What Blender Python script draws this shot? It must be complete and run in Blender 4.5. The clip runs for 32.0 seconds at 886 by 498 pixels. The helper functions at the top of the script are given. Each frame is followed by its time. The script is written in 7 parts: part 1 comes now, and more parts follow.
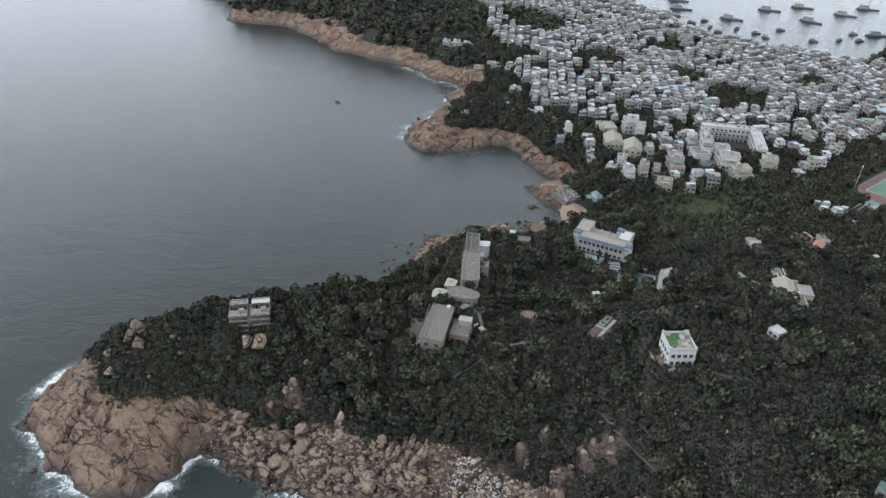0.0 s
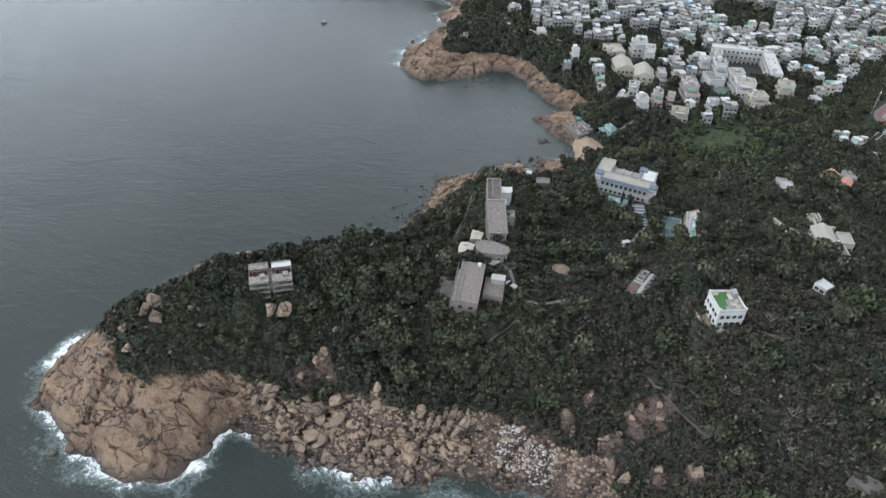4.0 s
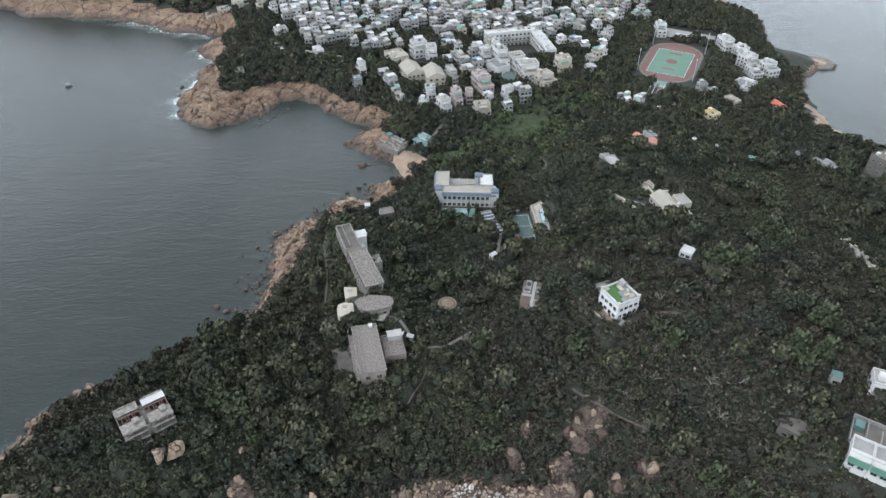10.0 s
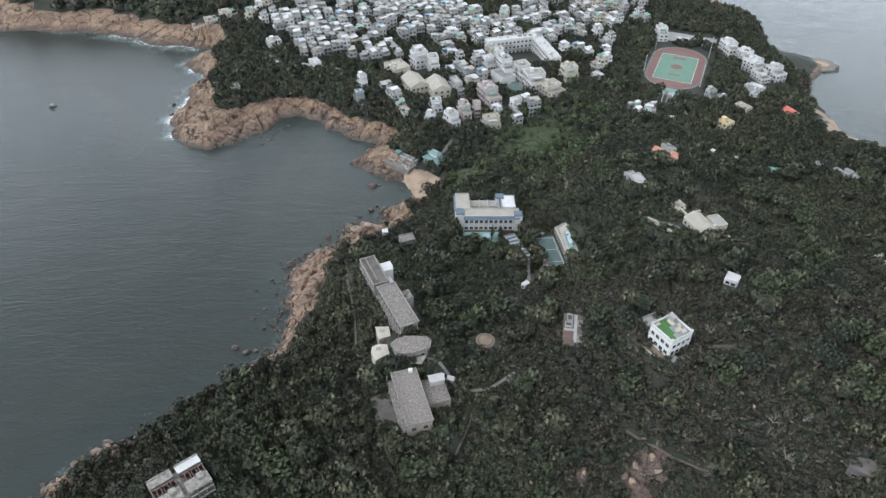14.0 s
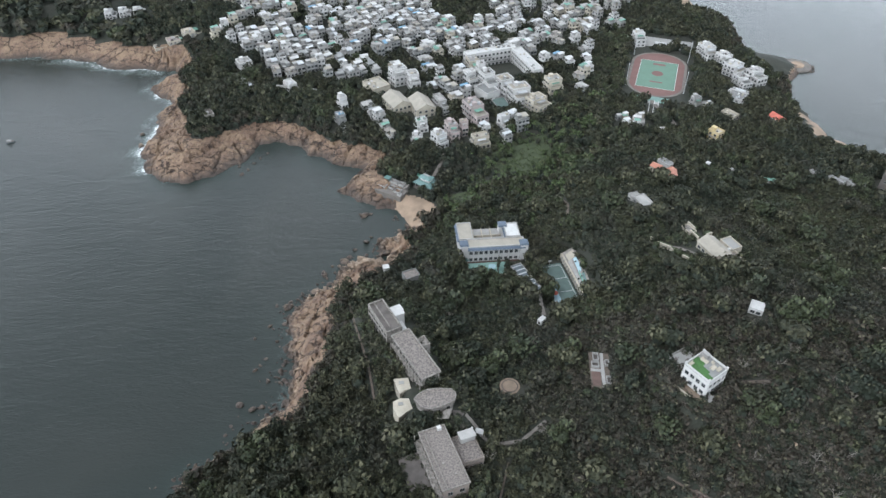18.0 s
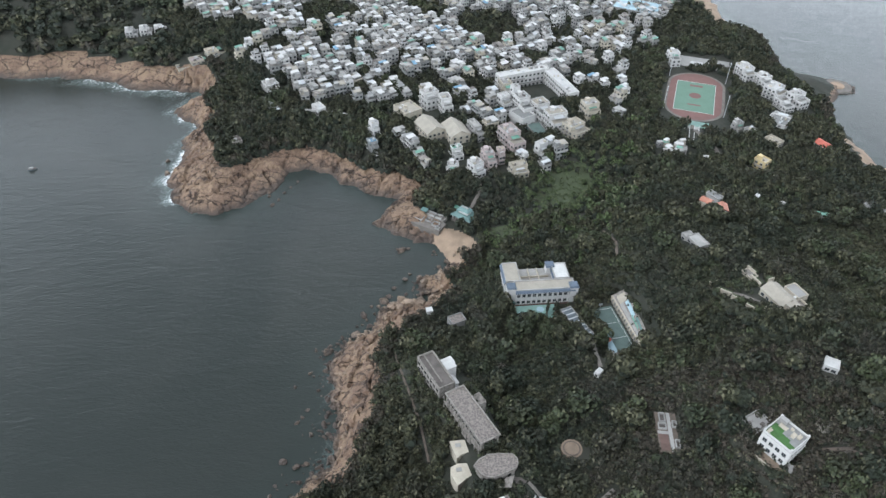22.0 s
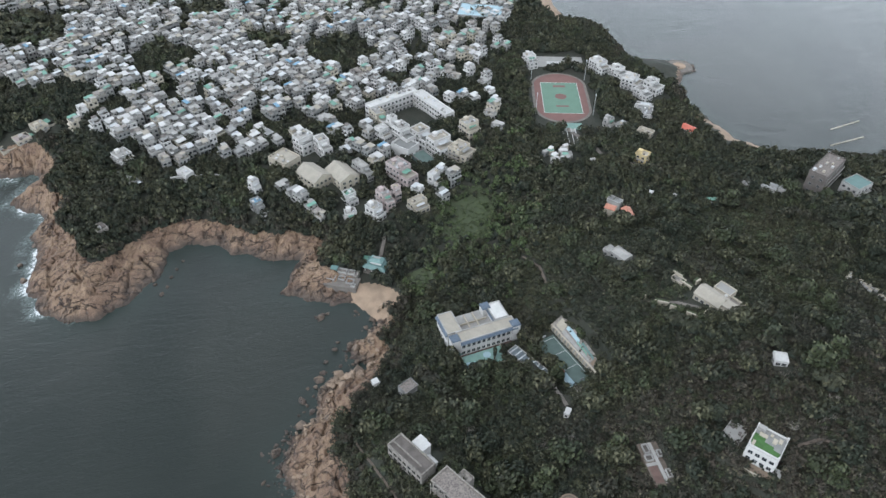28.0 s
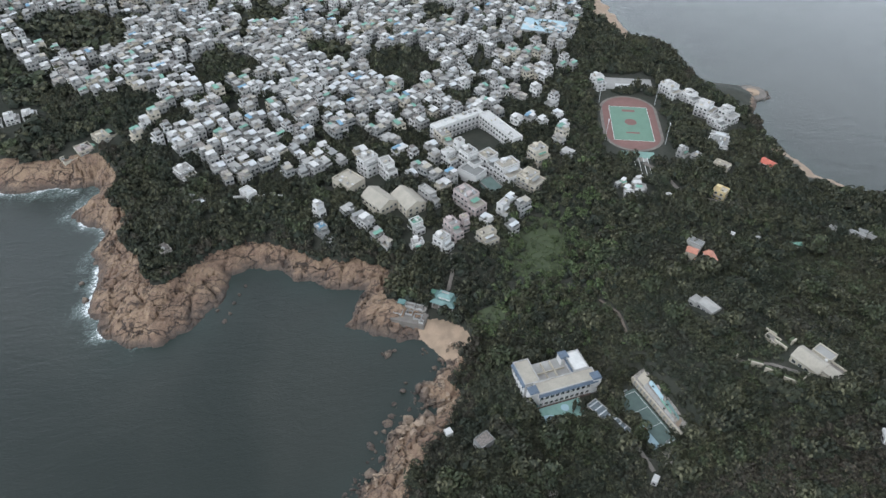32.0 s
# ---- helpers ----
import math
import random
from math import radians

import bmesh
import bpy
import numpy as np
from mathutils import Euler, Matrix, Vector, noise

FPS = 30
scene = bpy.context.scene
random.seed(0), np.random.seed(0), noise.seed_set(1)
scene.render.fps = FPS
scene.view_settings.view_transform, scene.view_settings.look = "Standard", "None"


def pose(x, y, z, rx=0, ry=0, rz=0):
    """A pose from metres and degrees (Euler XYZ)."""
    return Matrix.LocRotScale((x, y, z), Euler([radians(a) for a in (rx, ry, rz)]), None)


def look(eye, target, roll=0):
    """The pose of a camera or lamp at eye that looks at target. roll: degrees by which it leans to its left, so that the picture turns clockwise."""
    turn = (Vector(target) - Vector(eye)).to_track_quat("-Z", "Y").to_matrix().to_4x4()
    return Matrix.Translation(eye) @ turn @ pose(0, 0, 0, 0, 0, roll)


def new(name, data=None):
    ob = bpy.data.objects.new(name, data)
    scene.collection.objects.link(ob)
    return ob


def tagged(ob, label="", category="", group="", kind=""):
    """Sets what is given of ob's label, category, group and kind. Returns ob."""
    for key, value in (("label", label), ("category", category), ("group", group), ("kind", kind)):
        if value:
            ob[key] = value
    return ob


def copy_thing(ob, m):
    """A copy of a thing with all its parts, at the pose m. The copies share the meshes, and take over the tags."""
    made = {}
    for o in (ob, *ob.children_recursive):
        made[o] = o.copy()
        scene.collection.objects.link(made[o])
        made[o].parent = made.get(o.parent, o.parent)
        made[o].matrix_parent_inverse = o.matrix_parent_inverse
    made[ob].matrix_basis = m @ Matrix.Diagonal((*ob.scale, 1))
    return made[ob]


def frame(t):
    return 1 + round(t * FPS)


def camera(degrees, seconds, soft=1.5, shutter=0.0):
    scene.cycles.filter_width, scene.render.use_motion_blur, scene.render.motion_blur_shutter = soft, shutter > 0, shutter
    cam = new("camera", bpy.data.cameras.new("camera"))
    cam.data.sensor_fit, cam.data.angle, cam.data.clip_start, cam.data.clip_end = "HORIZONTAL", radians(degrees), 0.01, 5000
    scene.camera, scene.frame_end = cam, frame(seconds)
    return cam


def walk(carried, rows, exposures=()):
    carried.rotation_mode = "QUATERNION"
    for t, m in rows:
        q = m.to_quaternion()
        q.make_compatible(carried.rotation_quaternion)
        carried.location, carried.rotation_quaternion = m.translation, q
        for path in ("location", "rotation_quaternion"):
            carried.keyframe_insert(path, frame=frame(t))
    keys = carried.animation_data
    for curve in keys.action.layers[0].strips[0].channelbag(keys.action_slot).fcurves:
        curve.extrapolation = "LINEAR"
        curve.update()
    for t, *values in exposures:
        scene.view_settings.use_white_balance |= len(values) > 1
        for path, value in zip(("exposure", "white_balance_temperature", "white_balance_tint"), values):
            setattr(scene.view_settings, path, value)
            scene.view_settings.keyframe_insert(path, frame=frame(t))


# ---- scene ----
# Camera: an aerial glide over the headland towards the village
cam = camera(64.37, 32.0)
PATH = [
    (0.0, 97.56, -47.48, 218.30, 58.394, -1.639, 27.800),
    (0.5, 93.35, -46.73, 219.53, 56.744, -1.723, 26.832),
    (1.0, 88.97, -45.54, 220.63, 52.185, -1.737, 26.310),
    (1.5, 84.37, -43.95, 221.59, 51.363, -1.777, 25.827),
    (2.0, 79.78, -42.30, 222.40, 51.216, -1.848, 25.162),
    (2.5, 75.27, -40.62, 223.01, 51.106, -1.948, 24.944),
    (3.0, 70.88, -38.92, 223.45, 51.024, -2.011, 24.956),
    (3.5, 66.62, -37.23, 223.79, 51.000, -2.072, 24.973),
    (5.5, 51.35, -31.19, 226.00, 50.940, -2.218, 25.028),
    (6.0, 48.02, -29.72, 226.21, 51.013, -2.154, 25.094),
    (6.5, 44.72, -28.26, 226.53, 51.101, -2.107, 24.321),
    (7.0, 41.39, -26.76, 226.97, 51.175, -1.845, 21.441),
    (7.5, 37.98, -25.22, 227.58, 51.199, -1.664, 18.636),
    (8.0, 34.46, -23.58, 228.30, 51.193, -1.495, 15.877),
    (8.5, 30.90, -21.83, 229.04, 51.141, -1.349, 13.606),
    (9.0, 27.31, -19.93, 229.76, 51.093, -1.161, 10.960),
    (9.5, 23.68, -17.85, 230.36, 51.031, -0.904, 5.901),
    (10.0, 19.83, -15.79, 230.85, 50.900, -0.632, 1.633),
    (10.5, 16.05, -13.61, 231.29, 50.811, -0.616, 1.005),
    (11.0, 12.46, -11.23, 231.73, 50.725, -0.693, 1.040),
    (11.5, 9.16, -8.54, 232.11, 50.660, -0.686, 0.873),
    (12.0, 6.01, -5.73, 232.45, 50.592, -0.690, 0.551),
    (12.5, 2.96, -2.92, 232.84, 50.551, -0.754, 0.279),
    (13.0, 0.00, 0.00, 233.35, 50.480, -0.767, -0.000),
    (13.5, -2.99, 3.02, 234.00, 50.394, -0.792, -0.183),
    (14.0, -5.96, 6.03, 234.81, 50.305, -0.768, -1.204),
    (14.5, -8.85, 8.99, 235.69, 50.204, -0.732, -2.313),
    (16.5, -20.36, 20.96, 238.63, 49.953, -0.742, -5.852),
    (17.0, -22.92, 24.11, 239.33, 49.918, -0.745, -5.852),
    (17.5, -25.38, 27.31, 240.03, 49.870, -0.758, -5.822),
    (18.0, -27.78, 30.54, 240.78, 49.817, -0.751, -5.812),
    (18.5, -30.15, 33.69, 241.59, 49.776, -0.790, -5.762),
    (19.0, -32.46, 36.87, 242.44, 49.741, -0.760, -5.772),
    (19.5, -34.74, 40.20, 243.23, 49.709, -0.780, -5.729),
    (20.0, -36.99, 43.59, 243.97, 49.681, -0.771, -5.719),
    (20.5, -39.25, 46.92, 244.71, 49.661, -0.772, -5.690),
    (21.0, -41.44, 50.17, 245.41, 49.671, -0.749, -5.669),
    (21.5, -43.59, 53.37, 246.14, 49.672, -0.727, -5.645),
    (22.0, -45.81, 56.50, 246.96, 49.673, -0.720, -5.613),
    (22.5, -48.11, 59.59, 247.90, 49.669, -0.679, -5.614),
    (23.0, -50.45, 62.68, 248.87, 49.621, -0.708, -5.590),
    (23.5, -52.87, 65.76, 249.81, 49.627, -0.708, -5.557),
    (24.0, -55.31, 68.82, 250.71, 49.643, -0.712, -5.562),
    (24.5, -57.72, 71.91, 251.62, 49.636, -0.722, -5.541),
    (26.5, -66.52, 85.28, 254.93, 49.483, -0.476, -13.562),
    (27.0, -68.90, 88.74, 256.03, 49.380, -0.407, -16.583),
    (27.5, -71.26, 92.24, 257.09, 49.299, -0.304, -19.672),
    (28.0, -73.57, 95.81, 258.03, 49.214, -0.269, -22.133),
    (28.5, -75.73, 99.41, 258.92, 49.154, -0.265, -23.452),
    (29.0, -77.76, 103.08, 259.80, 49.102, -0.278, -24.592),
    (29.5, -79.69, 106.82, 260.68, 49.033, -0.304, -26.384),
    (30.0, -81.53, 110.70, 261.56, 48.945, -0.288, -28.390),
    (30.5, -83.22, 114.70, 262.44, 48.889, -0.322, -28.455),
    (31.0, -84.80, 118.88, 263.32, 48.816, -0.425, -28.066),
    (31.5, -86.30, 123.22, 264.15, 48.765, -0.524, -24.778),
    (32.0, -87.72, 127.52, 264.95, 48.700, -0.790, -19.060),
]
walk(cam, [(t, pose(x, y, z, rx, ry, rz)) for t, x, y, z, rx, ry, rz in PATH],
     exposures=((0.0, 0.8, 5700, 10), (1.0, 1.0, 5700, 10), (3.0, 1.06, 5700, 10), (6.0, 1.1, 5700, 10), (12.0, 1.22, 5700, 10), (20.0, 1.2, 5700, 10), (28.0, 1.05, 5700, 10), (32.0, 1.02, 5700, 10)))

# ---------------- light: an overcast, hazy afternoon ----------------
world = bpy.data.worlds.new("world")
scene.world = world
world.use_nodes = True
wn, wl = world.node_tree.nodes, world.node_tree.links
sky = wn.new("ShaderNodeTexSky")
sky.sky_type = "NISHITA"
sky.sun_disc = False
sky.sun_elevation, sky.sun_rotation = radians(56), radians(241)
sky.air_density, sky.dust_density, sky.ozone_density = 1.0, 9.0, 1.0
cloud = wn.new("ShaderNodeHueSaturation")
cloud.inputs["Saturation"].default_value = 0.12
wl.new(sky.outputs[0], cloud.inputs["Color"])
# a grey overcast dome, paler in the haze towards the horizon
toward = wn.new("ShaderNodeTexCoord")
upward = wn.new("ShaderNodeSeparateXYZ")
wl.new(toward.outputs["Generated"], upward.inputs[0])
lift = wn.new("ShaderNodeMapRange")
lift.interpolation_type = "SMOOTHSTEP"
for i_, v_ in enumerate((0.2, 0.8, 0.0, 1.0)):
    lift.inputs[1 + i_].default_value = v_
wl.new(upward.outputs[2], lift.inputs[0])
dome = wn.new("ShaderNodeMix")
dome.data_type = "RGBA"
dome.inputs[6].default_value = (14.1, 14.5, 14.2, 1)
dome.inputs[7].default_value = (2.7, 2.8, 2.85, 1)
wl.new(lift.outputs[0], dome.inputs[0])
veil = wn.new("ShaderNodeMix")
veil.data_type = "RGBA"
veil.inputs[0].default_value = 0.8
wl.new(cloud.outputs[0], veil.inputs[6])
wl.new(dome.outputs[2], veil.inputs[7])
wl.new(veil.outputs[2], wn["Background"].inputs[0])
wn["Background"].inputs[1].default_value = 0.12
sun_data = bpy.data.lights.new("sun", "SUN")
sun_data.energy, sun_data.angle, sun_data.color = 0.75, radians(22), (1.0, 0.96, 0.90)
sun = new("sun", sun_data)
sun.matrix_world = look((-240, -130, 400), (0, 0, 0))


# ---------------- materials ----------------
def node_mat(name):
    m = bpy.data.materials.new(name)
    m.use_nodes = True
    nt = m.node_tree
    return m, nt, nt.nodes["Principled BSDF"]


def add(nt, kind, **values):
    n = nt.nodes.new(kind)
    for k, v in values.items():
        n.inputs[k].default_value = v
    return n


def mix(nt, fac, a, b, blend="MIX"):
    n = nt.nodes.new("ShaderNodeMix")
    n.data_type, n.blend_type = "RGBA", blend
    for sock, v in ((n.inputs[0], fac), (n.inputs[6], a), (n.inputs[7], b)):
        if isinstance(v, bpy.types.NodeSocket):
            nt.links.new(v, sock)
        elif isinstance(v, (int, float)):
            sock.default_value = v
        else:
            sock.default_value = (*v, 1)
    return n.outputs[2]


def ramp(nt, value, lo, hi, a=0.0, b=1.0):
    n = nt.nodes.new("ShaderNodeMapRange")
    n.interpolation_type = "SMOOTHSTEP"
    nt.links.new(value, n.inputs[0])
    for i, v in enumerate((lo, hi, a, b)):
        n.inputs[1 + i].default_value = v
    return n.outputs[0]


def place(nt):
    return nt.nodes.new("ShaderNodeNewGeometry").outputs["Position"]


def noise_at(nt, pos, scale, detail=4.0, rough=0.55, warp=0.0):
    n = add(nt, "ShaderNodeTexNoise", Scale=scale, Detail=detail, Roughness=rough, Distortion=warp)
    nt.links.new(pos, n.inputs["Vector"])
    return n.outputs[0]


def bump(nt, bsdf, height, strength, distance):
    n = add(nt, "ShaderNodeBump", Strength=strength, Distance=distance)
    nt.links.new(height, n.inputs["Height"])
    nt.links.new(n.outputs[0], bsdf.inputs["Normal"])


def plain(name, col, rough=0.8, stain=0.35, big=0.25, fine=2.5, per_object=0.12, relief=0.06):
    """A weathered surface: colour with broad stains, fine grain and slight change from thing to thing."""
    m, nt, b = node_mat(name)
    pos = place(nt)
    dark = tuple(c * (1 - stain) for c in col)
    c1 = mix(nt, ramp(nt, noise_at(nt, pos, big, 5), 0.35, 0.7), col, dark)
    c2 = mix(nt, ramp(nt, noise_at(nt, pos, fine, 6, 0.7), 0.3, 0.75, 0, 0.45), c1, tuple(c * 0.62 for c in col))
    info = nt.nodes.new("ShaderNodeObjectInfo")
    c3 = mix(nt, ramp(nt, info.outputs["Random"], 0, 1, 0, per_object * 2), c2, tuple(c * 0.55 for c in col))
    nt.links.new(c3, b.inputs["Base Color"])
    b.inputs["Roughness"].default_value = rough
    bump(nt, b, noise_at(nt, pos, fine * 2, 4), 0.4, relief)
    return m


def rock_material(name, pale, mid, deep, crack_scale):
    m, nt, b = node_mat(name)
    pos = place(nt)
    info = nt.nodes.new("ShaderNodeObjectInfo")
    broad = ramp(nt, noise_at(nt, pos, 0.075, 6, 0.65, 0.8), 0.38, 0.62)
    c = mix(nt, broad, pale, mid)
    c = mix(nt, ramp(nt, noise_at(nt, pos, 0.4, 7, 0.7, 1.2), 0.50, 0.66, 0, 0.8), c, deep)
    c = mix(nt, ramp(nt, noise_at(nt, pos, 0.16, 5, 0.7, 2.0), 0.60, 0.70, 0, 0.55), c, (deep[0] * 1.35, deep[1] * 0.95, deep[2] * 0.85))
    c = mix(nt, ramp(nt, noise_at(nt, pos, 2.2, 6, 0.75), 0.45, 0.75, 0, 0.6), c, tuple(v * 0.5 for v in mid))
    c = mix(nt, ramp(nt, info.outputs["Random"], 0.3, 1.0, 0, 0.55), c, tuple(v * 0.75 for v in deep))
    # joints in the granite
    warp = nt.nodes.new("ShaderNodeVectorMath")
    warp.operation = "ADD"
    wob = add(nt, "ShaderNodeTexNoise", Scale=0.25, Detail=3.0)
    nt.links.new(pos, wob.inputs["Vector"])
    scl = nt.nodes.new("ShaderNodeVectorMath")
    scl.operation = "SCALE"
    scl.inputs[3].default_value = 4.5
    nt.links.new(wob.outputs[1], scl.inputs[0])
    nt.links.new(pos, warp.inputs[0])
    nt.links.new(scl.outputs[0], warp.inputs[1])
    v = nt.nodes.new("ShaderNodeTexVoronoi")
    v.feature = "DISTANCE_TO_EDGE"
    v.inputs["Scale"].default_value = crack_scale
    bed_ = nt.nodes.new("ShaderNodeMapping")
    bed_.inputs["Rotation"].default_value = (0.2, 0.4, 0.55)
    bed_.inputs["Scale"].default_value = (0.45, 1.25, 0.8)
    nt.links.new(warp.outputs[0], bed_.inputs["Vector"])
    nt.links.new(bed_.outputs[0], v.inputs["Vector"])
    v2 = nt.nodes.new("ShaderNodeTexVoronoi")
    v2.feature = "DISTANCE_TO_EDGE"
    v2.inputs["Scale"].default_value = crack_scale * 2.6
    lean = nt.nodes.new("ShaderNodeMapping")
    lean.inputs["Rotation"].default_value = (0.3, 0.2, 0.9)
    lean.inputs["Scale"].default_value = (0.4, 1.0, 0.7)
    nt.links.new(warp.outputs[0], lean.inputs["Vector"])
    nt.links.new(lean.outputs[0], v2.inputs["Vector"])
    both = nt.nodes.new("ShaderNodeMath")
    both.operation = "MAXIMUM"
    nt.links.new(ramp(nt, v.outputs["Distance"], 0.0, 0.022, 1, 0), both.inputs[0])
    nt.links.new(ramp(nt, v2.outputs["Distance"], 0.0, 0.05, 0.85, 0), both.inputs[1])
    line = both.outputs[0]
    some = nt.nodes.new("ShaderNodeMath")
    some.operation = "MULTIPLY"
    nt.links.new(line, some.inputs[0])
    nt.links.new(ramp(nt, noise_at(nt, pos, 0.12, 3), 0.38, 0.54), some.inputs[1])
    crack = some.outputs[0]
    c = mix(nt, crack, c, tuple(v * 0.38 for v in deep))
    # dark tide band at the waterline
    sep = nt.nodes.new("ShaderNodeSeparateXYZ")
    nt.links.new(pos, sep.inputs[0])
    wob2 = nt.nodes.new("ShaderNodeMath")
    wob2.operation = "MULTIPLY_ADD"
    nt.links.new(noise_at(nt, pos, 0.3, 3), wob2.inputs[0])
    wob2.inputs[1].default_value = -6.0
    nt.links.new(sep.outputs[2], wob2.inputs[2])
    wet = ramp(nt, wob2.outputs[0], -3.4, 2.4, 0.88, 0)
    c = mix(nt, wet, c, (0.048, 0.038, 0.032))
    nt.links.new(c, b.inputs["Base Color"])
    b.inputs["Roughness"].default_value = 0.85
    h = nt.nodes.new("ShaderNodeMath")
    h.operation = "SUBTRACT"
    nt.links.new(noise_at(nt, pos, 0.9, 8, 0.65), h.inputs[0])
    nt.links.new(crack, h.inputs[1])
    bump(nt, b, h.outputs[0], 1.0, 1.3)
    return m


def leaf_material(name, shades, dry):
    """Foliage: hue by tuft, by tree (stored tone) and by broad patches of scrub."""
    m, nt, b = node_mat(name)
    geo = nt.nodes.new("ShaderNodeNewGeometry")
    tone = nt.nodes.new("ShaderNodeAttribute")
    tone.attribute_name = "tone"
    pos = geo.outputs["Position"]
    c = mix(nt, ramp(nt, noise_at(nt, pos, 0.022, 4, 0.6, 0.5), 0.38, 0.62), shades[0], shades[1])
    c = mix(nt, ramp(nt, tone.outputs["Fac"], 0.35, 0.75), c, shades[2])
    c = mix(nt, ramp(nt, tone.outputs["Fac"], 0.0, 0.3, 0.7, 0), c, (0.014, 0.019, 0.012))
    c = mix(nt, ramp(nt, tone.outputs["Fac"], 0.76, 0.80), c, shades[4])
    c = mix(nt, ramp(nt, tone.outputs["Fac"], 0.87, 0.90), c, dry)
    c = mix(nt, ramp(nt, tone.outputs["Fac"], 0.97, 0.99), c, shades[5])
    c = mix(nt, ramp(nt, noise_at(nt, pos, 0.045, 5, 0.6, 0.8), 0.50, 0.66, 0, 0.75), c, (0.042, 0.036, 0.028))
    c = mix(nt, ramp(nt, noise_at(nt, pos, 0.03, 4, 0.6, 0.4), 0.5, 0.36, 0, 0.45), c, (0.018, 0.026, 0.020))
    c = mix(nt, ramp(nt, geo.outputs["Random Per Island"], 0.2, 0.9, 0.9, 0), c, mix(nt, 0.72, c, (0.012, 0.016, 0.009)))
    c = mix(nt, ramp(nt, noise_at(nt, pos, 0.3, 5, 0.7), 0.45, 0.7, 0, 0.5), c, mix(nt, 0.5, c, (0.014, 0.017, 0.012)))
    c = mix(nt, ramp(nt, geo.outputs["Random Per Island"], 0.78, 1.0, 0, 0.6), c, shades[3])
    nt.links.new(c, b.inputs["Base Color"])
    b.inputs["Roughness"].default_value = 0.7
    b.inputs["Specular IOR Level"].default_value = 0.25
    return m


def sea_material():
    m, nt, b = node_mat("sea_water")
    pos = place(nt)
    surf = nt.nodes.new("ShaderNodeAttribute")
    surf.attribute_name = "surf"
    shal = nt.nodes.new("ShaderNodeAttribute")
    shal.attribute_name = "shallow"
    c = mix(nt, ramp(nt, noise_at(nt, pos, 0.006, 3, 0.5, 1.0), 0.35, 0.7), (0.0155, 0.0195, 0.0165), (0.024, 0.027, 0.023))
    c = mix(nt, shal.outputs["Fac"], c, (0.026, 0.037, 0.032))
    # broken foam close to the rocks and thin streaks drifting off them
    f1 = noise_at(nt, pos, 0.22, 8, 0.7, 2.6)
    f2 = noise_at(nt, pos, 0.8, 6, 0.75, 1.6)
    s = nt.nodes.new("ShaderNodeMath")
    s.operation = "MULTIPLY_ADD"
    nt.links.new(surf.outputs["Fac"], s.inputs[0])
    s.inputs[1].default_value = 0.62
    nt.links.new(f1, s.inputs[2])
    s2 = nt.nodes.new("ShaderNodeMath")
    s2.operation = "MULTIPLY_ADD"
    nt.links.new(f2, s2.inputs[0])
    s2.inputs[1].default_value = 0.5
    nt.links.new(s.outputs[0], s2.inputs[2])
    foam = ramp(nt, s2.outputs[0], 1.16, 1.36, 0, 0.8)
    veil = ramp(nt, s2.outputs[0], 0.9, 1.15, 0, 0.2)
    c = mix(nt, veil, c, (0.35, 0.42, 0.40))
    c = mix(nt, foam, c, (0.8, 0.82, 0.82))
    nt.links.new(c, b.inputs["Base Color"])
    rough = ramp(nt, foam, 0, 0.6, 0.22, 0.8)
    nt.links.new(rough, b.inputs["Roughness"])
    b.inputs["IOR"].default_value = 1.333
    st = nt.nodes.new("ShaderNodeMapping")
    st.inputs["Rotation"].default_value = (0, 0, radians(28))
    st.inputs["Scale"].default_value = (0.45, 1.0, 1.0)
    nt.links.new(pos, st.inputs["Vector"])
    w1 = noise_at(nt, st.outputs[0], 0.11, 6, 0.6, 0.7)
    w2 = noise_at(nt, st.outputs[0], 0.5, 4, 0.6, 0.4)
    h = nt.nodes.new("ShaderNodeMath")
    h.operation = "MULTIPLY_ADD"
    nt.links.new(w2, h.inputs[0])
    h.inputs[1].default_value = 0.5
    nt.links.new(w1, h.inputs[2])
    h3 = nt.nodes.new("ShaderNodeMath")
    h3.operation = "MULTIPLY_ADD"
    nt.links.new(noise_at(nt, st.outputs[0], 1.3, 3, 0.6, 0.3), h3.inputs[0])
    h3.inputs[1].default_value = 0.45
    nt.links.new(h.outputs[0], h3.inputs[2])
    bump(nt, b, h3.outputs[0], 0.7, 0.5)
    return m


def ground_material():
    """Soil and leaf litter under the scrub."""
    m, nt, b = node_mat("hill_ground")
    pos = place(nt)
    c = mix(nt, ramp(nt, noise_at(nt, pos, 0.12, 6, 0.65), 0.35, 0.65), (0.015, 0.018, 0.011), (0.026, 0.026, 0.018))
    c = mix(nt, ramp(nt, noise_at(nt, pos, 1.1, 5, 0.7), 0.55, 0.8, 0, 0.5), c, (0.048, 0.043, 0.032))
    nt.links.new(c, b.inputs["Base Color"])
    b.inputs["Roughness"].default_value = 0.95
    bump(nt, b, noise_at(nt, pos, 0.8, 6), 0.6, 0.4)
    return m


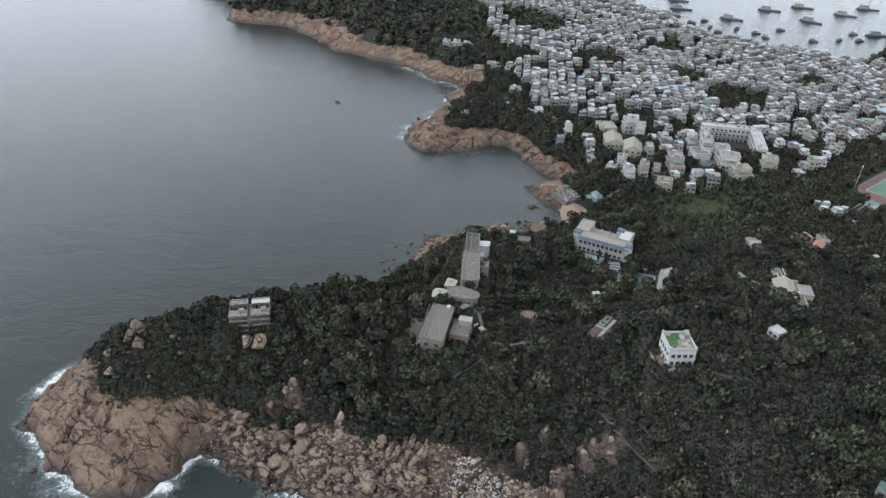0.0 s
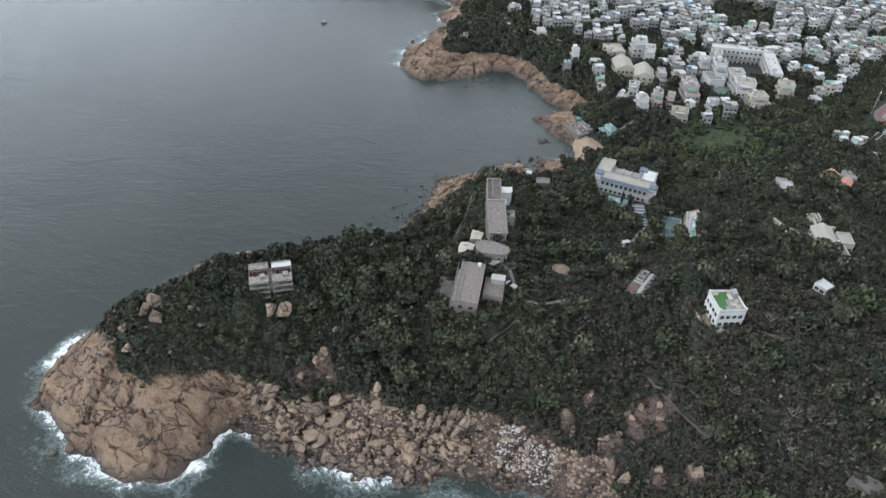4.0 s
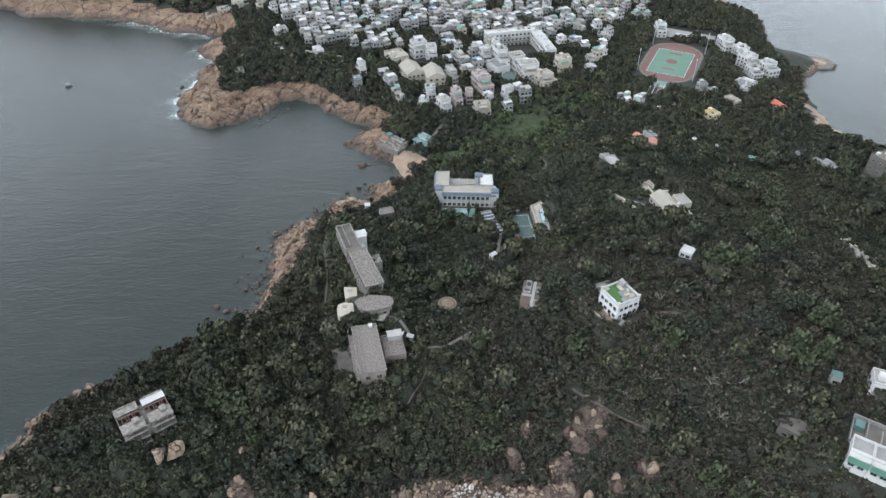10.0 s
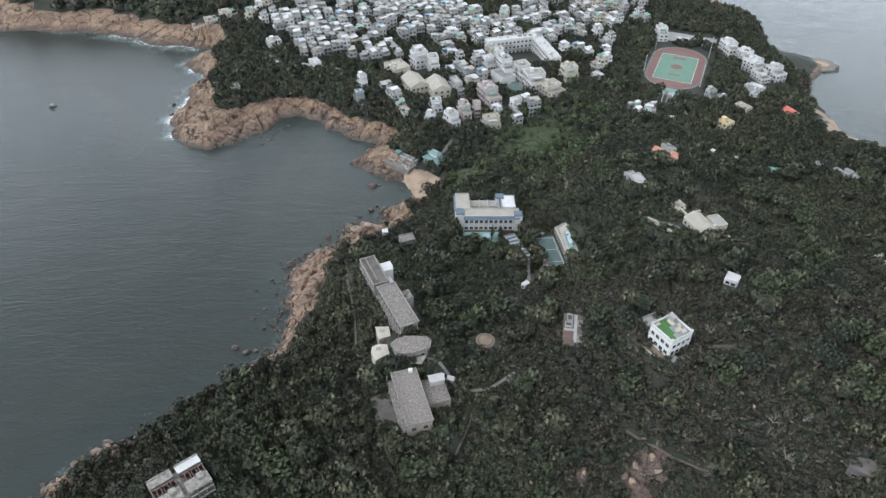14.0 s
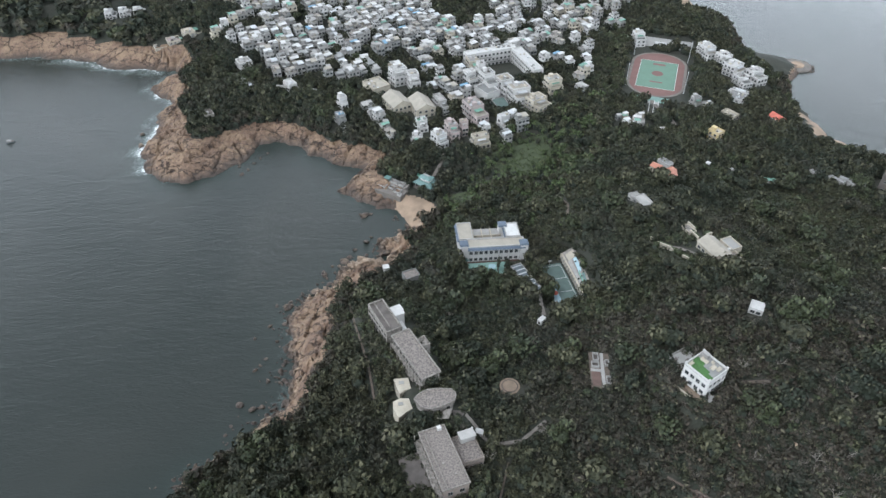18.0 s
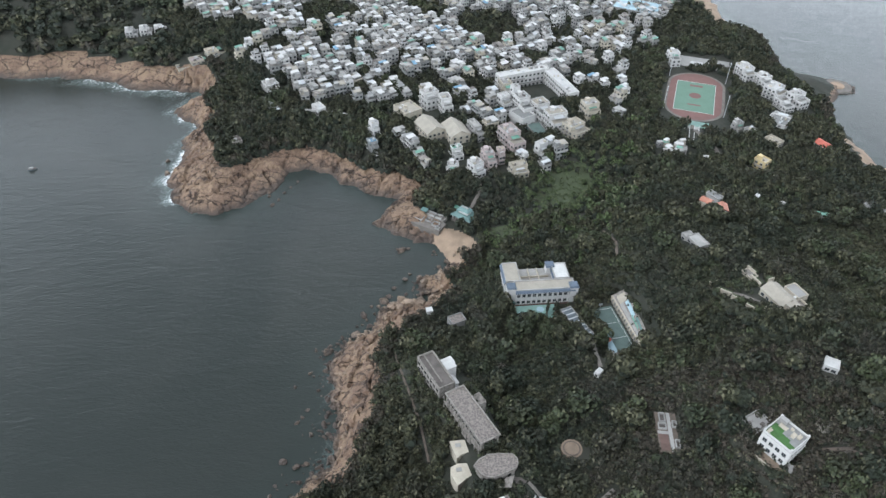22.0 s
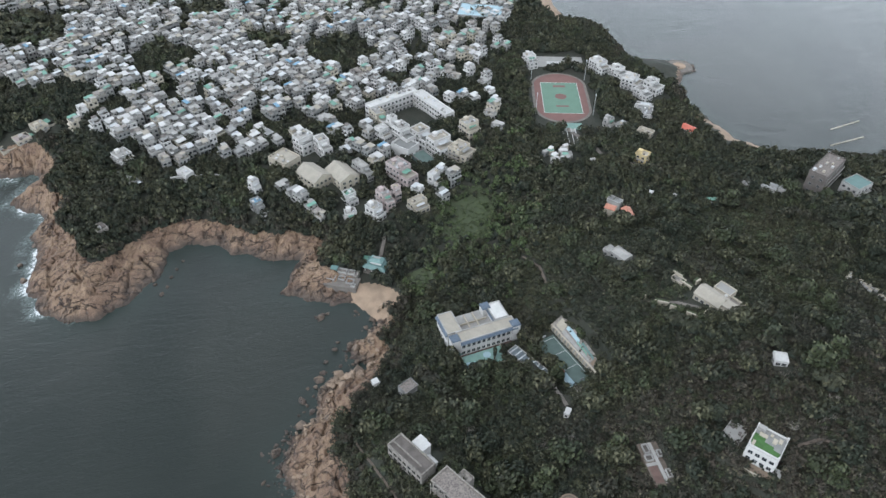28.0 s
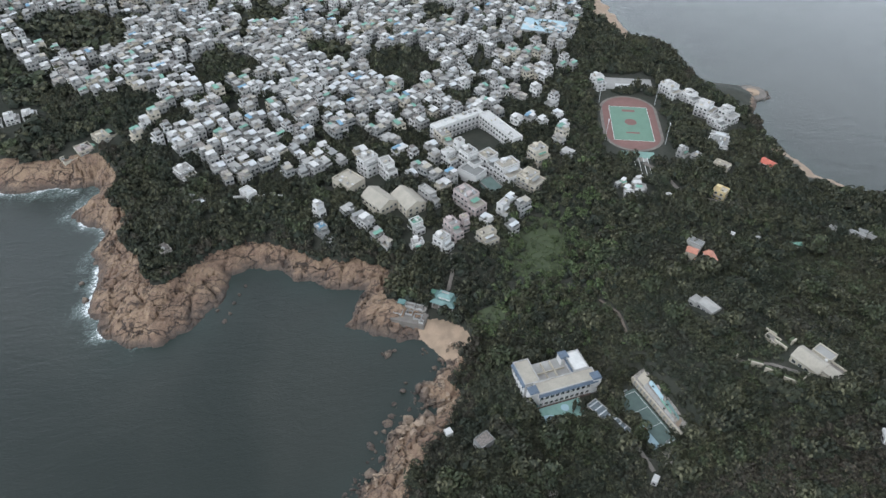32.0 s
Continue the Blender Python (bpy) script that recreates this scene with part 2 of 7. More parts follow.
GRANITE = rock_material("granite", (0.33, 0.228, 0.143), (0.2, 0.128, 0.082), (0.080, 0.051, 0.038), 0.075)
# Brown outcrop rock, also the shade between shore boulders put into ground colour
SCREE = rock_material("dark_scree", (0.165, 0.113, 0.085), (0.115, 0.077, 0.060), (0.055, 0.039, 0.032), 0.3)
BOULDER = rock_material("boulder_granite", (0.33, 0.246, 0.17), (0.24, 0.176, 0.124), (0.11, 0.081, 0.063), 0.06)
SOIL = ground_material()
SAND = plain("beach_sand", (0.29, 0.212, 0.146), 0.95, 0.38, 0.16, 1.2)
SEA = sea_material()
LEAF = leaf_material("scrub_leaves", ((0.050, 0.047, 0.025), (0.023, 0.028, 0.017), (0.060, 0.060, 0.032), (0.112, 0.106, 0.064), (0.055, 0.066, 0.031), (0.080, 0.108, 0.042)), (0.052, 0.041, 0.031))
# Near-black balls inside the crowns: inner shade put into a colour
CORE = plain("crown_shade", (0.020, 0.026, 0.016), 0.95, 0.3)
BRANCH = plain("pale_branch", (0.21, 0.19, 0.165), 0.95)
BARK = plain("bark", (0.10, 0.08, 0.06), 0.95)
GRASS = plain("grass_slope", (0.050, 0.064, 0.028), 0.95, 0.4, 0.1, 1.2)
CONCRETE = plain("weathered_concrete", (0.25, 0.228, 0.2), 0.92, 0.62, 0.9, 4.5)
ROOFGREY = plain("mossy_roof_felt", (0.205, 0.178, 0.158), 0.95, 0.72, 1.6, 7.0)
TRODDEN = plain("trodden_earth", (0.115, 0.092, 0.072), 0.95, 0.4, 0.4, 1.6)
# Stained dark concrete; inside the ruin it also paints the recess shade
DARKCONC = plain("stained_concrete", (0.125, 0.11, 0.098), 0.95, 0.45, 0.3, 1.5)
WHITE = plain("white_render", (0.484, 0.473, 0.449), 0.75, 0.14, 0.3, 1.4)
PALE = plain("pale_grey_render", (0.314, 0.304, 0.284), 0.8, 0.22, 0.3, 1.4, 0.3)
CREAM = plain("cream_render", (0.406, 0.366, 0.29), 0.8, 0.2, 0.3, 1.4, 0.2)
PINK = plain("pink_render", (0.382, 0.319, 0.299), 0.8, 0.2, 0.3, 1.4, 0.2)
GREYWALL = plain("grey_render", (0.232, 0.232, 0.22), 0.85, 0.3, 0.3, 1.4, 0.35)
BROWNWALL = plain("brown_brick_render", (0.205, 0.168, 0.142), 0.9, 0.35, 0.3, 1.6)
YELLOW = plain("yellow_render", (0.51, 0.406, 0.209), 0.8, 0.2, 0.3, 1.4)
ROOFPALE = plain("pale_roof_slab", (0.325, 0.315, 0.292), 0.85, 0.3, 0.25, 1.2, 0.35)
ROOFWHITE = plain("white_roof_paint", (0.473, 0.465, 0.444), 0.8, 0.15, 0.3, 1.2, 0.2)
ROOFBEIGE = plain("beige_roof_tiles", (0.298, 0.271, 0.222), 0.85, 0.18, 0.3, 1.5)
BLUE = plain("blue_glazed_tile", (0.075, 0.10, 0.135), 0.5, 0.25, 0.4, 2.0)
TEALROOF = plain("teal_sheet_roof", (0.118, 0.202, 0.187), 0.6, 0.25, 0.4, 1.5, 0.3)
BLUEROOF = plain("blue_sheet_roof", (0.139, 0.255, 0.348), 0.6, 0.25, 0.4, 1.5, 0.3)
GREENROOF = plain("green_sheet_roof", (0.139, 0.278, 0.209), 0.6, 0.25, 0.4, 1.5, 0.3)
REDTILE = plain("red_clay_tile", (0.406, 0.109, 0.072), 0.8, 0.3, 0.5, 2.5)
ORANGETILE = plain("orange_clay_tile", (0.392, 0.174, 0.116), 0.8, 0.3, 0.5, 2.5)
RUST = plain("red_brown_wall", (0.125, 0.078, 0.064), 0.9, 0.4, 0.4, 1.8)
COURT = plain("green_court_paint", (0.10, 0.14, 0.125), 0.85, 0.25, 0.2, 1.0)
COURTLIGHT = plain("pale_green_court_paint", (0.174, 0.278, 0.238), 0.85, 0.25, 0.2, 1.0)
TURF = plain("green_turf", (0.105, 0.178, 0.13), 0.9, 0.12, 0.15, 1.0)
TRACKRED = plain("red_running_track", (0.155, 0.082, 0.07), 0.9, 0.15, 0.2, 1.0)
AWNING = plain("dark_green_awning", (0.045, 0.125, 0.085), 0.7, 0.2, 0.4, 2.0)
SALT = plain("salt_whitened_stone", (0.42, 0.39, 0.355), 0.95, 0.35, 0.4, 2.0)
TWIG = plain("grey_twig", (0.15, 0.132, 0.112), 0.95, 0.3)
LINE = plain("white_line_paint", (0.6, 0.6, 0.58), 0.8, 0.1)
LAWN = plain("roof_lawn", (0.05, 0.12, 0.03), 0.95, 0.35, 0.6, 3.0)
PATHMAT = plain("concrete_path", (0.155, 0.138, 0.12), 0.95, 0.35, 0.3, 1.6)
EARTH = plain("bare_earth", (0.205, 0.155, 0.112), 0.95, 0.35, 0.25, 1.4)
STEEL = plain("galvanised_steel", (0.42, 0.43, 0.43), 0.5, 0.2)
TIMBER = plain("dark_timber", (0.10, 0.06, 0.045), 0.85, 0.3)
SKYPAINT = plain("pale_blue_paint", (0.325, 0.441, 0.487), 0.85, 0.2)
HULL = plain("boat_hull_paint", (0.10, 0.12, 0.13), 0.7, 0.3, 0.4, 1.0, 0.4)


def glass_material():
    m, nt, b = node_mat("window_glass")
    pos = place(nt)
    nt.links.new(mix(nt, noise_at(nt, pos, 0.4, 2), (0.012, 0.015, 0.017), (0.035, 0.04, 0.045)), b.inputs["Base Color"])
    b.inputs["Roughness"].default_value = 0.12
    return m


GLASS = glass_material()


# ---------------- mesh building ----------------
class Shell:
    """Collects faces, each with a material slot."""

    def __init__(self):
        self.v, self.f, self.m = [], [], []

    def face(self, pts, slot=0):
        n = len(self.v)
        self.v += [tuple(p) for p in pts]
        self.f.append(tuple(range(n, n + len(pts))))
        self.m.append(slot)
        return self

    def box(self, x0, y0, z0, x1, y1, z1, slot=0, m=None, top=None, taper=0.0):
        p = [(x0, y0, z0), (x1, y0, z0), (x1, y1, z0), (x0, y1, z0)]
        t = taper
        p += [(x0 + t, y0 + t, z1), (x1 - t, y0 + t, z1), (x1 - t, y1 - t, z1), (x0 + t, y1 - t, z1)]
        if m is not None:
            p = [tuple(m @ Vector(q)) for q in p]
        n = len(self.v)
        self.v += p
        for k, q in enumerate(((3, 2, 1, 0), (4, 5, 6, 7), (0, 1, 5, 4), (1, 2, 6, 5), (2, 3, 7, 6), (3, 0, 4, 7))):
            self.f.append(tuple(n + i for i in q))
            self.m.append(top if (k == 1 and top is not None) else slot)
        return self

    def prism(self, outline, z0, z1, slot=0, top=None):
        n, k = len(self.v), len(outline)
        self.v += [(x, y, z0) for x, y in outline] + [(x, y, z1) for x, y in outline]
        self.f.append(tuple(n + i for i in reversed(range(k))))
        self.m.append(slot)
        self.f.append(tuple(n + k + i for i in range(k)))
        self.m.append(slot if top is None else top)
        for i in range(k):
            j = (i + 1) % k
            self.f.append((n + i, n + j, n + k + j, n + k + i))
            self.m.append(slot)
        return self

    def ring(self, x0, y0, x1, y1, w, z0, z1, slot=0):
        """A low wall round a rectangle."""
        self.box(x0, y0, z0, x1, y0 + w, z1, slot)
        self.box(x0, y1 - w, z0, x1, y1, z1, slot)
        self.box(x0, y0 + w, z0, x0 + w, y1 - w, z1, slot)
        self.box(x1 - w, y0 + w, z0, x1, y1 - w, z1, slot)
        return self

    def gable(self, x0, y0, x1, y1, z0, z1, over=0.3, slot=0):
        """A pitched roof along x, with thickness."""
        ym, t = (y0 + y1) / 2, 0.18
        for s, (ya, yb) in ((1, (y0 - over, ym)), (-1, (y1 + over, ym))):
            a, b, c, d = (x0 - over, ya, z0), (x1 + over, ya, z0), (x1 + over, yb, z1), (x0 - over, yb, z1)
            up = [(q[0], q[1], q[2] + t) for q in (a, b, c, d)]
            lo = [a, b, c, d]
            if s < 0:
                up, lo = up[::-1], lo[::-1]
            self.face(up, slot).face(lo[::-1], slot)
            self.face([lo[0], lo[1], up[1], up[0]], slot).face([lo[1], lo[2], up[2], up[1]], slot)
            self.face([lo[2], lo[3], up[3], up[2]], slot).face([lo[3], lo[0], up[0], up[3]], slot)
        return self

    def tube(self, x, y, z0, z1, r, r1=None, n=10, slot=0, top=None):
        r1 = r if r1 is None else r1
        k = len(self.v)
        for zz, rr in ((z0, r), (z1, r1)):
            self.v += [(x + rr * math.cos(2 * math.pi * i / n), y + rr * math.sin(2 * math.pi * i / n), zz) for i in range(n)]
        for i in range(n):
            j = (i + 1) % n
            self.f.append((k + i, k + j, k + n + j, k + n + i))
            self.m.append(slot)
        self.f.append(tuple(k + n + i for i in range(n)))
        self.m.append(slot if top is None else top)
        self.f.append(tuple(k + i for i in reversed(range(n))))
        self.m.append(slot)
        return self

    def mesh(self, name, *mats):
        me = bpy.data.meshes.new(name)
        me.from_pydata(self.v, [], self.f)
        for mt in mats:
            me.materials.append(mt)
        if len(mats) > 1:
            me.polygons.foreach_set("material_index", self.m)
        me.update()
        return me


def part(name, shell, mats, parent, label="", at=None):
    """One mesh object under a thing or under a part. shell: a Shell or a mesh to share."""
    me = shell if isinstance(shell, bpy.types.Mesh) else shell.mesh(name, *(mats if isinstance(mats, (tuple, list)) else (mats,)))
    ob = new(name, me)
    ob.parent = parent
    if at is not None:
        ob.matrix_local = at
    if label:
        ob["label"] = label
    return ob


def thing(name, x, y, z, rz, label, category, group="", kind=""):
    ob = new(name)
    ob.empty_display_size = 0.5
    ob.matrix_world = pose(x, y, z, 0, 0, rz)
    return tagged(ob, label, category, group, kind)


def solid(name, shell, mats, label, category, group="", kind="", at=None):
    """A thing that is one mesh."""
    me = shell if isinstance(shell, bpy.types.Mesh) else shell.mesh(name, *(mats if isinstance(mats, (tuple, list)) else (mats,)))
    ob = new(name, me)
    if at is not None:
        ob.matrix_world = at
    return tagged(ob, label, category, group, kind)


def big_mesh(name, verts, faces, mat, smooth=False, attrs=()):
    """A mesh from numpy arrays of triangles or quads."""
    me = bpy.data.meshes.new(name)
    k = faces.shape[1]
    me.vertices.add(len(verts))
    me.vertices.foreach_set("co", np.ascontiguousarray(verts, np.float32).ravel())
    me.loops.add(faces.size)
    me.loops.foreach_set("vertex_index", np.ascontiguousarray(faces, np.int32).ravel())
    me.polygons.add(len(faces))
    me.polygons.foreach_set("loop_start", np.arange(0, faces.size, k, dtype=np.int32))
    me.polygons.foreach_set("use_smooth", np.full(len(faces), smooth))
    for key, values in attrs:
        me.attributes.new(key, "FLOAT", "POINT").data.foreach_set("value", np.ascontiguousarray(values, np.float32))
    me.materials.append(mat)
    me.update(calc_edges=True)
    return me


# ---------------- the lie of the land ----------------
SOUTH = [(300, 70), (200, 60), (120, 78), (80, 95), (63, 101), (49, 107), (36, 107), (24, 105), (9, 99), (-2, 91), (-22, 88), (-38, 85),
         (-56, 82), (-70, 87), (-74, 78), (-73, 70), (-78, 56), (-90, 49), (-114, 49), (-128, 54), (-138, 59), (-151, 59)]
COVE = [(-159, 82), (-157, 112), (-149, 138), (-144, 151), (-138, 162), (-124, 169), (-110, 185), (-101, 194), (-84, 205), (-74, 215),
        (-71, 229), (-70, 252), (-75, 268), (-66, 280), (-54, 287), (-50, 299), (-41, 306), (-30, 303), (-24, 308), (-31, 315), (-31, 323), (-21, 326), (-11, 331)]
HEAD = [(-15, 344), (-26, 351), (-41, 361), (-50, 373), (-43, 384), (-35, 395), (-55, 402), (-70, 410), (-74, 423), (-92, 430), (-102, 427),
        (-108, 411), (-120, 394), (-142, 386), (-158, 391), (-168, 404), (-175, 425), (-168, 450), (-173, 470), (-166, 484), (-177, 497),
        (-188, 508), (-170, 522), (-174, 536), (-212, 542)]
WEST = [(-232, 553), (-276, 568), (-346, 570), (-398, 599), (-446, 620), (-495, 612), (-535, 600), (-573, 675), (-640, 700), (-760, 760), (-780, 950), (-500, 1050), (-167, 1001),
        (-100, 927), (2, 838), (82, 832), (145, 826), (177, 895), (190, 1150), (240, 1300), (420, 1300), (330, 1000), (295, 830)]
EAST = [(276, 702), (263, 628), (285, 589), (270, 540), (288, 527), (296, 520), (301, 508), (298, 498), (283, 485), (269, 454), (270, 428),
        (271, 400), (286, 374), (330, 352), (400, 340), (470, 300), (480, 180)]
COAST = np.array(SOUTH + COVE + HEAD + WEST + EAST, float)
# hills: x, y, spread, height
HILLS = [(-105, 88, 28, 18.5), (-72, 125, 30, 11.1), (-30, 150, 30, 7.3), (10, 180, 35, 7.7), (60, 185, 38, 8.7), (112, 205, 45, 19.1),
         (115, 265, 45, 13.6), (90, 300, 30, 9.8), (40, 250, 40, -2.1), (135, 335, 35, 5.0), (190, 215, 60, 5.5), (270, 320, 60, 3.9)]
FARHILLS = [(240, 240, 50, 2.4), (-40, 230, 35, 10.4), (0, 300, 30, 2.5), (-115, 450, 45, 2.2), (60, 460, 55, 3.2), (-110, 590, 60, 11.6),
            (-350, 720, 120, 23.6), (-550, 850, 150, 30.0), (60, 640, 120, -6.5), (190, 130, 60, 7.5), (150, 150, 40, 14.4), (-48, 102, 14, -9),
            (0, 369, 20, -6), (66, 385, 22, -6), (-125, 408, 16, -6)]
HILLS += [(-130, 92, 16, 7.0), (-98, 122, 24, 3.5), (-52, 172, 28, 3.5), (-32, 240, 24, 2.5),
          (-106, 93, 9, 2.5), (-50, 125, 10, 3.5), (-30, 112, 9, 4.0), (-5, 103, 8, -3.5), (117, 255, 14, 2.0), (99, 293, 12, 3.0)]
BASE = 10.8
# how far the bare rock reaches up from the water: x, y, spread, metres
BANDS = [(-112, 58, 26, 26), (-150, 85, 25, 12), (-141, 150, 18, 9), (-112, 183, 16, 4), (-30, 92, 26, 19), (15, 105, 24, 17), (50, 112, 18, 16), (-68, 245, 24, 23), (-82, 214, 14, 9), (-148, 405, 26, 32), (-168, 440, 20, 8),
         (-95, 428, 22, 7), (-50, 398, 22, 12), (-40, 365, 18, 14), (-48, 305, 20, 12), (-20, 326, 14, 8), (-22, 352, 12, 9), (-36, 304, 14, 9), (-170, 480, 24, 10), (-182, 535, 26, 14), (-300, 570, 70, 9), (-450, 600, 90, 7)]
# level ground for buildings and courts: x, y, half length, half width, turn, height
PADS = [(84, 184, 9, 9, -60, 42.0), (27, 291, 19, 13, 0, 15.0), (23, 281, 11, 6, -5, 14.6), (54.3, 268, 9.3, 18, 5, 14.6), (179, 485, 43, 24, 66, 8.0), (205, 545, 24, 14, -20, 8.0),
        (-11, 165, 13, 9, -75, 28.2), (-17, 211, 14, 6, -66, 28.4), (-28, 235, 11, 5, -67, 25.2), (-11, 190, 9, 8, 0, 30.2), (-82, 128, 9, 10, -52, 32.0), (-72, 119, 3, 3, 0, 27.5), (160, 130, 18, 14, -30, 37.5)]


def shore(x, y):
    """Metres inland from the shoreline (below zero at sea)."""
    x, y = np.asarray(x, float), np.asarray(y, float)
    x, y = (x + 5.0 * (value_noise(x, y, 10, 11) - 0.5) + 2.6 * (value_noise(x, y, 3.6, 12) - 0.5),
            y + 5.0 * (value_noise(x, y, 10, 13) - 0.5) + 2.6 * (value_noise(x, y, 3.6, 14) - 0.5))
    near, inside = np.full(x.shape, 1e9), np.zeros(x.shape, bool)
    for (ax, ay), (bx, by) in zip(COAST, np.roll(COAST, -1, 0)):
        dx, dy = bx - ax, by - ay
        u = np.clip(((x - ax) * dx + (y - ay) * dy) / (dx * dx + dy * dy), 0, 1)
        near = np.minimum(near, np.hypot(x - ax - u * dx, y - ay - u * dy))
        if ay != by:
            inside ^= ((ay > y) != (by > y)) & (x < (y - ay) * dx / dy + ax)
    return np.where(inside, near, -near)


def hashed(i, j, k=0):
    n = (np.asarray(i, np.int64) * 73856093) ^ (np.asarray(j, np.int64) * 19349663) ^ (k * 83492791)
    n = (n ^ (n >> 13)) * 1274126177 & 0x7FFFFFFF
    return ((n ^ (n >> 16)) & 0xFFFF) / 65535.0


def value_noise(x, y, size, k=0):
    x, y = np.asarray(x) / size, np.asarray(y) / size
    i, j = np.floor(x), np.floor(y)
    u, v = x - i, y - j
    u, v = u * u * (3 - 2 * u), v * v * (3 - 2 * v)
    i, j = i.astype(np.int64), j.astype(np.int64)
    a, b, c, d = hashed(i, j, k), hashed(i + 1, j, k), hashed(i, j + 1, k), hashed(i + 1, j + 1, k)
    return (a * (1 - u) + b * u) * (1 - v) + (c * (1 - u) + d * u) * v


def cells(x, y, size, k=0):
    """Distances to the nearest and the second nearest cell centre, and the nearest cell's own number."""
    x, y = np.asarray(x) / size, np.asarray(y) / size
    i0, j0 = np.floor(x).astype(np.int64), np.floor(y).astype(np.int64)
    f1, f2, own = np.full(x.shape, 9.0), np.full(x.shape, 9.0), np.zeros(x.shape)
    for di in (-1, 0, 1):
        for dj in (-1, 0, 1):
            i, j = i0 + di, j0 + dj
            d = np.hypot(x - i - hashed(i, j, k + 1), y - j - hashed(i, j, k + 2))
            closer = d < f1
            f2 = np.where(closer, f1, np.minimum(f2, d))
            own = np.where(closer, hashed(i, j, k + 3), own)
            f1 = np.minimum(f1, d)
    return f1, f2, own


# rock breaking through the scrub: x, y, spread
OUTCROPS = [(67, 140, 5.8), (60, 130, 4.2), (72, 144, 4.4), (43, 132, 3.2), (-49, 114, 3.0), (-55, 106, 3.4), (-25, 111, 2.6), (48, 142, 2.0), (89, 124, 3.8), (78, 123, 2.6), (-44, 109, 2.4), (62, 121, 3.6), (55, 118, 3.0)]


def outcrop(x, y):
    w = np.zeros(np.shape(x))
    for bx, by, s in OUTCROPS:
        w = np.maximum(w, np.exp(-((x - bx) ** 2 * 1.2 + (y - by) ** 2 * 0.8) / (2 * s * s)))
    return w + 0.5 * (value_noise(x, y, 2.6, 57) - 0.5) + 0.3 * (value_noise(x, y, 7, 58) - 0.5)


def rock_reach(x, y):
    w = np.full(np.shape(x), 3.5)
    for bx, by, s, a in BANDS:
        w = w + a * np.exp(-((x - bx) ** 2 + (y - by) ** 2) / (2 * s * s))
    return w


def height(x, y, rough=True):
    x, y = np.asarray(x, float), np.asarray(y, float)
    d = shore(x, y)
    h = np.full(x.shape, BASE)
    for hx, hy, s, a in HILLS + FARHILLS:
        h = h + a * np.exp(-((x - hx) ** 2 + (y - hy) ** 2) / (2 * s * s))
    w = rock_reach(x, y)
    steep = np.where(w > 12, 16.0, 18.0)
    h = h * (1 - np.exp(-np.maximum(d, 0) / steep)) + 0.25
    h = h + 1.5 * np.clip(outcrop(x, y) * 2.2 - 0.7, 0, 1.2)
    h = h + (value_noise(x, y, 26, 5) - 0.5) * 3.0 * np.clip(d / 30, 0, 1)
    for px, py, a, b, turn, z in PADS:
        c, s = math.cos(radians(turn)), math.sin(radians(turn))
        u, v = (x - px) * c + (y - py) * s, -(x - px) * s + (y - py) * c
        out = np.hypot(np.maximum(np.abs(u) - a, 0), np.maximum(np.abs(v) - b, 0))
        k = np.clip(1 - out / 7, 0, 1)
        h = h + (z - h) * k * k * (3 - 2 * k)
    if rough:
        r = np.maximum(np.clip((w + 4 - d) / 6, 0, 1) * (d > -3), np.clip(outcrop(x, y) * 2 - 0.6, 0, 1.2))
        r = r * np.clip(np.hypot((x + 8) * 1.25 + (y - 345) * 0.3, y - 345) / 3 - 4.2, 0.06, 1)
        wx, wy = x + 3 * (value_noise(x, y, 9, 21) - 0.5), y + 3 * (value_noise(x, y, 9, 22) - 0.5)
        ru, rv = (wx * 0.82 + wy * 0.57) / 1.8, wy * 0.82 - wx * 0.57
        f1, f2, own = cells(ru, rv, 11.0, 31)
        g1, g2, own2 = cells((wx * 0.6 - wy * 0.8) * 0.6, wy * 0.6 + wx * 0.8, 3.6, 41)
        open1 = np.clip(value_noise(x, y, 16, 43) * 2.4 - 0.7, 0, 1)
        bold = 0.45 + 1.0 * value_noise(x, y, 38, 46)
        slab = bold * 2.6 * (own - 0.45) + bold * 1.6 * (0.85 - np.exp(-6.5 * (f2 - f1))) - 1.7 * np.clip(1 - (f2 - f1) / 0.07, 0, 1)
        small = 1.15 * (1.1 - open1) * (1.1 * (own2 - 0.5) + 0.6 * (0.7 - np.exp(-5 * (g2 - g1)))) - 0.55 * np.clip(1 - (g2 - g1) / 0.14, 0, 1) * open1
        joint = (wx * 0.35 + wy * 0.94 + 5 * value_noise(x, y, 17, 44)) / 2.7
        small = small - 0.8 * np.clip(1 - np.abs(joint - np.round(joint)) / 0.17, 0, 1) * (value_noise(x, y, 15, 45) > 0.45)
        h = h + r * (slab + small) * np.clip(0.25 + d / 8, 0.1, 1)
    return np.where(d < 0, np.maximum(d * 0.35, -6) - 0.3, np.maximum(h, -0.4 + 0.25 * np.minimum(d, 3)))


def ground_at(x, y):
    return float(height(np.array([x]), np.array([y]))[0])


def axis(stops):
    """Grid lines from (start, step) pairs to the last stop."""
    out = []
    for (a, step), (b, _) in zip(stops, stops[1:]):
        out += list(np.arange(a, b - 1e-6, step))
    return np.array(out + [stops[-1][0]])


def sheet(xs, ys):
    gx, gy = np.meshgrid(xs, ys)
    n, k = gx.shape
    i = (np.arange(n - 1)[:, None] * k + np.arange(k - 1)).ravel()
    return gx.ravel(), gy.ravel(), np.stack([i, i + 1, i + k + 1, i + k], 1)


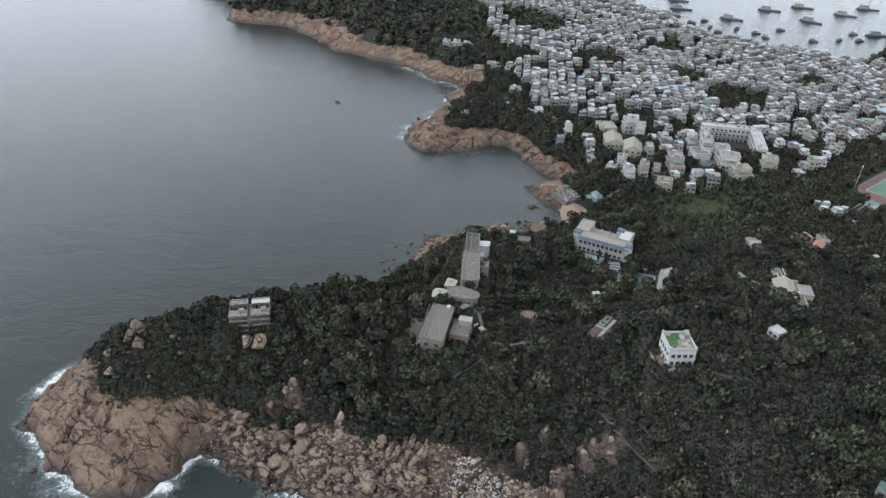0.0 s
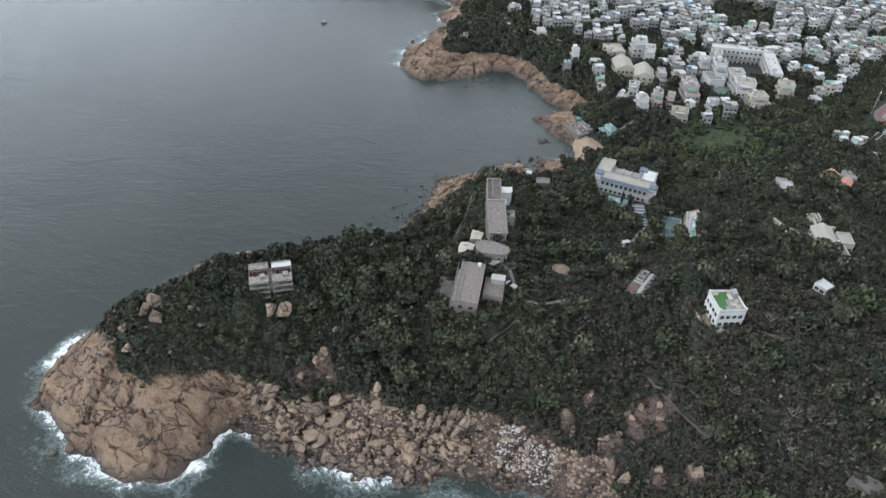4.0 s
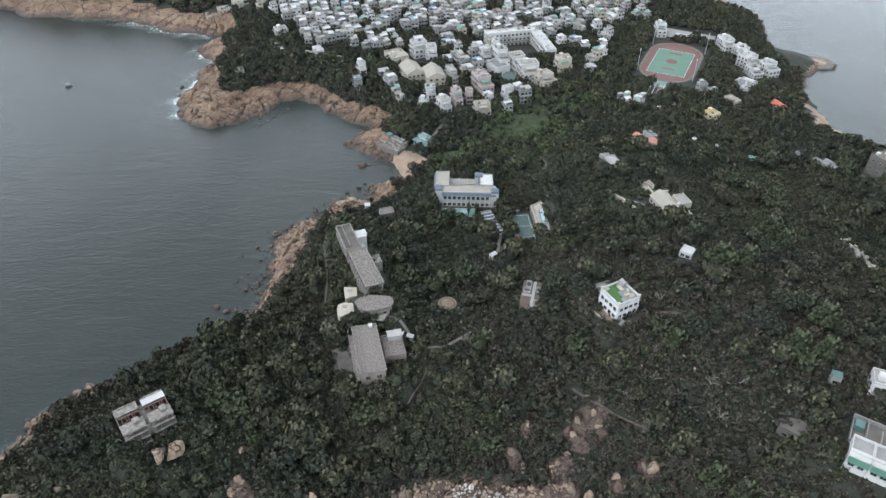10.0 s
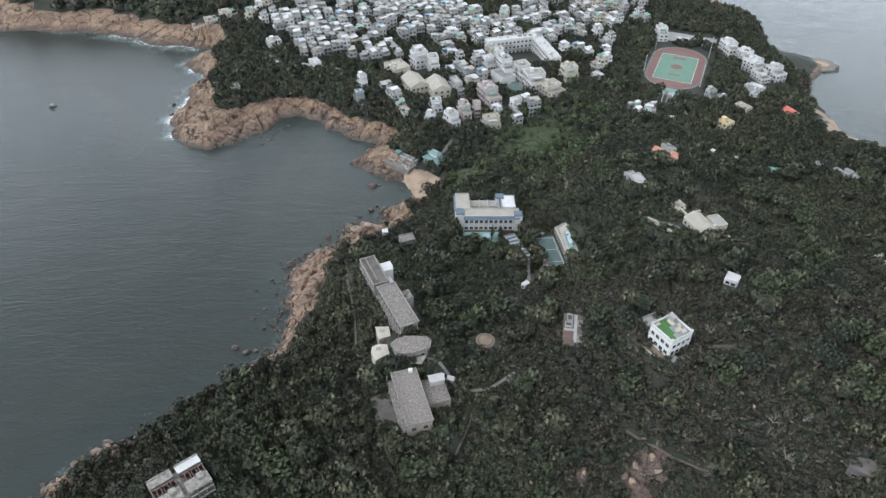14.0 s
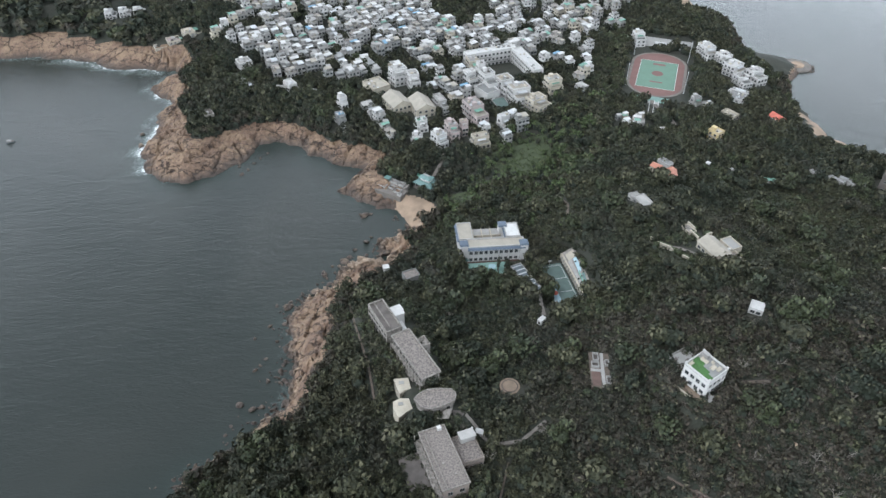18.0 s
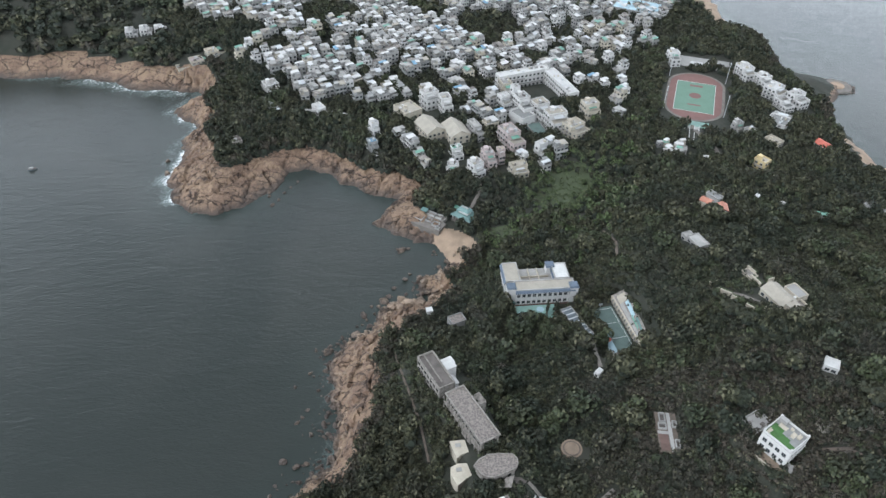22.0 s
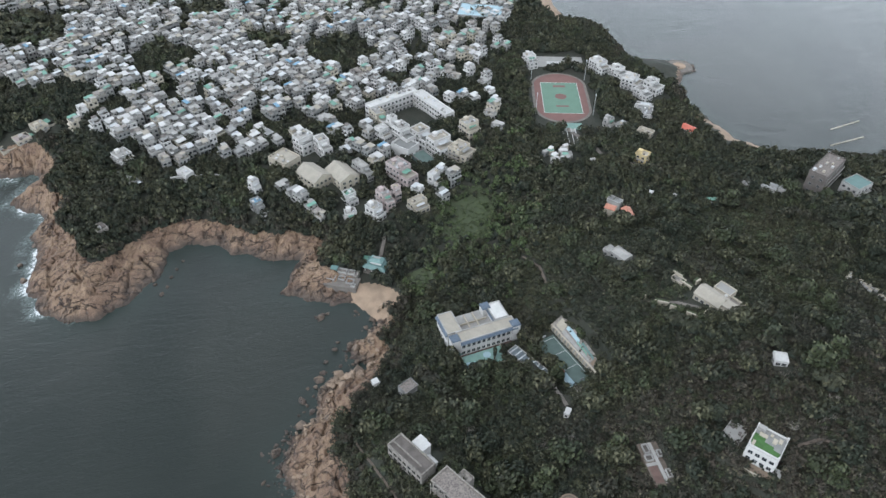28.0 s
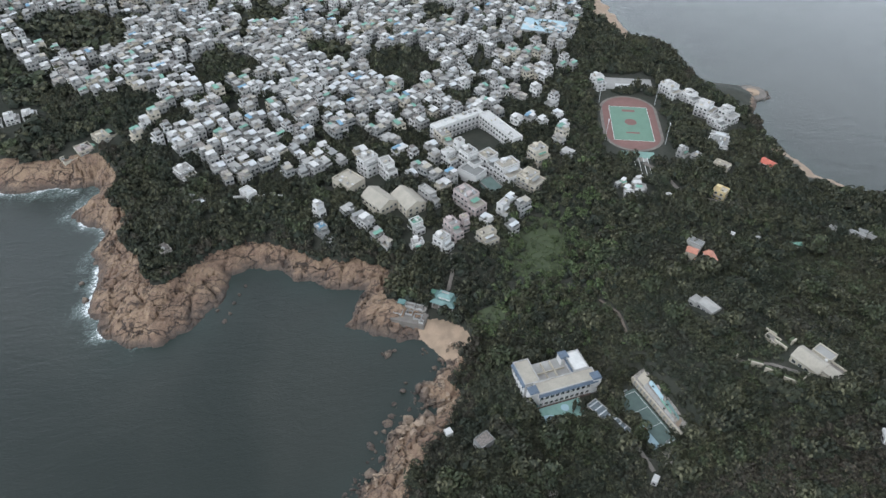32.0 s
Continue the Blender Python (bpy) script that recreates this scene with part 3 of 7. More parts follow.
gx, gy, quads = sheet(axis([(-1500, 100), (-700, 22), (-200, 0.95), (80, 2.6), (320, 12), (500, 60), (1000, 0)]),
                      axis([(-400, 60), (20, 5), (42, 0.95), (150, 1.8), (200, 1.8), (440, 2.4), (600, 6), (1000, 25), (1500, 0)]))
gz = height(gx, gy)
land = gz[quads].max(1) > -5.5
inland = shore(gx, gy)
reach = rock_reach(gx, gy) + 5 * (value_noise(gx, gy, 7, 51) - 0.5) + 7 * (value_noise(gx, gy, 18, 52) - 0.5)
rocky = (inland < reach) | (outcrop(gx, gy) > 0.5)
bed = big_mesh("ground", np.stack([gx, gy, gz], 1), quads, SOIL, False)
bed.materials.append(GRANITE)
bed.materials.append(SAND)
bed.materials.append(SCREE)
bed.materials.append(GRASS)
slot = rocky[quads].sum(1) >= 2
mid_x, mid_y = gx[quads].mean(1), gy[quads].mean(1)
mid_d = inland[quads].mean(1)
east_beach = (mid_x > 250) & (mid_y > 368) & (mid_d < 14 + 10 * (mid_y > 600)) & ~((mid_y > 432) & (mid_y < 600))
cove_beach = np.hypot((mid_x + 8) * 1.25 + (mid_y - 345) * 0.3, mid_y - 345) < 13.5
tumbled = slot & (mid_x > -70) & (mid_x < 75) & (mid_y < 135)
slot = np.where(east_beach | cove_beach, 2, slot.astype(int))
# Tumbled shore ground is coloured dark as gap shade; outcrops share the brown
slot = np.where(tumbled & (mid_d < 26) | (slot == 1) & (outcrop(mid_x, mid_y) > 0.4) & (mid_d > 14) & (mid_y < 160), 3, slot)
meadow = (np.exp(-((mid_x - 60 - (mid_y - 384) * 0.3) ** 2 / 21**2 + (mid_y - 384) ** 2 / 27**2)) + np.exp(-((mid_x - 18) ** 2 / 10**2 + (mid_y - 346) ** 2 / 9**2))) * (0.6 + 0.8 * value_noise(mid_x, mid_y, 9, 59))
slot = np.where((slot == 0) & (meadow > 0.42), 4, slot)
bed.polygons.foreach_set("material_index", slot.astype(np.int32))
bed.polygons.foreach_set("use_smooth", (slot != 1) & (slot != 3))
tagged(new("ground", bed), "hilly island ground of soil, pink granite shore and sand", "ground", kind="structure")

sx, sy, squads = sheet(axis([(-4600, 400), (-600, 25), (-220, 3.0), (100, 14), (360, 80), (1000, 600), (4600, 0)]),
                       axis([(-2600, 300), (-200, 25), (0, 3.0), (460, 6), (620, 20), (1400, 400), (4900, 0)]))
sd = -shore(sx, sy)
expo = np.exp(-((sx + 60) ** 2 / 110**2 + (sy - 60) ** 2 / 45**2)) + 1.0 * np.exp(-((sx + 178) ** 2 / 32**2 + (sy - 450) ** 2 / 90**2)) \
    + 0.9 * np.exp(-((sx + 250) ** 2 / 110**2 + (sy - 548) ** 2 / 34**2)) + 0.5 * np.exp(-((sx + 150) ** 2 / 20**2 + (sy - 150) ** 2 / 40**2))
expo = np.maximum(expo, 1.0 * ((sx > -165) & (sx < 66) & (sy < 112)))
expo = expo + 0.7 * np.exp(-((sx + 82) ** 2 / 16**2 + (sy - 240) ** 2 / 38**2)) + 0.5 * np.exp(-((sx + 46) ** 2 / 12**2 + (sy - 306) ** 2 / 16**2))
gust = np.clip(2.3 * value_noise(sx, sy, 15, 61) - 0.3, 0, 1.1) * (0.55 + 0.6 * value_noise(sx, sy, 5, 62))
surf = (0.2 + 0.85 * expo * gust) * np.exp(-np.maximum(sd, 0) / (1.5 + 8.0 * np.clip(expo * gust, 0, 1)))
shallow = 0.6 * np.exp(-np.maximum(sd, 0) / 9) * (1 - 0.6 * np.clip(expo, 0, 1)) + 0.25 * np.clip(expo, 0, 1) * np.exp(-np.maximum(sd, 0) / 30)
water = big_mesh("sea", np.stack([sx, sy, 0 * sx], 1), squads, SEA, True, (("surf", np.clip(surf, 0, 1)), ("shallow", np.clip(shallow, 0, 1))))
tagged(new("water", water), "grey-green sea with surf breaking on granite", "sea", kind="structure")


# ---------------- where things stand, and where no tree grows ----------------
# cleared ground: x, y, half length, half width, turn
CLEAR = [(84, 184, 6, 6, -60), (81, 193, 5, 4, 25), (79, 178, 5, 2.5, -60), (88, 179, 5, 2, 30), (27, 291, 16, 9.5, 0), (22, 281, 10, 5, -5), (54, 266, 6.5, 15, 5), (60, 271, 6, 15, 5),
         (-11, 165, 13, 6, -75), (-3.6, 170, 5, 5, -75), (-17, 211, 13, 4, -66), (-28, 235, 10, 4, -67), (-11, 190, 8.5, 5.5, 0), (-20, 196, 5, 4, 20), (-82.6, 129.6, 6.4, 8.6, -52)]
CLEAR2 = [(18, 199, 5.6, 5.6, 0), (19, 195, 6, 4, 0), (52, 198, 9.6, 5, 79), (116, 211, 5, 5, 0), (38, 234, 3, 3, 40), (-72, 118.5, 4, 2.6, 35), (-107.5, 90.5, 4, 2.8, 0), (-23, 200.5, 5.4, 6.4, 0), (-24, 189.5, 5.4, 6.6, 0), (-9.5, 214.5, 4.5, 4.5, -66), (-20, 236, 5, 7, -67), (-20.7, 164, 6, 5, -75), (0.5, 184, 5, 3, 0), (39.3, 269, 11, 3.2, -70), (0, 367, 7, 6, -41), (-22, 364, 14, 9, -35), (178.5, 484.5, 45, 24, 66),
          (205, 545, 22, 10, -20), (118, 253, 11, 9, -73), (100, 296, 8, 8, -75), (115, 268, 5, 5, 0), (127, 337, 6, 7, -60), (161, 128, 11, 9, -30), (136, 133, 4.6, 3.4, -35), (52, 416, 5, 5, -60), (265, 325, 18, 9, -30), (210, 241, 14, 4.5, -75)]
CLEAR3 = [(-8, 478, 14, 12, -66), (-25, 470, 8, 8, -60), (-11, 445, 12, 11, -66), (3, 432, 8, 9, -75), (15, 440, 9, 4, -70), (37, 429, 12, 7, -68), (20, 408, 9, 8, -70), (0, 412, 8, 12, -90),
          (36, 399, 6, 7, -75), (52, 463, 17, 13, -25), (75, 443, 14, 11, -60), (62, 498, 26, 22, -65), (95, 459, 8, 8, -76), (-48, 447, 5, 5, -60), (-50, 432, 4, 7, -70), (56.5, 443, 8.5, 6.5, -77), (3, 441, 10, 8, -75)]
CLEAR4 = [(230, 506, 17, 10, -90), (238, 470, 18, 16, -70), (221, 446, 12, 8, 47), (192, 437, 9, 9, -88), (204, 419, 7, 5, -60), (231, 409, 5, 6, 0), (182, 391, 6, 6, 0), (135, 409, 11, 6, -15),
          (182, 541, 11, 7, -90), (-174, 558, 20, 10, 25), (-219, 597, 18, 9, 8), (-117, 507, 9, 7, -62), (-83, 478, 6, 5, -60), (137, 414, 11, 10, 10), (-40, 470, 8, 5, -60), (155.5, 433, 13, 5.5, 67), (205, 541, 24, 11, -24)]
TOWN = [(-142, 548), (-124, 528), (-92, 488), (-62, 500), (-35, 522), (25, 521), (40, 530), (100, 527), (142, 530), (172, 560), (204, 620), (244, 690), (178, 812), (80, 820),
        (0, 822), (-100, 912), (-165, 985), (-420, 1000), (-400, 850), (-235, 700), (-205, 640), (-165, 600)]
GROVES = [(52, 618, 30), (2, 655, 20), (-85, 636, 27), (-150, 585, 22), (78, 556, 12), (150, 540, 16), (198, 590, 18), (-40, 740, 24), (110, 700, 18), (-180, 720, 40), (-120, 560, 10), (-300, 850, 60)]


VILLAGE = [(-62, 500), (-56, 470), (-42, 446), (-28, 424), (-12, 398), (30, 388), (62, 398), (72, 425), (110, 440), (128, 480), (142, 530), (100, 530), (25, 524), (-35, 524)]


def within(x, y, rects):
    hit = np.zeros(np.shape(x), bool)
    for px, py, a, b, turn in rects:
        c, s = math.cos(radians(turn)), math.sin(radians(turn))
        hit |= (np.abs((x - px) * c + (y - py) * s) < a) & (np.abs(-(x - px) * s + (y - py) * c) < b)
    return hit


def in_polygon(x, y, pts):
    inside = np.zeros(np.shape(x), bool)
    for (ax, ay), (bx, by) in zip(pts, pts[1:] + pts[:1]):
        if ay != by:
            inside ^= ((ay > y) != (by > y)) & (x < (y - ay) * (bx - ax) / (by - ay) + ax)
    return inside


def groves(x, y):
    hit = np.zeros(np.shape(x), bool)
    for gx_, gy_, r in GROVES:
        hit |= np.hypot(x - gx_, y - gy_) < r * (0.75 + 0.5 * value_noise(x, y, 12, 71))
    return hit


# footpaths: broken lines of x, y with a half width
PATHS = [([(-1, 185), (3, 181), (5.6, 176.4), (10.5, 174.2), (17.7, 174), (27.7, 180)], 0.66), ([(12, 167), (8, 157), (4.3, 149.4)], 0.35), ([(-44, 262), (-41, 240), (-36, 218), (-34, 200)], 0.4),
         ([(92, 268), (104, 258), (112, 246)], 0.8), ([(66, 304), (70, 318), (68, 332)], 0.6), ([(43, 259), (41, 247), (40.5, 239)], 0.8), ([(98, 181), (107, 179.5), (113, 173.5), (119, 170)], 0.6), ([(65, 155.6), (71.6, 150), (79.4, 144.8), (90, 139.4)], 0.35),
         ([(159, 438), (165, 424), (163, 406), (168, 396), (180, 385)], 1.3), ([(14, 396), (10, 384), (4, 374)], 1.0)]


def on_path(x, y, extra=1.2):
    hit = np.zeros(np.shape(x), bool)
    for pts, w in PATHS:
        for (ax, ay), (bx, by) in zip(pts, pts[1:]):
            dx, dy = bx - ax, by - ay
            u = np.clip(((x - ax) * dx + (y - ay) * dy) / (dx * dx + dy * dy), 0, 1)
            hit |= np.hypot(x - ax - u * dx, y - ay - u * dy) < w + extra
    return hit


# ---------------- woods and scrub ----------------
rng = np.random.default_rng(7)


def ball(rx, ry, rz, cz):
    """A small faceted dome: the dark heart that paints shade inside a crown."""
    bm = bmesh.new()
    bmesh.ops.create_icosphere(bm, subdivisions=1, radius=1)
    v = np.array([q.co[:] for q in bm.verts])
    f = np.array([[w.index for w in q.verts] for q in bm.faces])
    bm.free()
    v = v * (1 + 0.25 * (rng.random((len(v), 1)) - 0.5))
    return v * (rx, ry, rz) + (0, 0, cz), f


def crown(tufts, size, spread, tall):
    """A crown of leaf tufts, about one metre in radius before scaling: quads in a lumpy dome."""
    n_lump = rng.integers(3, 6)
    lumps = np.stack([rng.uniform(-0.5, 0.5, n_lump) * spread, rng.uniform(-0.5, 0.5, n_lump) * spread, rng.uniform(0.35, 0.75, n_lump) * tall], 1)
    rad = rng.uniform(0.45, 0.7, n_lump)
    verts, faces = [], []
    for k in range(tufts):
        i = k % n_lump
        d = rng.normal(size=3)
        d[2] = abs(d[2]) * 0.9 + 0.05
        d /= np.linalg.norm(d)
        c = lumps[i] + d * rad[i] * rng.uniform(0.8, 1.08) * (1, 1, 0.8)
        nrm = d + rng.normal(size=3) * 0.42
        nrm /= np.linalg.norm(nrm)
        u = np.cross(nrm, (0.3, 0.2, 1.0))
        u /= np.linalg.norm(u)
        w = np.cross(nrm, u)
        a = rng.uniform(0, 6.28)
        u, w = u * math.cos(a) + w * math.sin(a), w * math.cos(a) - u * math.sin(a)
        s = size * rng.uniform(0.6, 1.25)
        q = len(verts)
        verts += [c - u * s, c - w * s * 0.62 + nrm * s * 0.18, c + u * s * 1.1, c + w * s * 0.55 + nrm * s * 0.1]
        faces.append((q, q + 1, q + 2, q + 3))
    return np.array(verts), np.array(faces), lumps, rad


def wood(name, label, x, y, radius, tall, tufts, size, heart=True, variants=7):
    """Many crowns joined into one mesh of leaf tufts over one mesh of shade-coloured hearts."""
    base = height(x, y)
    parts_v, parts_f, tone, n = [], [], [], 0
    core_v, core_f, m = [], [], 0
    kind = rng.integers(0, variants, len(x))
    shade = np.clip(0.82 * rng.random(len(x)) + 0.5 * (value_noise(x, y, 24, 97) - 0.4), 0, 0.86)
    edge = shore(x, y) - rock_reach(x, y)
    lush = np.minimum(MEADOW(x, y) * 1.25, 1) + 0.6 * np.exp(-((x - 70 - (y - 376) * 0.45) ** 2 / 26**2 + (y - 376) ** 2 / 45**2))
    shade = np.where(rng.random(len(x)) < 0.7 * lush, 1.0, shade)
    shade = np.where((x > 35) & (y < 225) & (rng.random(len(x)) < 0.66), 0.93, shade)
    shade = np.where((edge < 9) & (rng.random(len(x)) < 0.4), 0.95, shade)
    for k in range(variants):
        tv, tf, lumps, rad = crown(tufts, size, 1.0, 1.0)
        pick = np.where(kind == k)[0]
        if not len(pick):
            continue
        a = rng.uniform(0, 6.28, len(pick))
        c, s = np.cos(a)[:, None], np.sin(a)[:, None]
        r, t = radius[pick][:, None], tall[pick][:, None]

        def laid(v):
            return np.stack([(v[:, 0] * c - v[:, 1] * s) * r + x[pick][:, None], (v[:, 0] * s + v[:, 1] * c) * r + y[pick][:, None],
                             v[:, 2] * t + base[pick][:, None] - 0.15], -1).reshape(-1, 3)

        parts_v.append(laid(tv))
        parts_f.append((tf[None] + (np.arange(len(pick)) * len(tv))[:, None, None]).reshape(-1, 4) + n)
        tone.append(np.repeat(shade[pick], len(tv)))
        n += len(pick) * len(tv)
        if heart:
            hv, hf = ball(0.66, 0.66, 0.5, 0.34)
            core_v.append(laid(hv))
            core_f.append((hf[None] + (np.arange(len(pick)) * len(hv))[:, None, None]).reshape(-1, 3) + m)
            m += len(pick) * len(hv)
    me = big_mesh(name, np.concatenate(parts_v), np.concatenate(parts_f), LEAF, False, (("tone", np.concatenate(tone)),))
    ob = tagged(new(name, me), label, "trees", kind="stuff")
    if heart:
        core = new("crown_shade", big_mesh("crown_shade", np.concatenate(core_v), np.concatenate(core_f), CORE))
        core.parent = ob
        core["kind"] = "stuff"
    return ob


def scatter(x0, y0, x1, y1, step, k):
    xs, ys = np.arange(x0, x1, step), np.arange(y0, y1, step)
    x, y = np.meshgrid(xs, ys)
    i, j = np.round(x / step).astype(np.int64), np.round(y / step).astype(np.int64)
    return (x + (hashed(i, j, k) - 0.5) * step * 1.1).ravel(), (y + (hashed(i, j, k + 1) - 0.5) * step * 1.1).ravel()


def MEADOW(x, y):
    """Open grass on the slope below the village and above the cove."""
    return np.exp(-((x - 60 - (y - 384) * 0.3) ** 2 / 21**2 + (y - 384) ** 2 / 27**2)) + np.exp(-((x - 18) ** 2 / 10**2 + (y - 346) ** 2 / 9**2))


def green(x, y, margin=0.0, inset=0.0):
    d = shore(x, y)
    limit = rock_reach(x, y) + 5 * (value_noise(x, y, 7, 51) - 0.5) + 7 * (value_noise(x, y, 18, 52) - 0.5)
    ok = (d > limit + margin) & (outcrop(x, y) + 0.5 * (hashed(np.round(x), np.round(y), 99) - 0.5) < 0.5) & ~within(x, y, [(a, b_, p - inset, q - inset, t) for a, b_, p, q, t in CLEAR + CLEAR2 + CLEAR3 + CLEAR4]) & ~on_path(x, y)
    town_gap = hashed(np.round(x * 2), np.round(y * 2), 77) > 0.42
    return ok & ~(in_polygon(x, y, TOWN) & ~groves(x, y) & town_gap) & ~((x > 245) & (y > 366) & (d < np.where((y > 432) & (y < 600), 5, 21))) & ~((x > 262) & (y > 482) & (y < 540)) & (np.hypot((x + 8) * 1.25 + (y - 345) * 0.3, y - 345) > 14.5) & (hashed(np.round(x * 3), np.round(y * 3), 78) > 1.5 * MEADOW(x, y) - 0.6)


tx, ty = scatter(-165, 45, 250, 330, 3.4, 81)
keep = green(tx, ty) & (ty < 330)
tx, ty = tx[keep], ty[keep]
ridge = np.exp(-((tx + 60 + (ty - 165) * 0.75) / 22) ** 2) * (tx < 0)
size = (1.1 + 1.9 * value_noise(tx, ty, 8, 91) ** 2 + 1.0 * rng.random(len(tx)) ** 2) * (1 + 0.3 * ridge)
big = (rng.random(len(tx)) < 0.11) & ~within(tx, ty, [(a, b_, p + 3.5, q + 3.5, t) for a, b_, p, q, t in CLEAR + CLEAR2]) & ~on_path(tx, ty, 3.5) & (outcrop(tx, ty) < 0.05) & (shore(tx, ty) > rock_reach(tx, ty) + 7)
size = np.where(big, size * 0.6 + 2.2 + 1.4 * rng.random(len(tx)), size)
tall = size * (1.0 + 0.8 * rng.random(len(tx))) * np.where(big, 0.8, 1.0) * (0.7 + 0.6 * value_noise(tx, ty, 30, 92)) * (1 + 0.25 * ridge)
lone = np.argsort(-(size + 0.8 * rng.random(len(size))))[:250]
LONE = list(zip(tx[lone], ty[lone], size[lone], tall[lone]))
rest = np.setdiff1d(np.arange(len(tx)), lone)
tx, ty, size, tall = tx[rest], ty[rest], size[rest], tall[rest]
wood("hill_wood", "dense dark green coastal scrub and trees over the headland", tx, ty, size * 1.18, tall, 130, 0.185, variants=14)

ux, uy = scatter(-165, 45, 252, 345, 2.05, 88)
keep = green(ux, uy, -1.5, 1.2)
ux, uy = ux[keep], uy[keep]
us = 1.15 + 0.9 * rng.random(len(ux))
wood("undergrowth", "low dark green undergrowth covering the slopes", ux, uy, us * 1.25, us * 1.0, 20, 0.33, heart=False, variants=12)

mx, my = scatter(0, 330, 100, 430, 2.3, 89)
keep = (MEADOW(mx, my) > 0.3) & (hashed(np.round(mx * 5), np.round(my * 5), 90) < 0.75) & ~within(mx, my, CLEAR2 + CLEAR3) & ~on_path(mx, my)
mx, my = mx[keep], my[keep]
ms = 0.7 + 0.9 * rng.random(len(mx)) ** 2
wood("meadow_scrub", "low bright green scrub over the open slope", mx, my, ms * 1.3, ms * 0.8, 24, 0.3, heart=False, variants=9)

fx, fy = scatter(-200, 330, 330, 640, 3.9, 83)
keep = green(fx, fy) & (fy >= 330) & (rng.random(len(fx)) > 0.5 * MEADOW(fx, fy))
fx, fy = fx[keep], fy[keep]
fsize = (1.7 + 2.6 * value_noise(fx, fy, 11, 93) ** 1.5 + 0.8 * rng.random(len(fx))) * (1 - 0.45 * MEADOW(fx, fy))
wood("village_wood", "dark green woodland round the village and the west point", fx, fy, fsize * 1.15, fsize * (1.2 + 0.7 * rng.random(len(fx))), 80, 0.22, variants=10)

ox, oy = scatter(-700, 560, 420, 1080, 9.5, 85)
keep = green(ox, oy) & ((oy >= 640) | (ox < -200) | (ox > 330)) & (oy < 1060)
ox, oy = ox[keep], oy[keep]
osize = 3.6 + 2.6 * rng.random(len(ox))
wood("far_wood", "hazy dark green woodland on the far hills", ox, oy, osize * 1.3, osize * 1.2, 46, 0.36)

rx2, ry2 = scatter(250, 60, 520, 380, 6.0, 87)
keep = green(rx2, ry2)
rx2, ry2 = rx2[keep], ry2[keep]
rs = 2.6 + 1.8 * rng.random(len(rx2))
wood("east_wood", "dark green woodland on the eastern slope", rx2, ry2, rs * 1.25, rs * 1.2, 46, 0.36)


def tree_kind(k, tall, wide, conical=False):
    """A tree of one metre scale: forked trunk and a crown of leaf tufts over a shade-coloured heart."""
    r = random.Random(900 + k)
    s = Shell().tube(0, 0, -1.2, tall * 0.5, 0.2, 0.12, 7)
    for j in range(4):
        a, l_ = 6.28 * j / 4 + r.random(), wide * 0.45
        p0, p1 = Vector((0, 0, tall * (0.3 + 0.05 * j))), Vector((math.cos(a) * l_, math.sin(a) * l_, tall * (0.62 + 0.06 * j)))
        side = Vector((-math.sin(a), math.cos(a), 0))
        up = Vector((0, 0, 1))
        for d0, d1 in ((side, up), (up, -side), (-side, -up), (-up, side)):
            s.face([p0 + d0 * 0.09, p0 + d1 * 0.09, p1 + d1 * 0.04, p1 + d0 * 0.04])
    trunk = s.mesh("trunk", BARK)
    tv, tf, _, _ = crown(300, 0.15, 1.0, 1.0)
    if conical:
        tv[:, :2] *= (1.15 - 0.85 * np.clip(tv[:, 2:3], 0, 1.2))
    tv = tv * (wide, wide, tall * 0.82) + (0, 0, tall * 0.12)
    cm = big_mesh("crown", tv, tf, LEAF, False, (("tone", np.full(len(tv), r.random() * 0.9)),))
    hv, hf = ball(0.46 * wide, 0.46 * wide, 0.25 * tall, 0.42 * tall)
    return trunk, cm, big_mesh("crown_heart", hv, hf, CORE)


TREES = [tree_kind(k, 1.75, 1.15) for k in range(8)] + [tree_kind(20 + k, 3.2, 0.75, True) for k in range(3)]


def tree(x, y, s, k, label="broad dark green tree standing out of the scrub", group="hill trees"):
    ob = thing("tree", x, y, ground_at(x, y), 137.0 * k, label, "tree", group)
    ob.scale = (s, s, s)
    trunk, cm, heart = TREES[k % len(TREES)]
    part("trunk", trunk, None, ob)
    c = part("crown", cm, None, ob)
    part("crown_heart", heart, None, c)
    return ob


for n_, (x, y, s_, t_) in enumerate(LONE):
    tree(x, y, s_ * 1.12, n_ % 8)
for x, y, s_, k in ((27, 278.6, 2.6, 8), (31, 278.2, 2.8, 9), (-104, 128, 2.0, 10), (-62, 170, 2.2, 9), (-46, 186, 2.4, 8), (-40, 200, 2.2, 10), (-33, 262, 2.4, 9), (-30, 268, 2.2, 8)):
    tree(x, y, s_, k, "tall narrow dark conifer above the scrub", "conifers")
for x, y, s_, k in ((44, 283, 4.4, 1), (45, 273.5, 3.8, 4), (48, 258, 4.0, 2), (-13.5, 200, 3.2, 3), (47, 278, 3.6, 6), (77, 173, 2.6, 7), (-24, 182, 2.6, 0), (-28, 180, 2.8, 5), (-9, 178.6, 2.0, 2), (7, 172, 3.0, 1), (-3, 221, 3.0, 6), (49.5, 264, 3.0, 0), (8, 284, 3.2, 3), (16, 274, 3.4, 5), (32, 272.5, 3.0, 7)):
    tree(x, y, s_, k, "broad green tree beside the buildings", "garden trees")


# ---------------- buildings ----------------
WINDOWS = {}


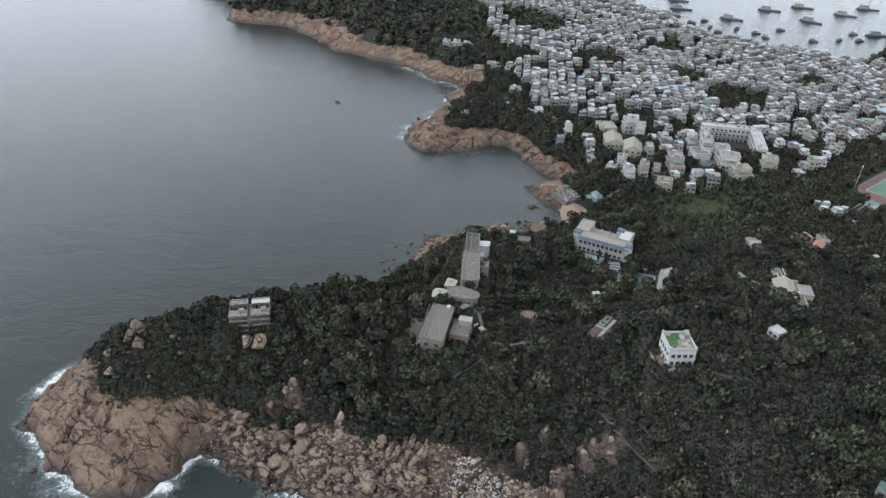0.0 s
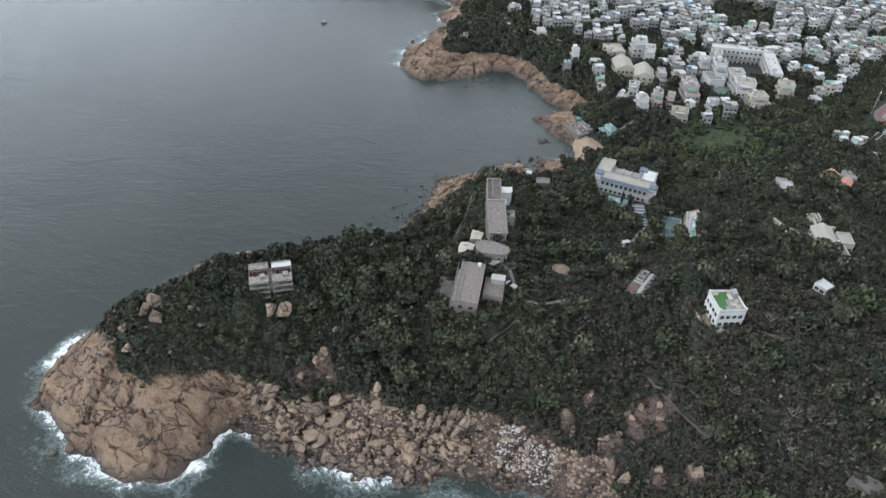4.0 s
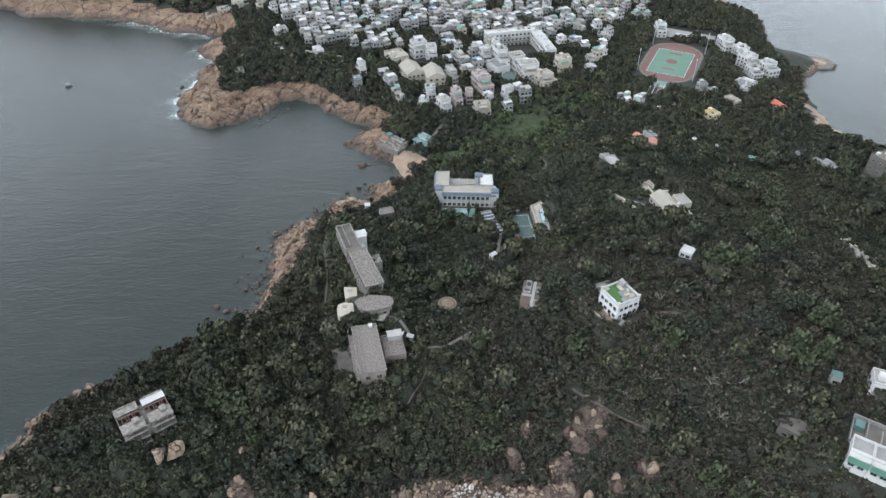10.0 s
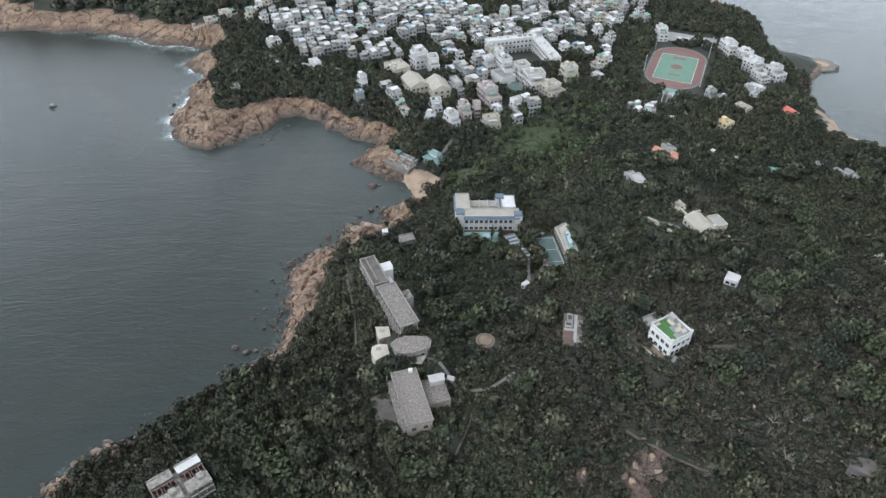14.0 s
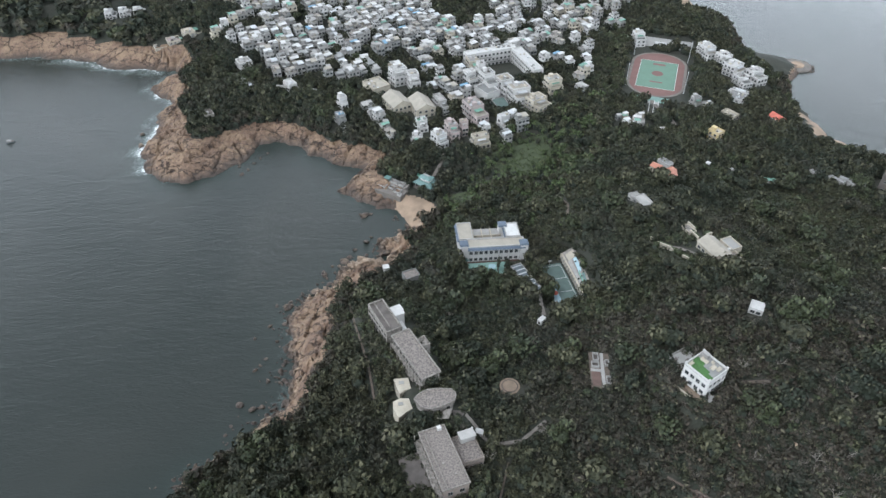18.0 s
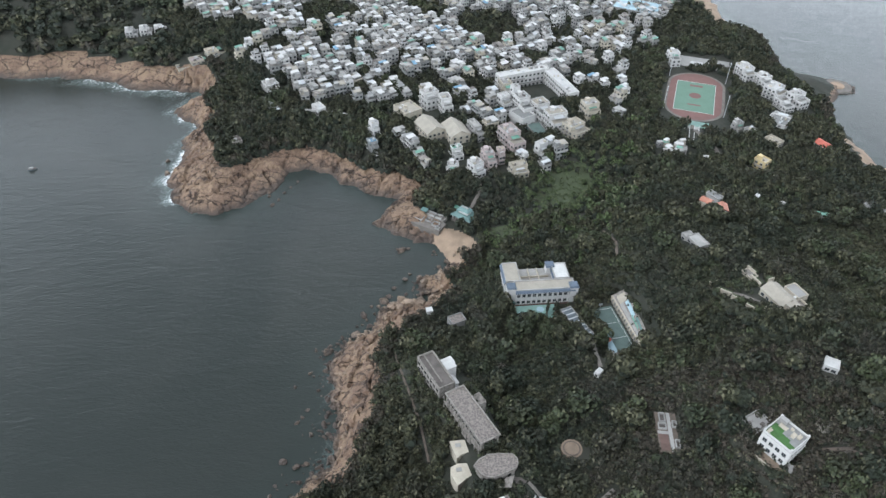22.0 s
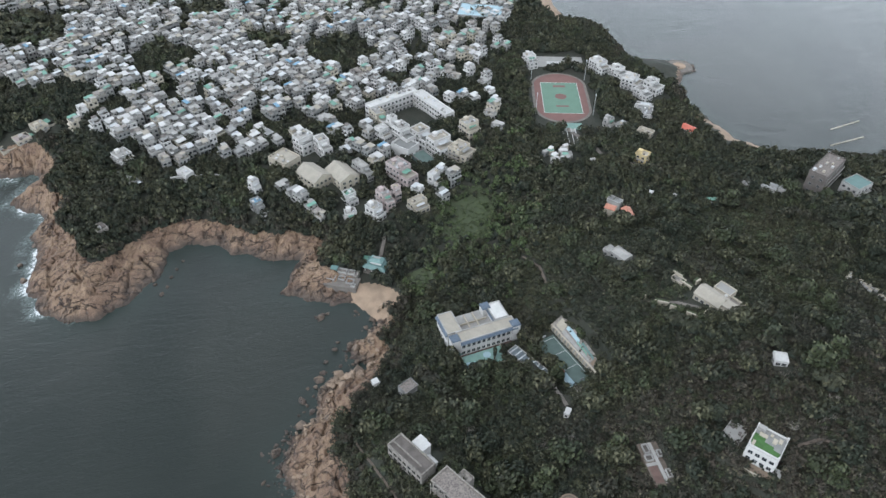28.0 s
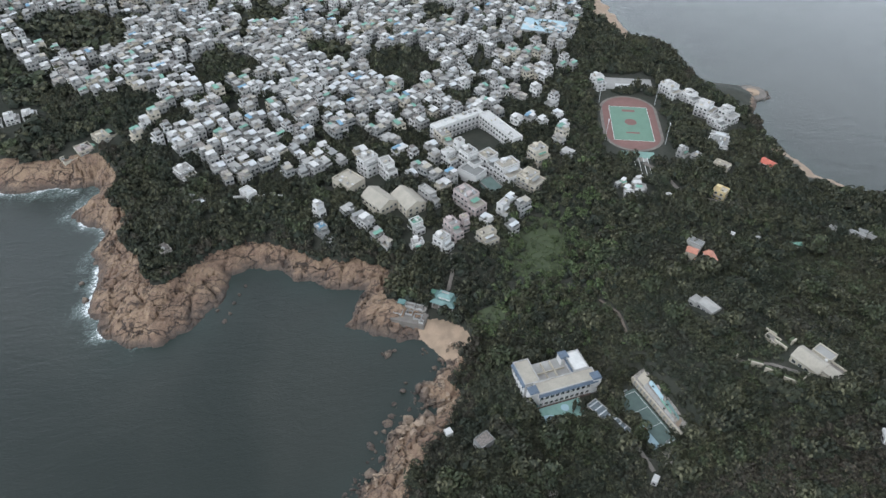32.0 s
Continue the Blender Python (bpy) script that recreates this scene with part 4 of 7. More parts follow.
def window_mesh(w, h, frame_mat=None):
    """A window facing -y, its sill at the origin: a raised surround and a pane set back inside it."""
    key = (round(w, 2), round(h, 2), frame_mat.name if frame_mat else "")
    if key not in WINDOWS:
        s, t = Shell(), 0.09
        s.box(-w / 2 - t, -0.12, -t, -w / 2, 0.02, h + t).box(w / 2, -0.12, -t, w / 2 + t, 0.02, h + t)
        s.box(-w / 2, -0.12, h, w / 2, 0.02, h + t).box(-w / 2, -0.16, -t, w / 2, 0.02, 0)
        s.box(-0.03, -0.07, 0, 0.03, 0.0, h)
        s.face([(-w / 2, -0.04, 0), (w / 2, -0.04, 0), (w / 2, -0.04, h), (-w / 2, -0.04, h)], 1)
        WINDOWS[key] = s.mesh("window", frame_mat or PALE, GLASS)
    return WINDOWS[key]


def windows_on(parent, L, D, z, n, w, h, side, frame_mat=None, pad=0.9):
    """A row of n windows on one side of a block L by D that is centred on its origin: side 0 is -y, then anticlockwise."""
    run = L if side % 2 == 0 else D
    off = D / 2 if side % 2 == 0 else L / 2
    w = min(w, (run - pad) / n - 0.3)
    for k in range(n):
        u = -run / 2 + pad / 2 + (run - pad) * (k + 0.5) / n
        m = pose(0, 0, 0, 0, 0, 90 * side) @ pose(u, -off, z)
        part("window", window_mesh(w, h, frame_mat), None, parent, at=m)


def base_height(x, y, L, D, ang):
    c, s = math.cos(radians(ang)), math.sin(radians(ang))
    pts = [(x + a * c - b * s, y + a * s + b * c) for a in (-L / 2, 0, L / 2) for b in (-D / 2, 0, D / 2)]
    return float(height(np.array([p[0] for p in pts]), np.array([p[1] for p in pts]), False).min())


def block(name, label, x, y, ang, L, D, top, wall, roof, storeys, bays, category="building", group="", base=None, parapet=0.8, hut=0, frame_mat=None, flat=True, tank=0, eave=0.0, stepped=False):
    """A flat-roofed or pitched building of storeys with rows of windows; top is the height of its roof above the sea."""
    z = base_height(x, y, L, D, ang) if base is None else base
    H = max(top - z, 2.8)
    ob = thing(name, x, y, z, ang, label, category, group)
    step = H / storeys
    rr_ = random.Random(int(x * 31 + y * 17))
    stepped = stepped and flat and storeys > 1
    cut = L / 2 - L * rr_.choice((0.28, 0.36, 0.42)) if stepped else L / 2
    low = H - step if stepped else H
    part("wall", Shell().box(-L / 2, -D / 2, -3, cut, D / 2, H), wall, ob)
    if stepped:
        w2 = part("lower_wing", Shell().box(cut + 0.004, -D / 2 + 0.3, -3, L / 2, D / 2 - 0.3, low), wall, ob)
        part("terrace", Shell().box(cut + 0.01, -D / 2 + 0.3, low + 0.004, L / 2 - 0.2, D / 2 - 0.3, low + 0.12), rr_.choice((ROOFPALE, GREYWALL, ROOFBEIGE)), w2)
        part("parapet", Shell().ring(cut + 0.25, -D / 2 + 0.3, L / 2, D / 2 - 0.3, 0.2, low + 0.124, low + 1.0), wall, w2)
        part("pergola", Shell().box(cut + 0.3, -D * 0.2, low + 0.13, cut + 0.5, -D * 0.2 + 0.2, low + 2.3).box(cut + 0.02, -D * 0.3, low + 2.3, (cut + L / 2) / 2, D * 0.25, low + 2.45), rr_.choice((ROOFWHITE, GREYWALL, GREENROOF, STEEL)), w2)
    for k in range(storeys):
        top_ = stepped and k == storeys - 1
        for side in range(4):
            if top_ and side == 1:
                continue
            n = bays if side % 2 == 0 else max(1, round(bays * D / L))
            if stepped and side % 2 == 0:
                for j in range(n):
                    u = -L / 2 + 0.45 + (L - 0.9) * (j + 0.5) / n
                    if top_ and u > cut - 0.9:
                        continue
                    inset = 0.3 if u > cut else 0
                    m_ = pose(0, 0, 0, 0, 0, 90 * side) @ pose(u if side == 0 else -u, -D / 2 + inset, k * step + step * 0.32)
                    part("window", window_mesh(min(1.5, (L - 0.9) / n - 0.3), min(1.4, step * 0.45), frame_mat), None, ob, at=m_)
            else:
                windows_on(ob, L, D, k * step + step * 0.32, n, 1.5, min(1.4, step * 0.45), side, frame_mat)
        if k and flat:
            e = 0.16
            x1_ = cut if top_ else L / 2
            part("string_course", Shell().ring(-L / 2 - e, -D / 2 - e, x1_ + e, D / 2 + e, e + 0.01, k * step - 0.12, k * step + 0.08), wall, ob)
    if storeys > 1 and flat:
        for k in range(1, storeys):
            a, b_ = (-L / 2 + 0.3, cut - 0.3) if rr_.random() < 0.6 else (-L / 2 + 0.3, -L / 2 + L * rr_.uniform(0.4, 0.8))
            bal = part("balcony", Shell().box(a, -D / 2 - 1.1, k * step - 0.15, b_, -D / 2 - 0.165, k * step + 0.02), wall, ob)
            part("balcony_rail", Shell().box(a, -D / 2 - 1.1, k * step + 0.024, b_, -D / 2 - 0.98, k * step + 0.9), PALE, bal)
    if flat and parapet >= 0.8:
        for k in range(max(2, int(L * D / 26))):
            u, v = rr_.uniform(-L / 2 + 1, cut - 1), rr_.uniform(-D / 2 + 1, D / 2 - 1)
            w_, d_, h_ = rr_.uniform(0.35, 1.1), rr_.uniform(0.3, 0.8), rr_.uniform(0.5, 1.4)
            part(rr_.choice(("air_unit", "planter", "roof_box")), Shell().box(u - w_, v - d_, H + 0.224, u + w_, v + d_, H + 0.22 + h_), rr_.choice((STEEL, CREAM, DARKCONC, GREYWALL, PALE, ROOFWHITE)), ob)
    if flat:
        r = part("roof", Shell().box(-L / 2 - eave, -D / 2 - eave, H + 0.004, cut + eave, D / 2 + eave, H + 0.22), roof, ob)
        if parapet:
            part("parapet", Shell().ring(-L / 2 - eave, -D / 2 - eave, cut + eave, D / 2 + eave, 0.22, H + 0.22, H + 0.22 + parapet), wall, r)
        for k in range(hut):
            u = -L / 2 + (0.3 + 0.5 * k) * (cut + L / 2)
            part("stair_hut", Shell().box(u - 1.3, -D * 0.12 - 1.2, H + 0.22, u + 1.3, -D * 0.12 + 1.2, H + 2.5).box(u - 1.5, -D * 0.12 - 1.4, H + 2.5, u + 1.5, -D * 0.12 + 1.4, H + 2.65), wall, r)
        for k in range(tank):
            part("water_tank", Shell().tube(cut - 1.6 - k * 1.6, D * 0.25, H + 0.22, H + 1.5, 0.6, 0.55), STEEL, r)
    else:
        part("roof", Shell().gable(-L / 2, -D / 2, L / 2, D / 2, H, H + D * 0.28), roof, ob)
        part("gable_wall", Shell().prism([(-D / 2, 0), (D / 2, 0), (0, D * 0.27)], -L / 2 + 0.05, L / 2 - 0.05), wall, ob,
             at=Matrix.Translation((0, 0, H)) @ Matrix(((0, 0, 1, 0), (1, 0, 0, 0), (0, 1, 0, 0), (0, 0, 0, 1))))
    return ob


def white_villa():
    L, D, H = 10.6, 10.2, 8.0
    ob = thing("villa", 83.5, 182.7, 42, -60, "white two-storey villa with a lawn on its roof terrace", "house")
    part("wall", Shell().box(-L / 2, -D / 2, -1, L / 2, D / 2, H), WHITE, ob)
    roof = part("roof_terrace", Shell().box(-L / 2, -D / 2, H + 0.004, L / 2, D / 2, H + 0.18), GREYWALL, ob, "grey paved roof terrace")
    part("parapet", Shell().ring(-L / 2, -D / 2, L / 2, D / 2, 0.22, H + 0.18, H + 1.1), WHITE, roof)
    for u, v in ((-1, -1), (1, -1), (1, 1), (-1, 1)):
        part("corner_post", Shell().box(u * (L / 2 - 0.3) - 0.36, v * (D / 2 - 0.3) - 0.36, H + 0.18, u * (L / 2 - 0.3) + 0.36, v * (D / 2 - 0.3) + 0.36, H + 1.6), WHITE, roof)
    part("lawn", Shell().prism([(-4.9, -4.7), (4.9, -4.7), (4.9, -2.2), (2.4, -2.0), (2.2, -0.8), (-1.0, -0.6), (-1.2, 1.4), (-4.9, 1.6)], H + 0.185, H + 0.26), LAWN, roof, "small green lawn")
    for u, v, a, b in ((-2.2, 1.8, 1.4, 0.8), (1.8, 1.6, 0.7, 1.2), (3.4, 2.6, 0.6, 1.0), (-3.6, 3.6, 0.9, 0.4), (0.2, 3.4, 0.5, 0.5), (-4.0, -3.2, 0.5, 1.1)):
        part("terrace_seat", Shell().box(u - a, v - b, H + 0.182, u + a, v + b, H + 0.62).box(u - a, v - b, H + 0.62, u - a + 0.25, v + b, H + 1.0), CREAM, roof)
    part("roof_hut", Shell().box(-5.0, 3.0, H + 0.182, -2.2, 4.7, H + 1.9), PALE, roof)
    for z in (1.3, 4.7):
        for side, n in ((0, 3), (1, 3), (3, 3), (2, 3)):
            windows_on(ob, L, D, z - 0.1, n + 1, 1.5, 1.7, side, WHITE, 1.0)
    part("floor_band", Shell().ring(-L / 2 - 0.2, -D / 2 - 0.2, L / 2 + 0.2, D / 2 + 0.2, 0.22, 3.9, 4.15), WHITE, ob)
    part("porch_canopy", Shell().box(L / 2 + 0.004, -D / 2, 0.05, L / 2 + 3.2, D / 2 - 1.0, 0.3), PALE, ob, "grey paved porch")
    terr = thing("garden_terrace", 79, 177.6, 41.5, -60, "paved garden terrace with a low wall beside the villa", "terrace")
    part("paving", Shell().box(-6.5, -2.2, -1.5, 4.5, 2.0, 0.62), EARTH, terr)
    part("low_wall", Shell().box(-6.8, -2.6, -1.5, 4.8, -2.204, 1.2), CREAM, terr)
    pat = thing("patio", 80.6, 193.6, 41.6, 25, "grey paved patio with planters behind the villa", "terrace")
    part("paving", Shell().box(-4.6, -3.4, -2, 4.6, 3.4, 0.7), ROOFPALE, pat)
    part("low_wall", Shell().ring(-4.6, -3.4, 4.6, 3.4, 0.25, 0.7, 1.5), PALE, pat)
    for u, v in ((-2.5, 1.0), (1.2, -1.6), (2.6, 1.6)):
        part("planter", Shell().box(u - 0.7, v - 0.5, 0.704, u + 0.7, v + 0.5, 1.3), DARKCONC, pat)
    lawn = Shell().box(-5, -1.8, -2, 5, 1.8, 0.3)
    solid("side_lawn", lawn, GRASS, "narrow mown lawn strip beside the villa", "lawn", at=pose(89.6, 178.6, 42, 0, 0, 30))


white_villa()


def school():
    z = 15.0
    ob = thing("school", 27, 291, z, 0, "two-storey white school round a court with blue tile eaves", "school")
    H = 9.0
    # front range along x, left range and right range along y
    for nm, x0, y0, x1, y1, roof, hh in (("front_range", -14, -6, 14, 0.4, ROOFBEIGE, H), ("west_range", -17.6, 0.4, -10.5, 13.5, ROOFBEIGE, H), ("east_range", 5.6, 0.4, 12.6, 11, ROOFWHITE, H + 0.5)):
        w = part(nm, Shell().box(x0, y0, -1.5, x1, y1, hh), WHITE, ob)
        part("roof_deck", Shell().box(x0 + 0.4, y0 + 0.4, hh + 0.004, x1 - 0.4, y1 - 0.4, hh + 0.2), roof, w)
        part("roof_edge", Shell().ring(x0, y0, x1, y1, 0.4, hh + 0.004, hh + 0.6), PALE, w)
    # sloping blue eaves
    part("blue_eave", Shell().prism([(0.5, 0), (1.4, 1.25), (1.4, 0)], -14, 14), BLUE, ob, "blue glazed tile eave",
         at=Matrix.Translation((0, -7.4, H - 1.2)) @ Matrix(((0, 0, 1, 0), (1, 0, 0, 0), (0, 1, 0, 0), (0, 0, 0, 1))))
    part("blue_eave", Shell().prism([(0.5, 0), (1.4, 1.25), (1.4, 0)], -13.5, -0.4), BLUE, ob, "blue glazed tile eave",
         at=Matrix.Translation((-19.0, 0, H - 1.2)) @ Matrix(((1, 0, 0, 0), (0, 0, -1, 0), (0, 1, 0, 0), (0, 0, 0, 1))))
    part("blue_eave", Shell().box(4.8, 0.6, H - 0.4, 5.596, 11, H + 0.5, taper=0.2), BLUE, ob, "blue glazed tile eave")
    for tx_, ty_, tz in ((-15.6, -3.2, H + 0.6), (13.4, -4.6, H + 0.6), (5.2, 10.2, H + 0.6)):
        t = part("stair_tower", Shell().box(tx_ - 1.9, ty_ - 1.9, -1.5, tx_ + 1.9, ty_ + 1.9, tz), WHITE, ob)
        part("tower_roof", Shell().box(tx_ - 2.2, ty_ - 2.2, tz + 0.004, tx_ + 2.2, ty_ + 2.2, tz + 0.8, taper=0.5), BLUE, t, "blue tiled tower roof")
    for zz, hh in ((1.0, 1.7), (4.9, 1.9)):
        for k in range(11):
            part("window", window_mesh(1.5, hh, WHITE), None, ob, at=pose(-12.4 + 2.45 * k, -6, zz))
        for k in range(5):
            part("window", window_mesh(1.4, hh, WHITE), None, ob, at=pose(-17.6, 2.2 + 2.4 * k, zz, 0, 0, -90))
            if k < 4:
                part("window", window_mesh(1.4, hh, WHITE), None, ob, at=pose(12.6, 2.0 + 2.4 * k, zz, 0, 0, 90))
    for k in range(12):
        part("pilaster", Shell().box(-13.7 + 2.45 * k, -6.35, 0, -13.3 + 2.45 * k, -6.004, 7.4), WHITE, ob)
    part("plinth_band", Shell().box(-14, -6.5, -0.5, 14, -6.36, 0.7), RUST, ob, "dark red base band")
    part("roof_court_floor", Shell().box(-10.4, 0.5, 0.5, 5.5, 12.5, 5.6), ROOFPALE, ob, "grey paved inner court")
    for k in range(3):
        part("court_wall", Shell().box(-9.8 + 4.4 * k, 1.5, 5.604, -9.5 + 4.4 * k, 11.5, 7.0), CREAM, ob)
    part("court_wall", Shell().box(-10, 6.0, 5.604, 4, 6.3, 6.8), CREAM, ob)
    part("entrance_canopy", Shell().box(-16.6, -6.6, 1.6, -13.0, -4.0, 2.0, taper=0.3), TEALROOF, ob, "pale green entrance canopy")
    yard = thing("school_yard", 22.6, 280.6, 14.6, -5, "pale green painted school yard with blue patches", "playground")
    part("paving", Shell().box(-9.8, -5, -2, 9.8, 4.9, 0.2), COURTLIGHT, yard)
    part("painted_disc", Shell().tube(2, 1.2, 0.204, 0.215, 1.8, n=24), SKYPAINT, yard, "pale blue painted disc")
    part("painted_patch", Shell().prism([(-9, -4), (-5, -4.4), (-4.4, -1.2), (-8.4, -0.6)], 0.204, 0.215), SKYPAINT, yard, "pale blue painted patch")
    part("low_wall", Shell().ring(-9.8, -5, 9.8, 4.9, 0.2, 0.21, 0.9), CREAM, yard)


school()


def court():
    ob = thing("ball_court", 54, 265.5, 14.6, 7, "green painted ball court with white lines", "court")
    part("surface", Shell().box(-6.2, -15, -2, 6.2, 15, 0.2), COURT, ob)
    part("sideline_band", Shell().box(-5.4, -13.5, 0.204, -2.2, -2, 0.212), SKYPAINT, ob, "pale blue painted band")
    for y in (-13.6, -4.5, 4.5, 13.6):
        part("court_line", Shell().box(-5.4, y - 0.09, 0.214, 5.4, y + 0.09, 0.22), LINE, ob)
    for x in (-5.45, 5.45):
        part("court_line", Shell().box(x - 0.09, -13.6, 0.214, x + 0.09, 13.6, 0.22), LINE, ob)
    part("key_disc", Shell().tube(-3.6, -4.5, 0.222, 0.228, 1.5, n=20), REDTILE, ob, "dull red painted disc")
    for y in (-14, 14):
        part("hoop_post", Shell().tube(0, y, 0.2, 3.4, 0.1, n=6).box(-0.9, y - 0.05, 2.7, 0.9, y + 0.05, 3.8), STEEL, ob)
    bank = thing("retaining_slope", 60.6, 270.8, 14.6, 7, "tall concrete retaining slope painted with a faded mural", "wall")
    # a wall along the court, a ledge, and a slope that widens towards the school
    rows = []
    for k in range(12):
        y, f = -18 + 3 * k, k / 11
        w_, h_ = 2.6 + 5.2 * f, 2.0 + 2.6 * f
        rows.append([(0, y, -1.5), (0.5, y, 2.4), (1.3, y, 2.4), (1.3 + w_, y, 2.4 + h_), (2.6 + w_, y, 2.4 + h_), (2.6 + w_, y, -3)])
    wall_, face_ = Shell(), Shell()
    for p, q in zip(rows, rows[1:]):
        for i in range(5):
            (wall_ if i < 2 else face_).face([p[i], p[i + 1], q[i + 1], q[i]][::-1])
    face_.face(rows[0]).face(rows[-1][::-1])
    part("court_wall", wall_, CREAM, bank, "pale buttressed court wall")
    part("slope", face_, CONCRETE, bank)
    for k, (y0, y1, u0, u1, mt) in enumerate(((-12, 8, 0.05, 0.28, PALE), (-13, -3, 0.55, 0.78, TEALROOF), (-9, -1, 0.34, 0.5, GREENROOF), (-2, 8, 0.4, 0.66, SKYPAINT), (2, 12, 0.72, 0.95, PINK), (8, 13, 0.1, 0.6, CREAM), (-15, -13, 0.1, 0.8, EARTH))):
        q = [(1.3 + (2.6 + 5.2 * (y + 18) / 33) * u, y, 2.4 + (2.0 + 2.6 * (y + 18) / 33) * u + 0.05) for u, y in ((u0, y0), (u1, y0 + 1), (u1, y1 + 0.6), (u0, y1))]
        part("mural_patch", Shell().face(q).face([(x, y, z - 0.02) for x, y, z in q[::-1]]), mt, bank)
    for k in range(13):
        part("buttress", Shell().box(-0.25, -14.5 + 2.2 * k, -1, 0.6, -14.1 + 2.2 * k, 2.5), ROOFPALE, bank)
    zg = base_height(39.3, 269, 22, 5, -70)
    pens = thing("greenhouse", 39.3, 269, zg, -70, "long low plant shelter with dark netting and grey bars", "shed")
    part("frame", Shell().box(-10.5, -2.4, -1.5, 10.5, 2.4, 2.2), DARKCONC, pens)
    part("roof_net", Shell().box(-10.7, -2.6, 2.204, 10.7, 2.6, 2.4), HULL, pens, "dark shade netting")
    part("kerb", Shell().ring(-11, -2.9, 11, 2.9, 0.35, -1, 2.7), PALE, pens)
    for k in range(8):
        part("roof_bar", Shell().box(-9.8 + 2.7 * k, -2.5, 2.404, -9.2 + 2.7 * k, 2.5, 2.55), STEEL, pens)


court()


def abandoned_block():
    """The long grey buildings on the ridge, stained and overgrown."""
    ob = thing("abandoned_block", -11.2, 165.1, 25.5, -74.8, "abandoned two-storey building with a stained grey flat roof", "building")
    L, D, H = 23.6, 9.2, 9.2
    part("wall", Shell().box(-L / 2, -D / 2, -2, L / 2, D / 2, H), BROWNWALL, ob)
    roof = part("roof", Shell().box(-L / 2 - 0.3, -D / 2 - 0.3, H + 0.004, L / 2 + 0.3, D / 2 + 0.3, H + 0.3), ROOFGREY, ob, "mottled grey roof felt")
    part("roof_kerb", Shell().ring(-L / 2 - 0.3, -D / 2 - 0.3, L / 2 + 0.3, D / 2 + 0.3, 0.3, H + 0.3, H + 0.65), CONCRETE, roof)
    part("roof_box", Shell().box(-L / 2 + 0.2, 1.8, H + 0.304, -L / 2 + 1.6, 3.2, H + 1.5), WHITE, roof, "small white roof box")
    part("roof_vent", Shell().box(2, -1.4, H + 0.304, 2.8, -0.6, H + 0.9), CONCRETE, roof)
    part("roof_vent", Shell().box(7.2, 1.2, H + 0.304, 7.8, 1.8, H + 0.8), CONCRETE, roof)
    part("inner_kerb", Shell().box(-L / 2, -D / 2 + 1.5, H + 0.304, L / 2, -D / 2 + 1.75, H + 0.7), CONCRETE, roof)
    part("balcony", Shell().box(-L / 2, -D / 2 - 2.0, H - 3.6, L / 2, -D / 2 - 0.004, H - 3.3), CONCRETE, ob)
    part("lower_terrace", Shell().box(-L / 2, -D / 2 - 2.3, -1.5, L / 2, -D / 2 - 0.004, 0.7), DARKCONC, ob)
    for k in range(9):
        part("column", Shell().box(-L / 2 + 0.2 + 2.85 * k, -D / 2 - 1.9, 0.7, -L / 2 + 0.55 + 2.85 * k, -D / 2 - 1.55, H), CONCRETE, ob)
    for z in (1.2, 5.4):
        windows_on(ob, L, D, z, 8, 1.7, 2.0, 0, CONCRETE)
        windows_on(ob, L, D, z, 2, 1.6, 1.8, 1, CONCRETE)
        windows_on(ob, L, D, z, 2, 1.6, 1.8, 3, CONCRETE)
    wing = thing("abandoned_wing", -2.2, 169.4, 25.5, -75, "brown stepped wing of the abandoned building", "building")
    part("wall", Shell().box(-6, -4.0, -2, 5.0, 4.0, 6.0), BROWNWALL, wing)
    part("roof", Shell().box(-1.2, -4.1, 6.004, 5.1, 4.1, 6.25), ROOFGREY, wing)
    part("roof_terrace", Shell().box(-6.1, -4.1, 6.004, -1.204, 4.1, 6.15), ROOFGREY, wing)
    part("stair_hut", Shell().box(-6, -1.5, 6.154, -2.8, 3.9, 8.6).box(-6.2, -1.7, 8.6, -2.6, 4.1, 8.8), PALE, wing)
    part("parapet", Shell().ring(-6, -4.0, 5.0, 4.0, 0.25, 6.26, 6.9), BROWNWALL, wing)
    for z in (0.8, 3.4):
        windows_on(wing, 11, 8, z, 4, 1.2, 1.3, 2, CONCRETE)
        windows_on(wing, 11, 8, z, 3, 1.2, 1.3, 1, CONCRETE)
    lot = thing("forecourt", -20.9, 164.5, ground_at(-20.9, 164.5) - 0.4, -75, "dark cracked concrete forecourt", "paving")
    part("slab", Shell().box(-7, -4, -3, 7, 4.4, 0.6), DARKCONC, lot)
    # round-ended hall
    hall = thing("round_hall", -11.2, 190.2, 26.5, 0, "abandoned hall with a rounded flat concrete roof", "building")
    out = [(-8.3, 0.0), (-6.2, -3.6), (-4.4, -4.9), (-1.8, -5.2), (2.6, -3.8), (6.3, -2.2), (7.2, -0.4), (7.2, 1.6), (5.8, 3.3), (1.0, 3.9), (-3.0, 3.8), (-6.2, 2.2)]
    part("wall", Shell().prism([(x * 0.9, y * 0.86) for x, y in out], -2, 7.4), CONCRETE, hall)
    r = part("roof", Shell().prism(out, 7.404, 8.3), ROOFGREY, hall, "mottled grey roof with rounded ends")
    n = len(out)
    s = Shell()
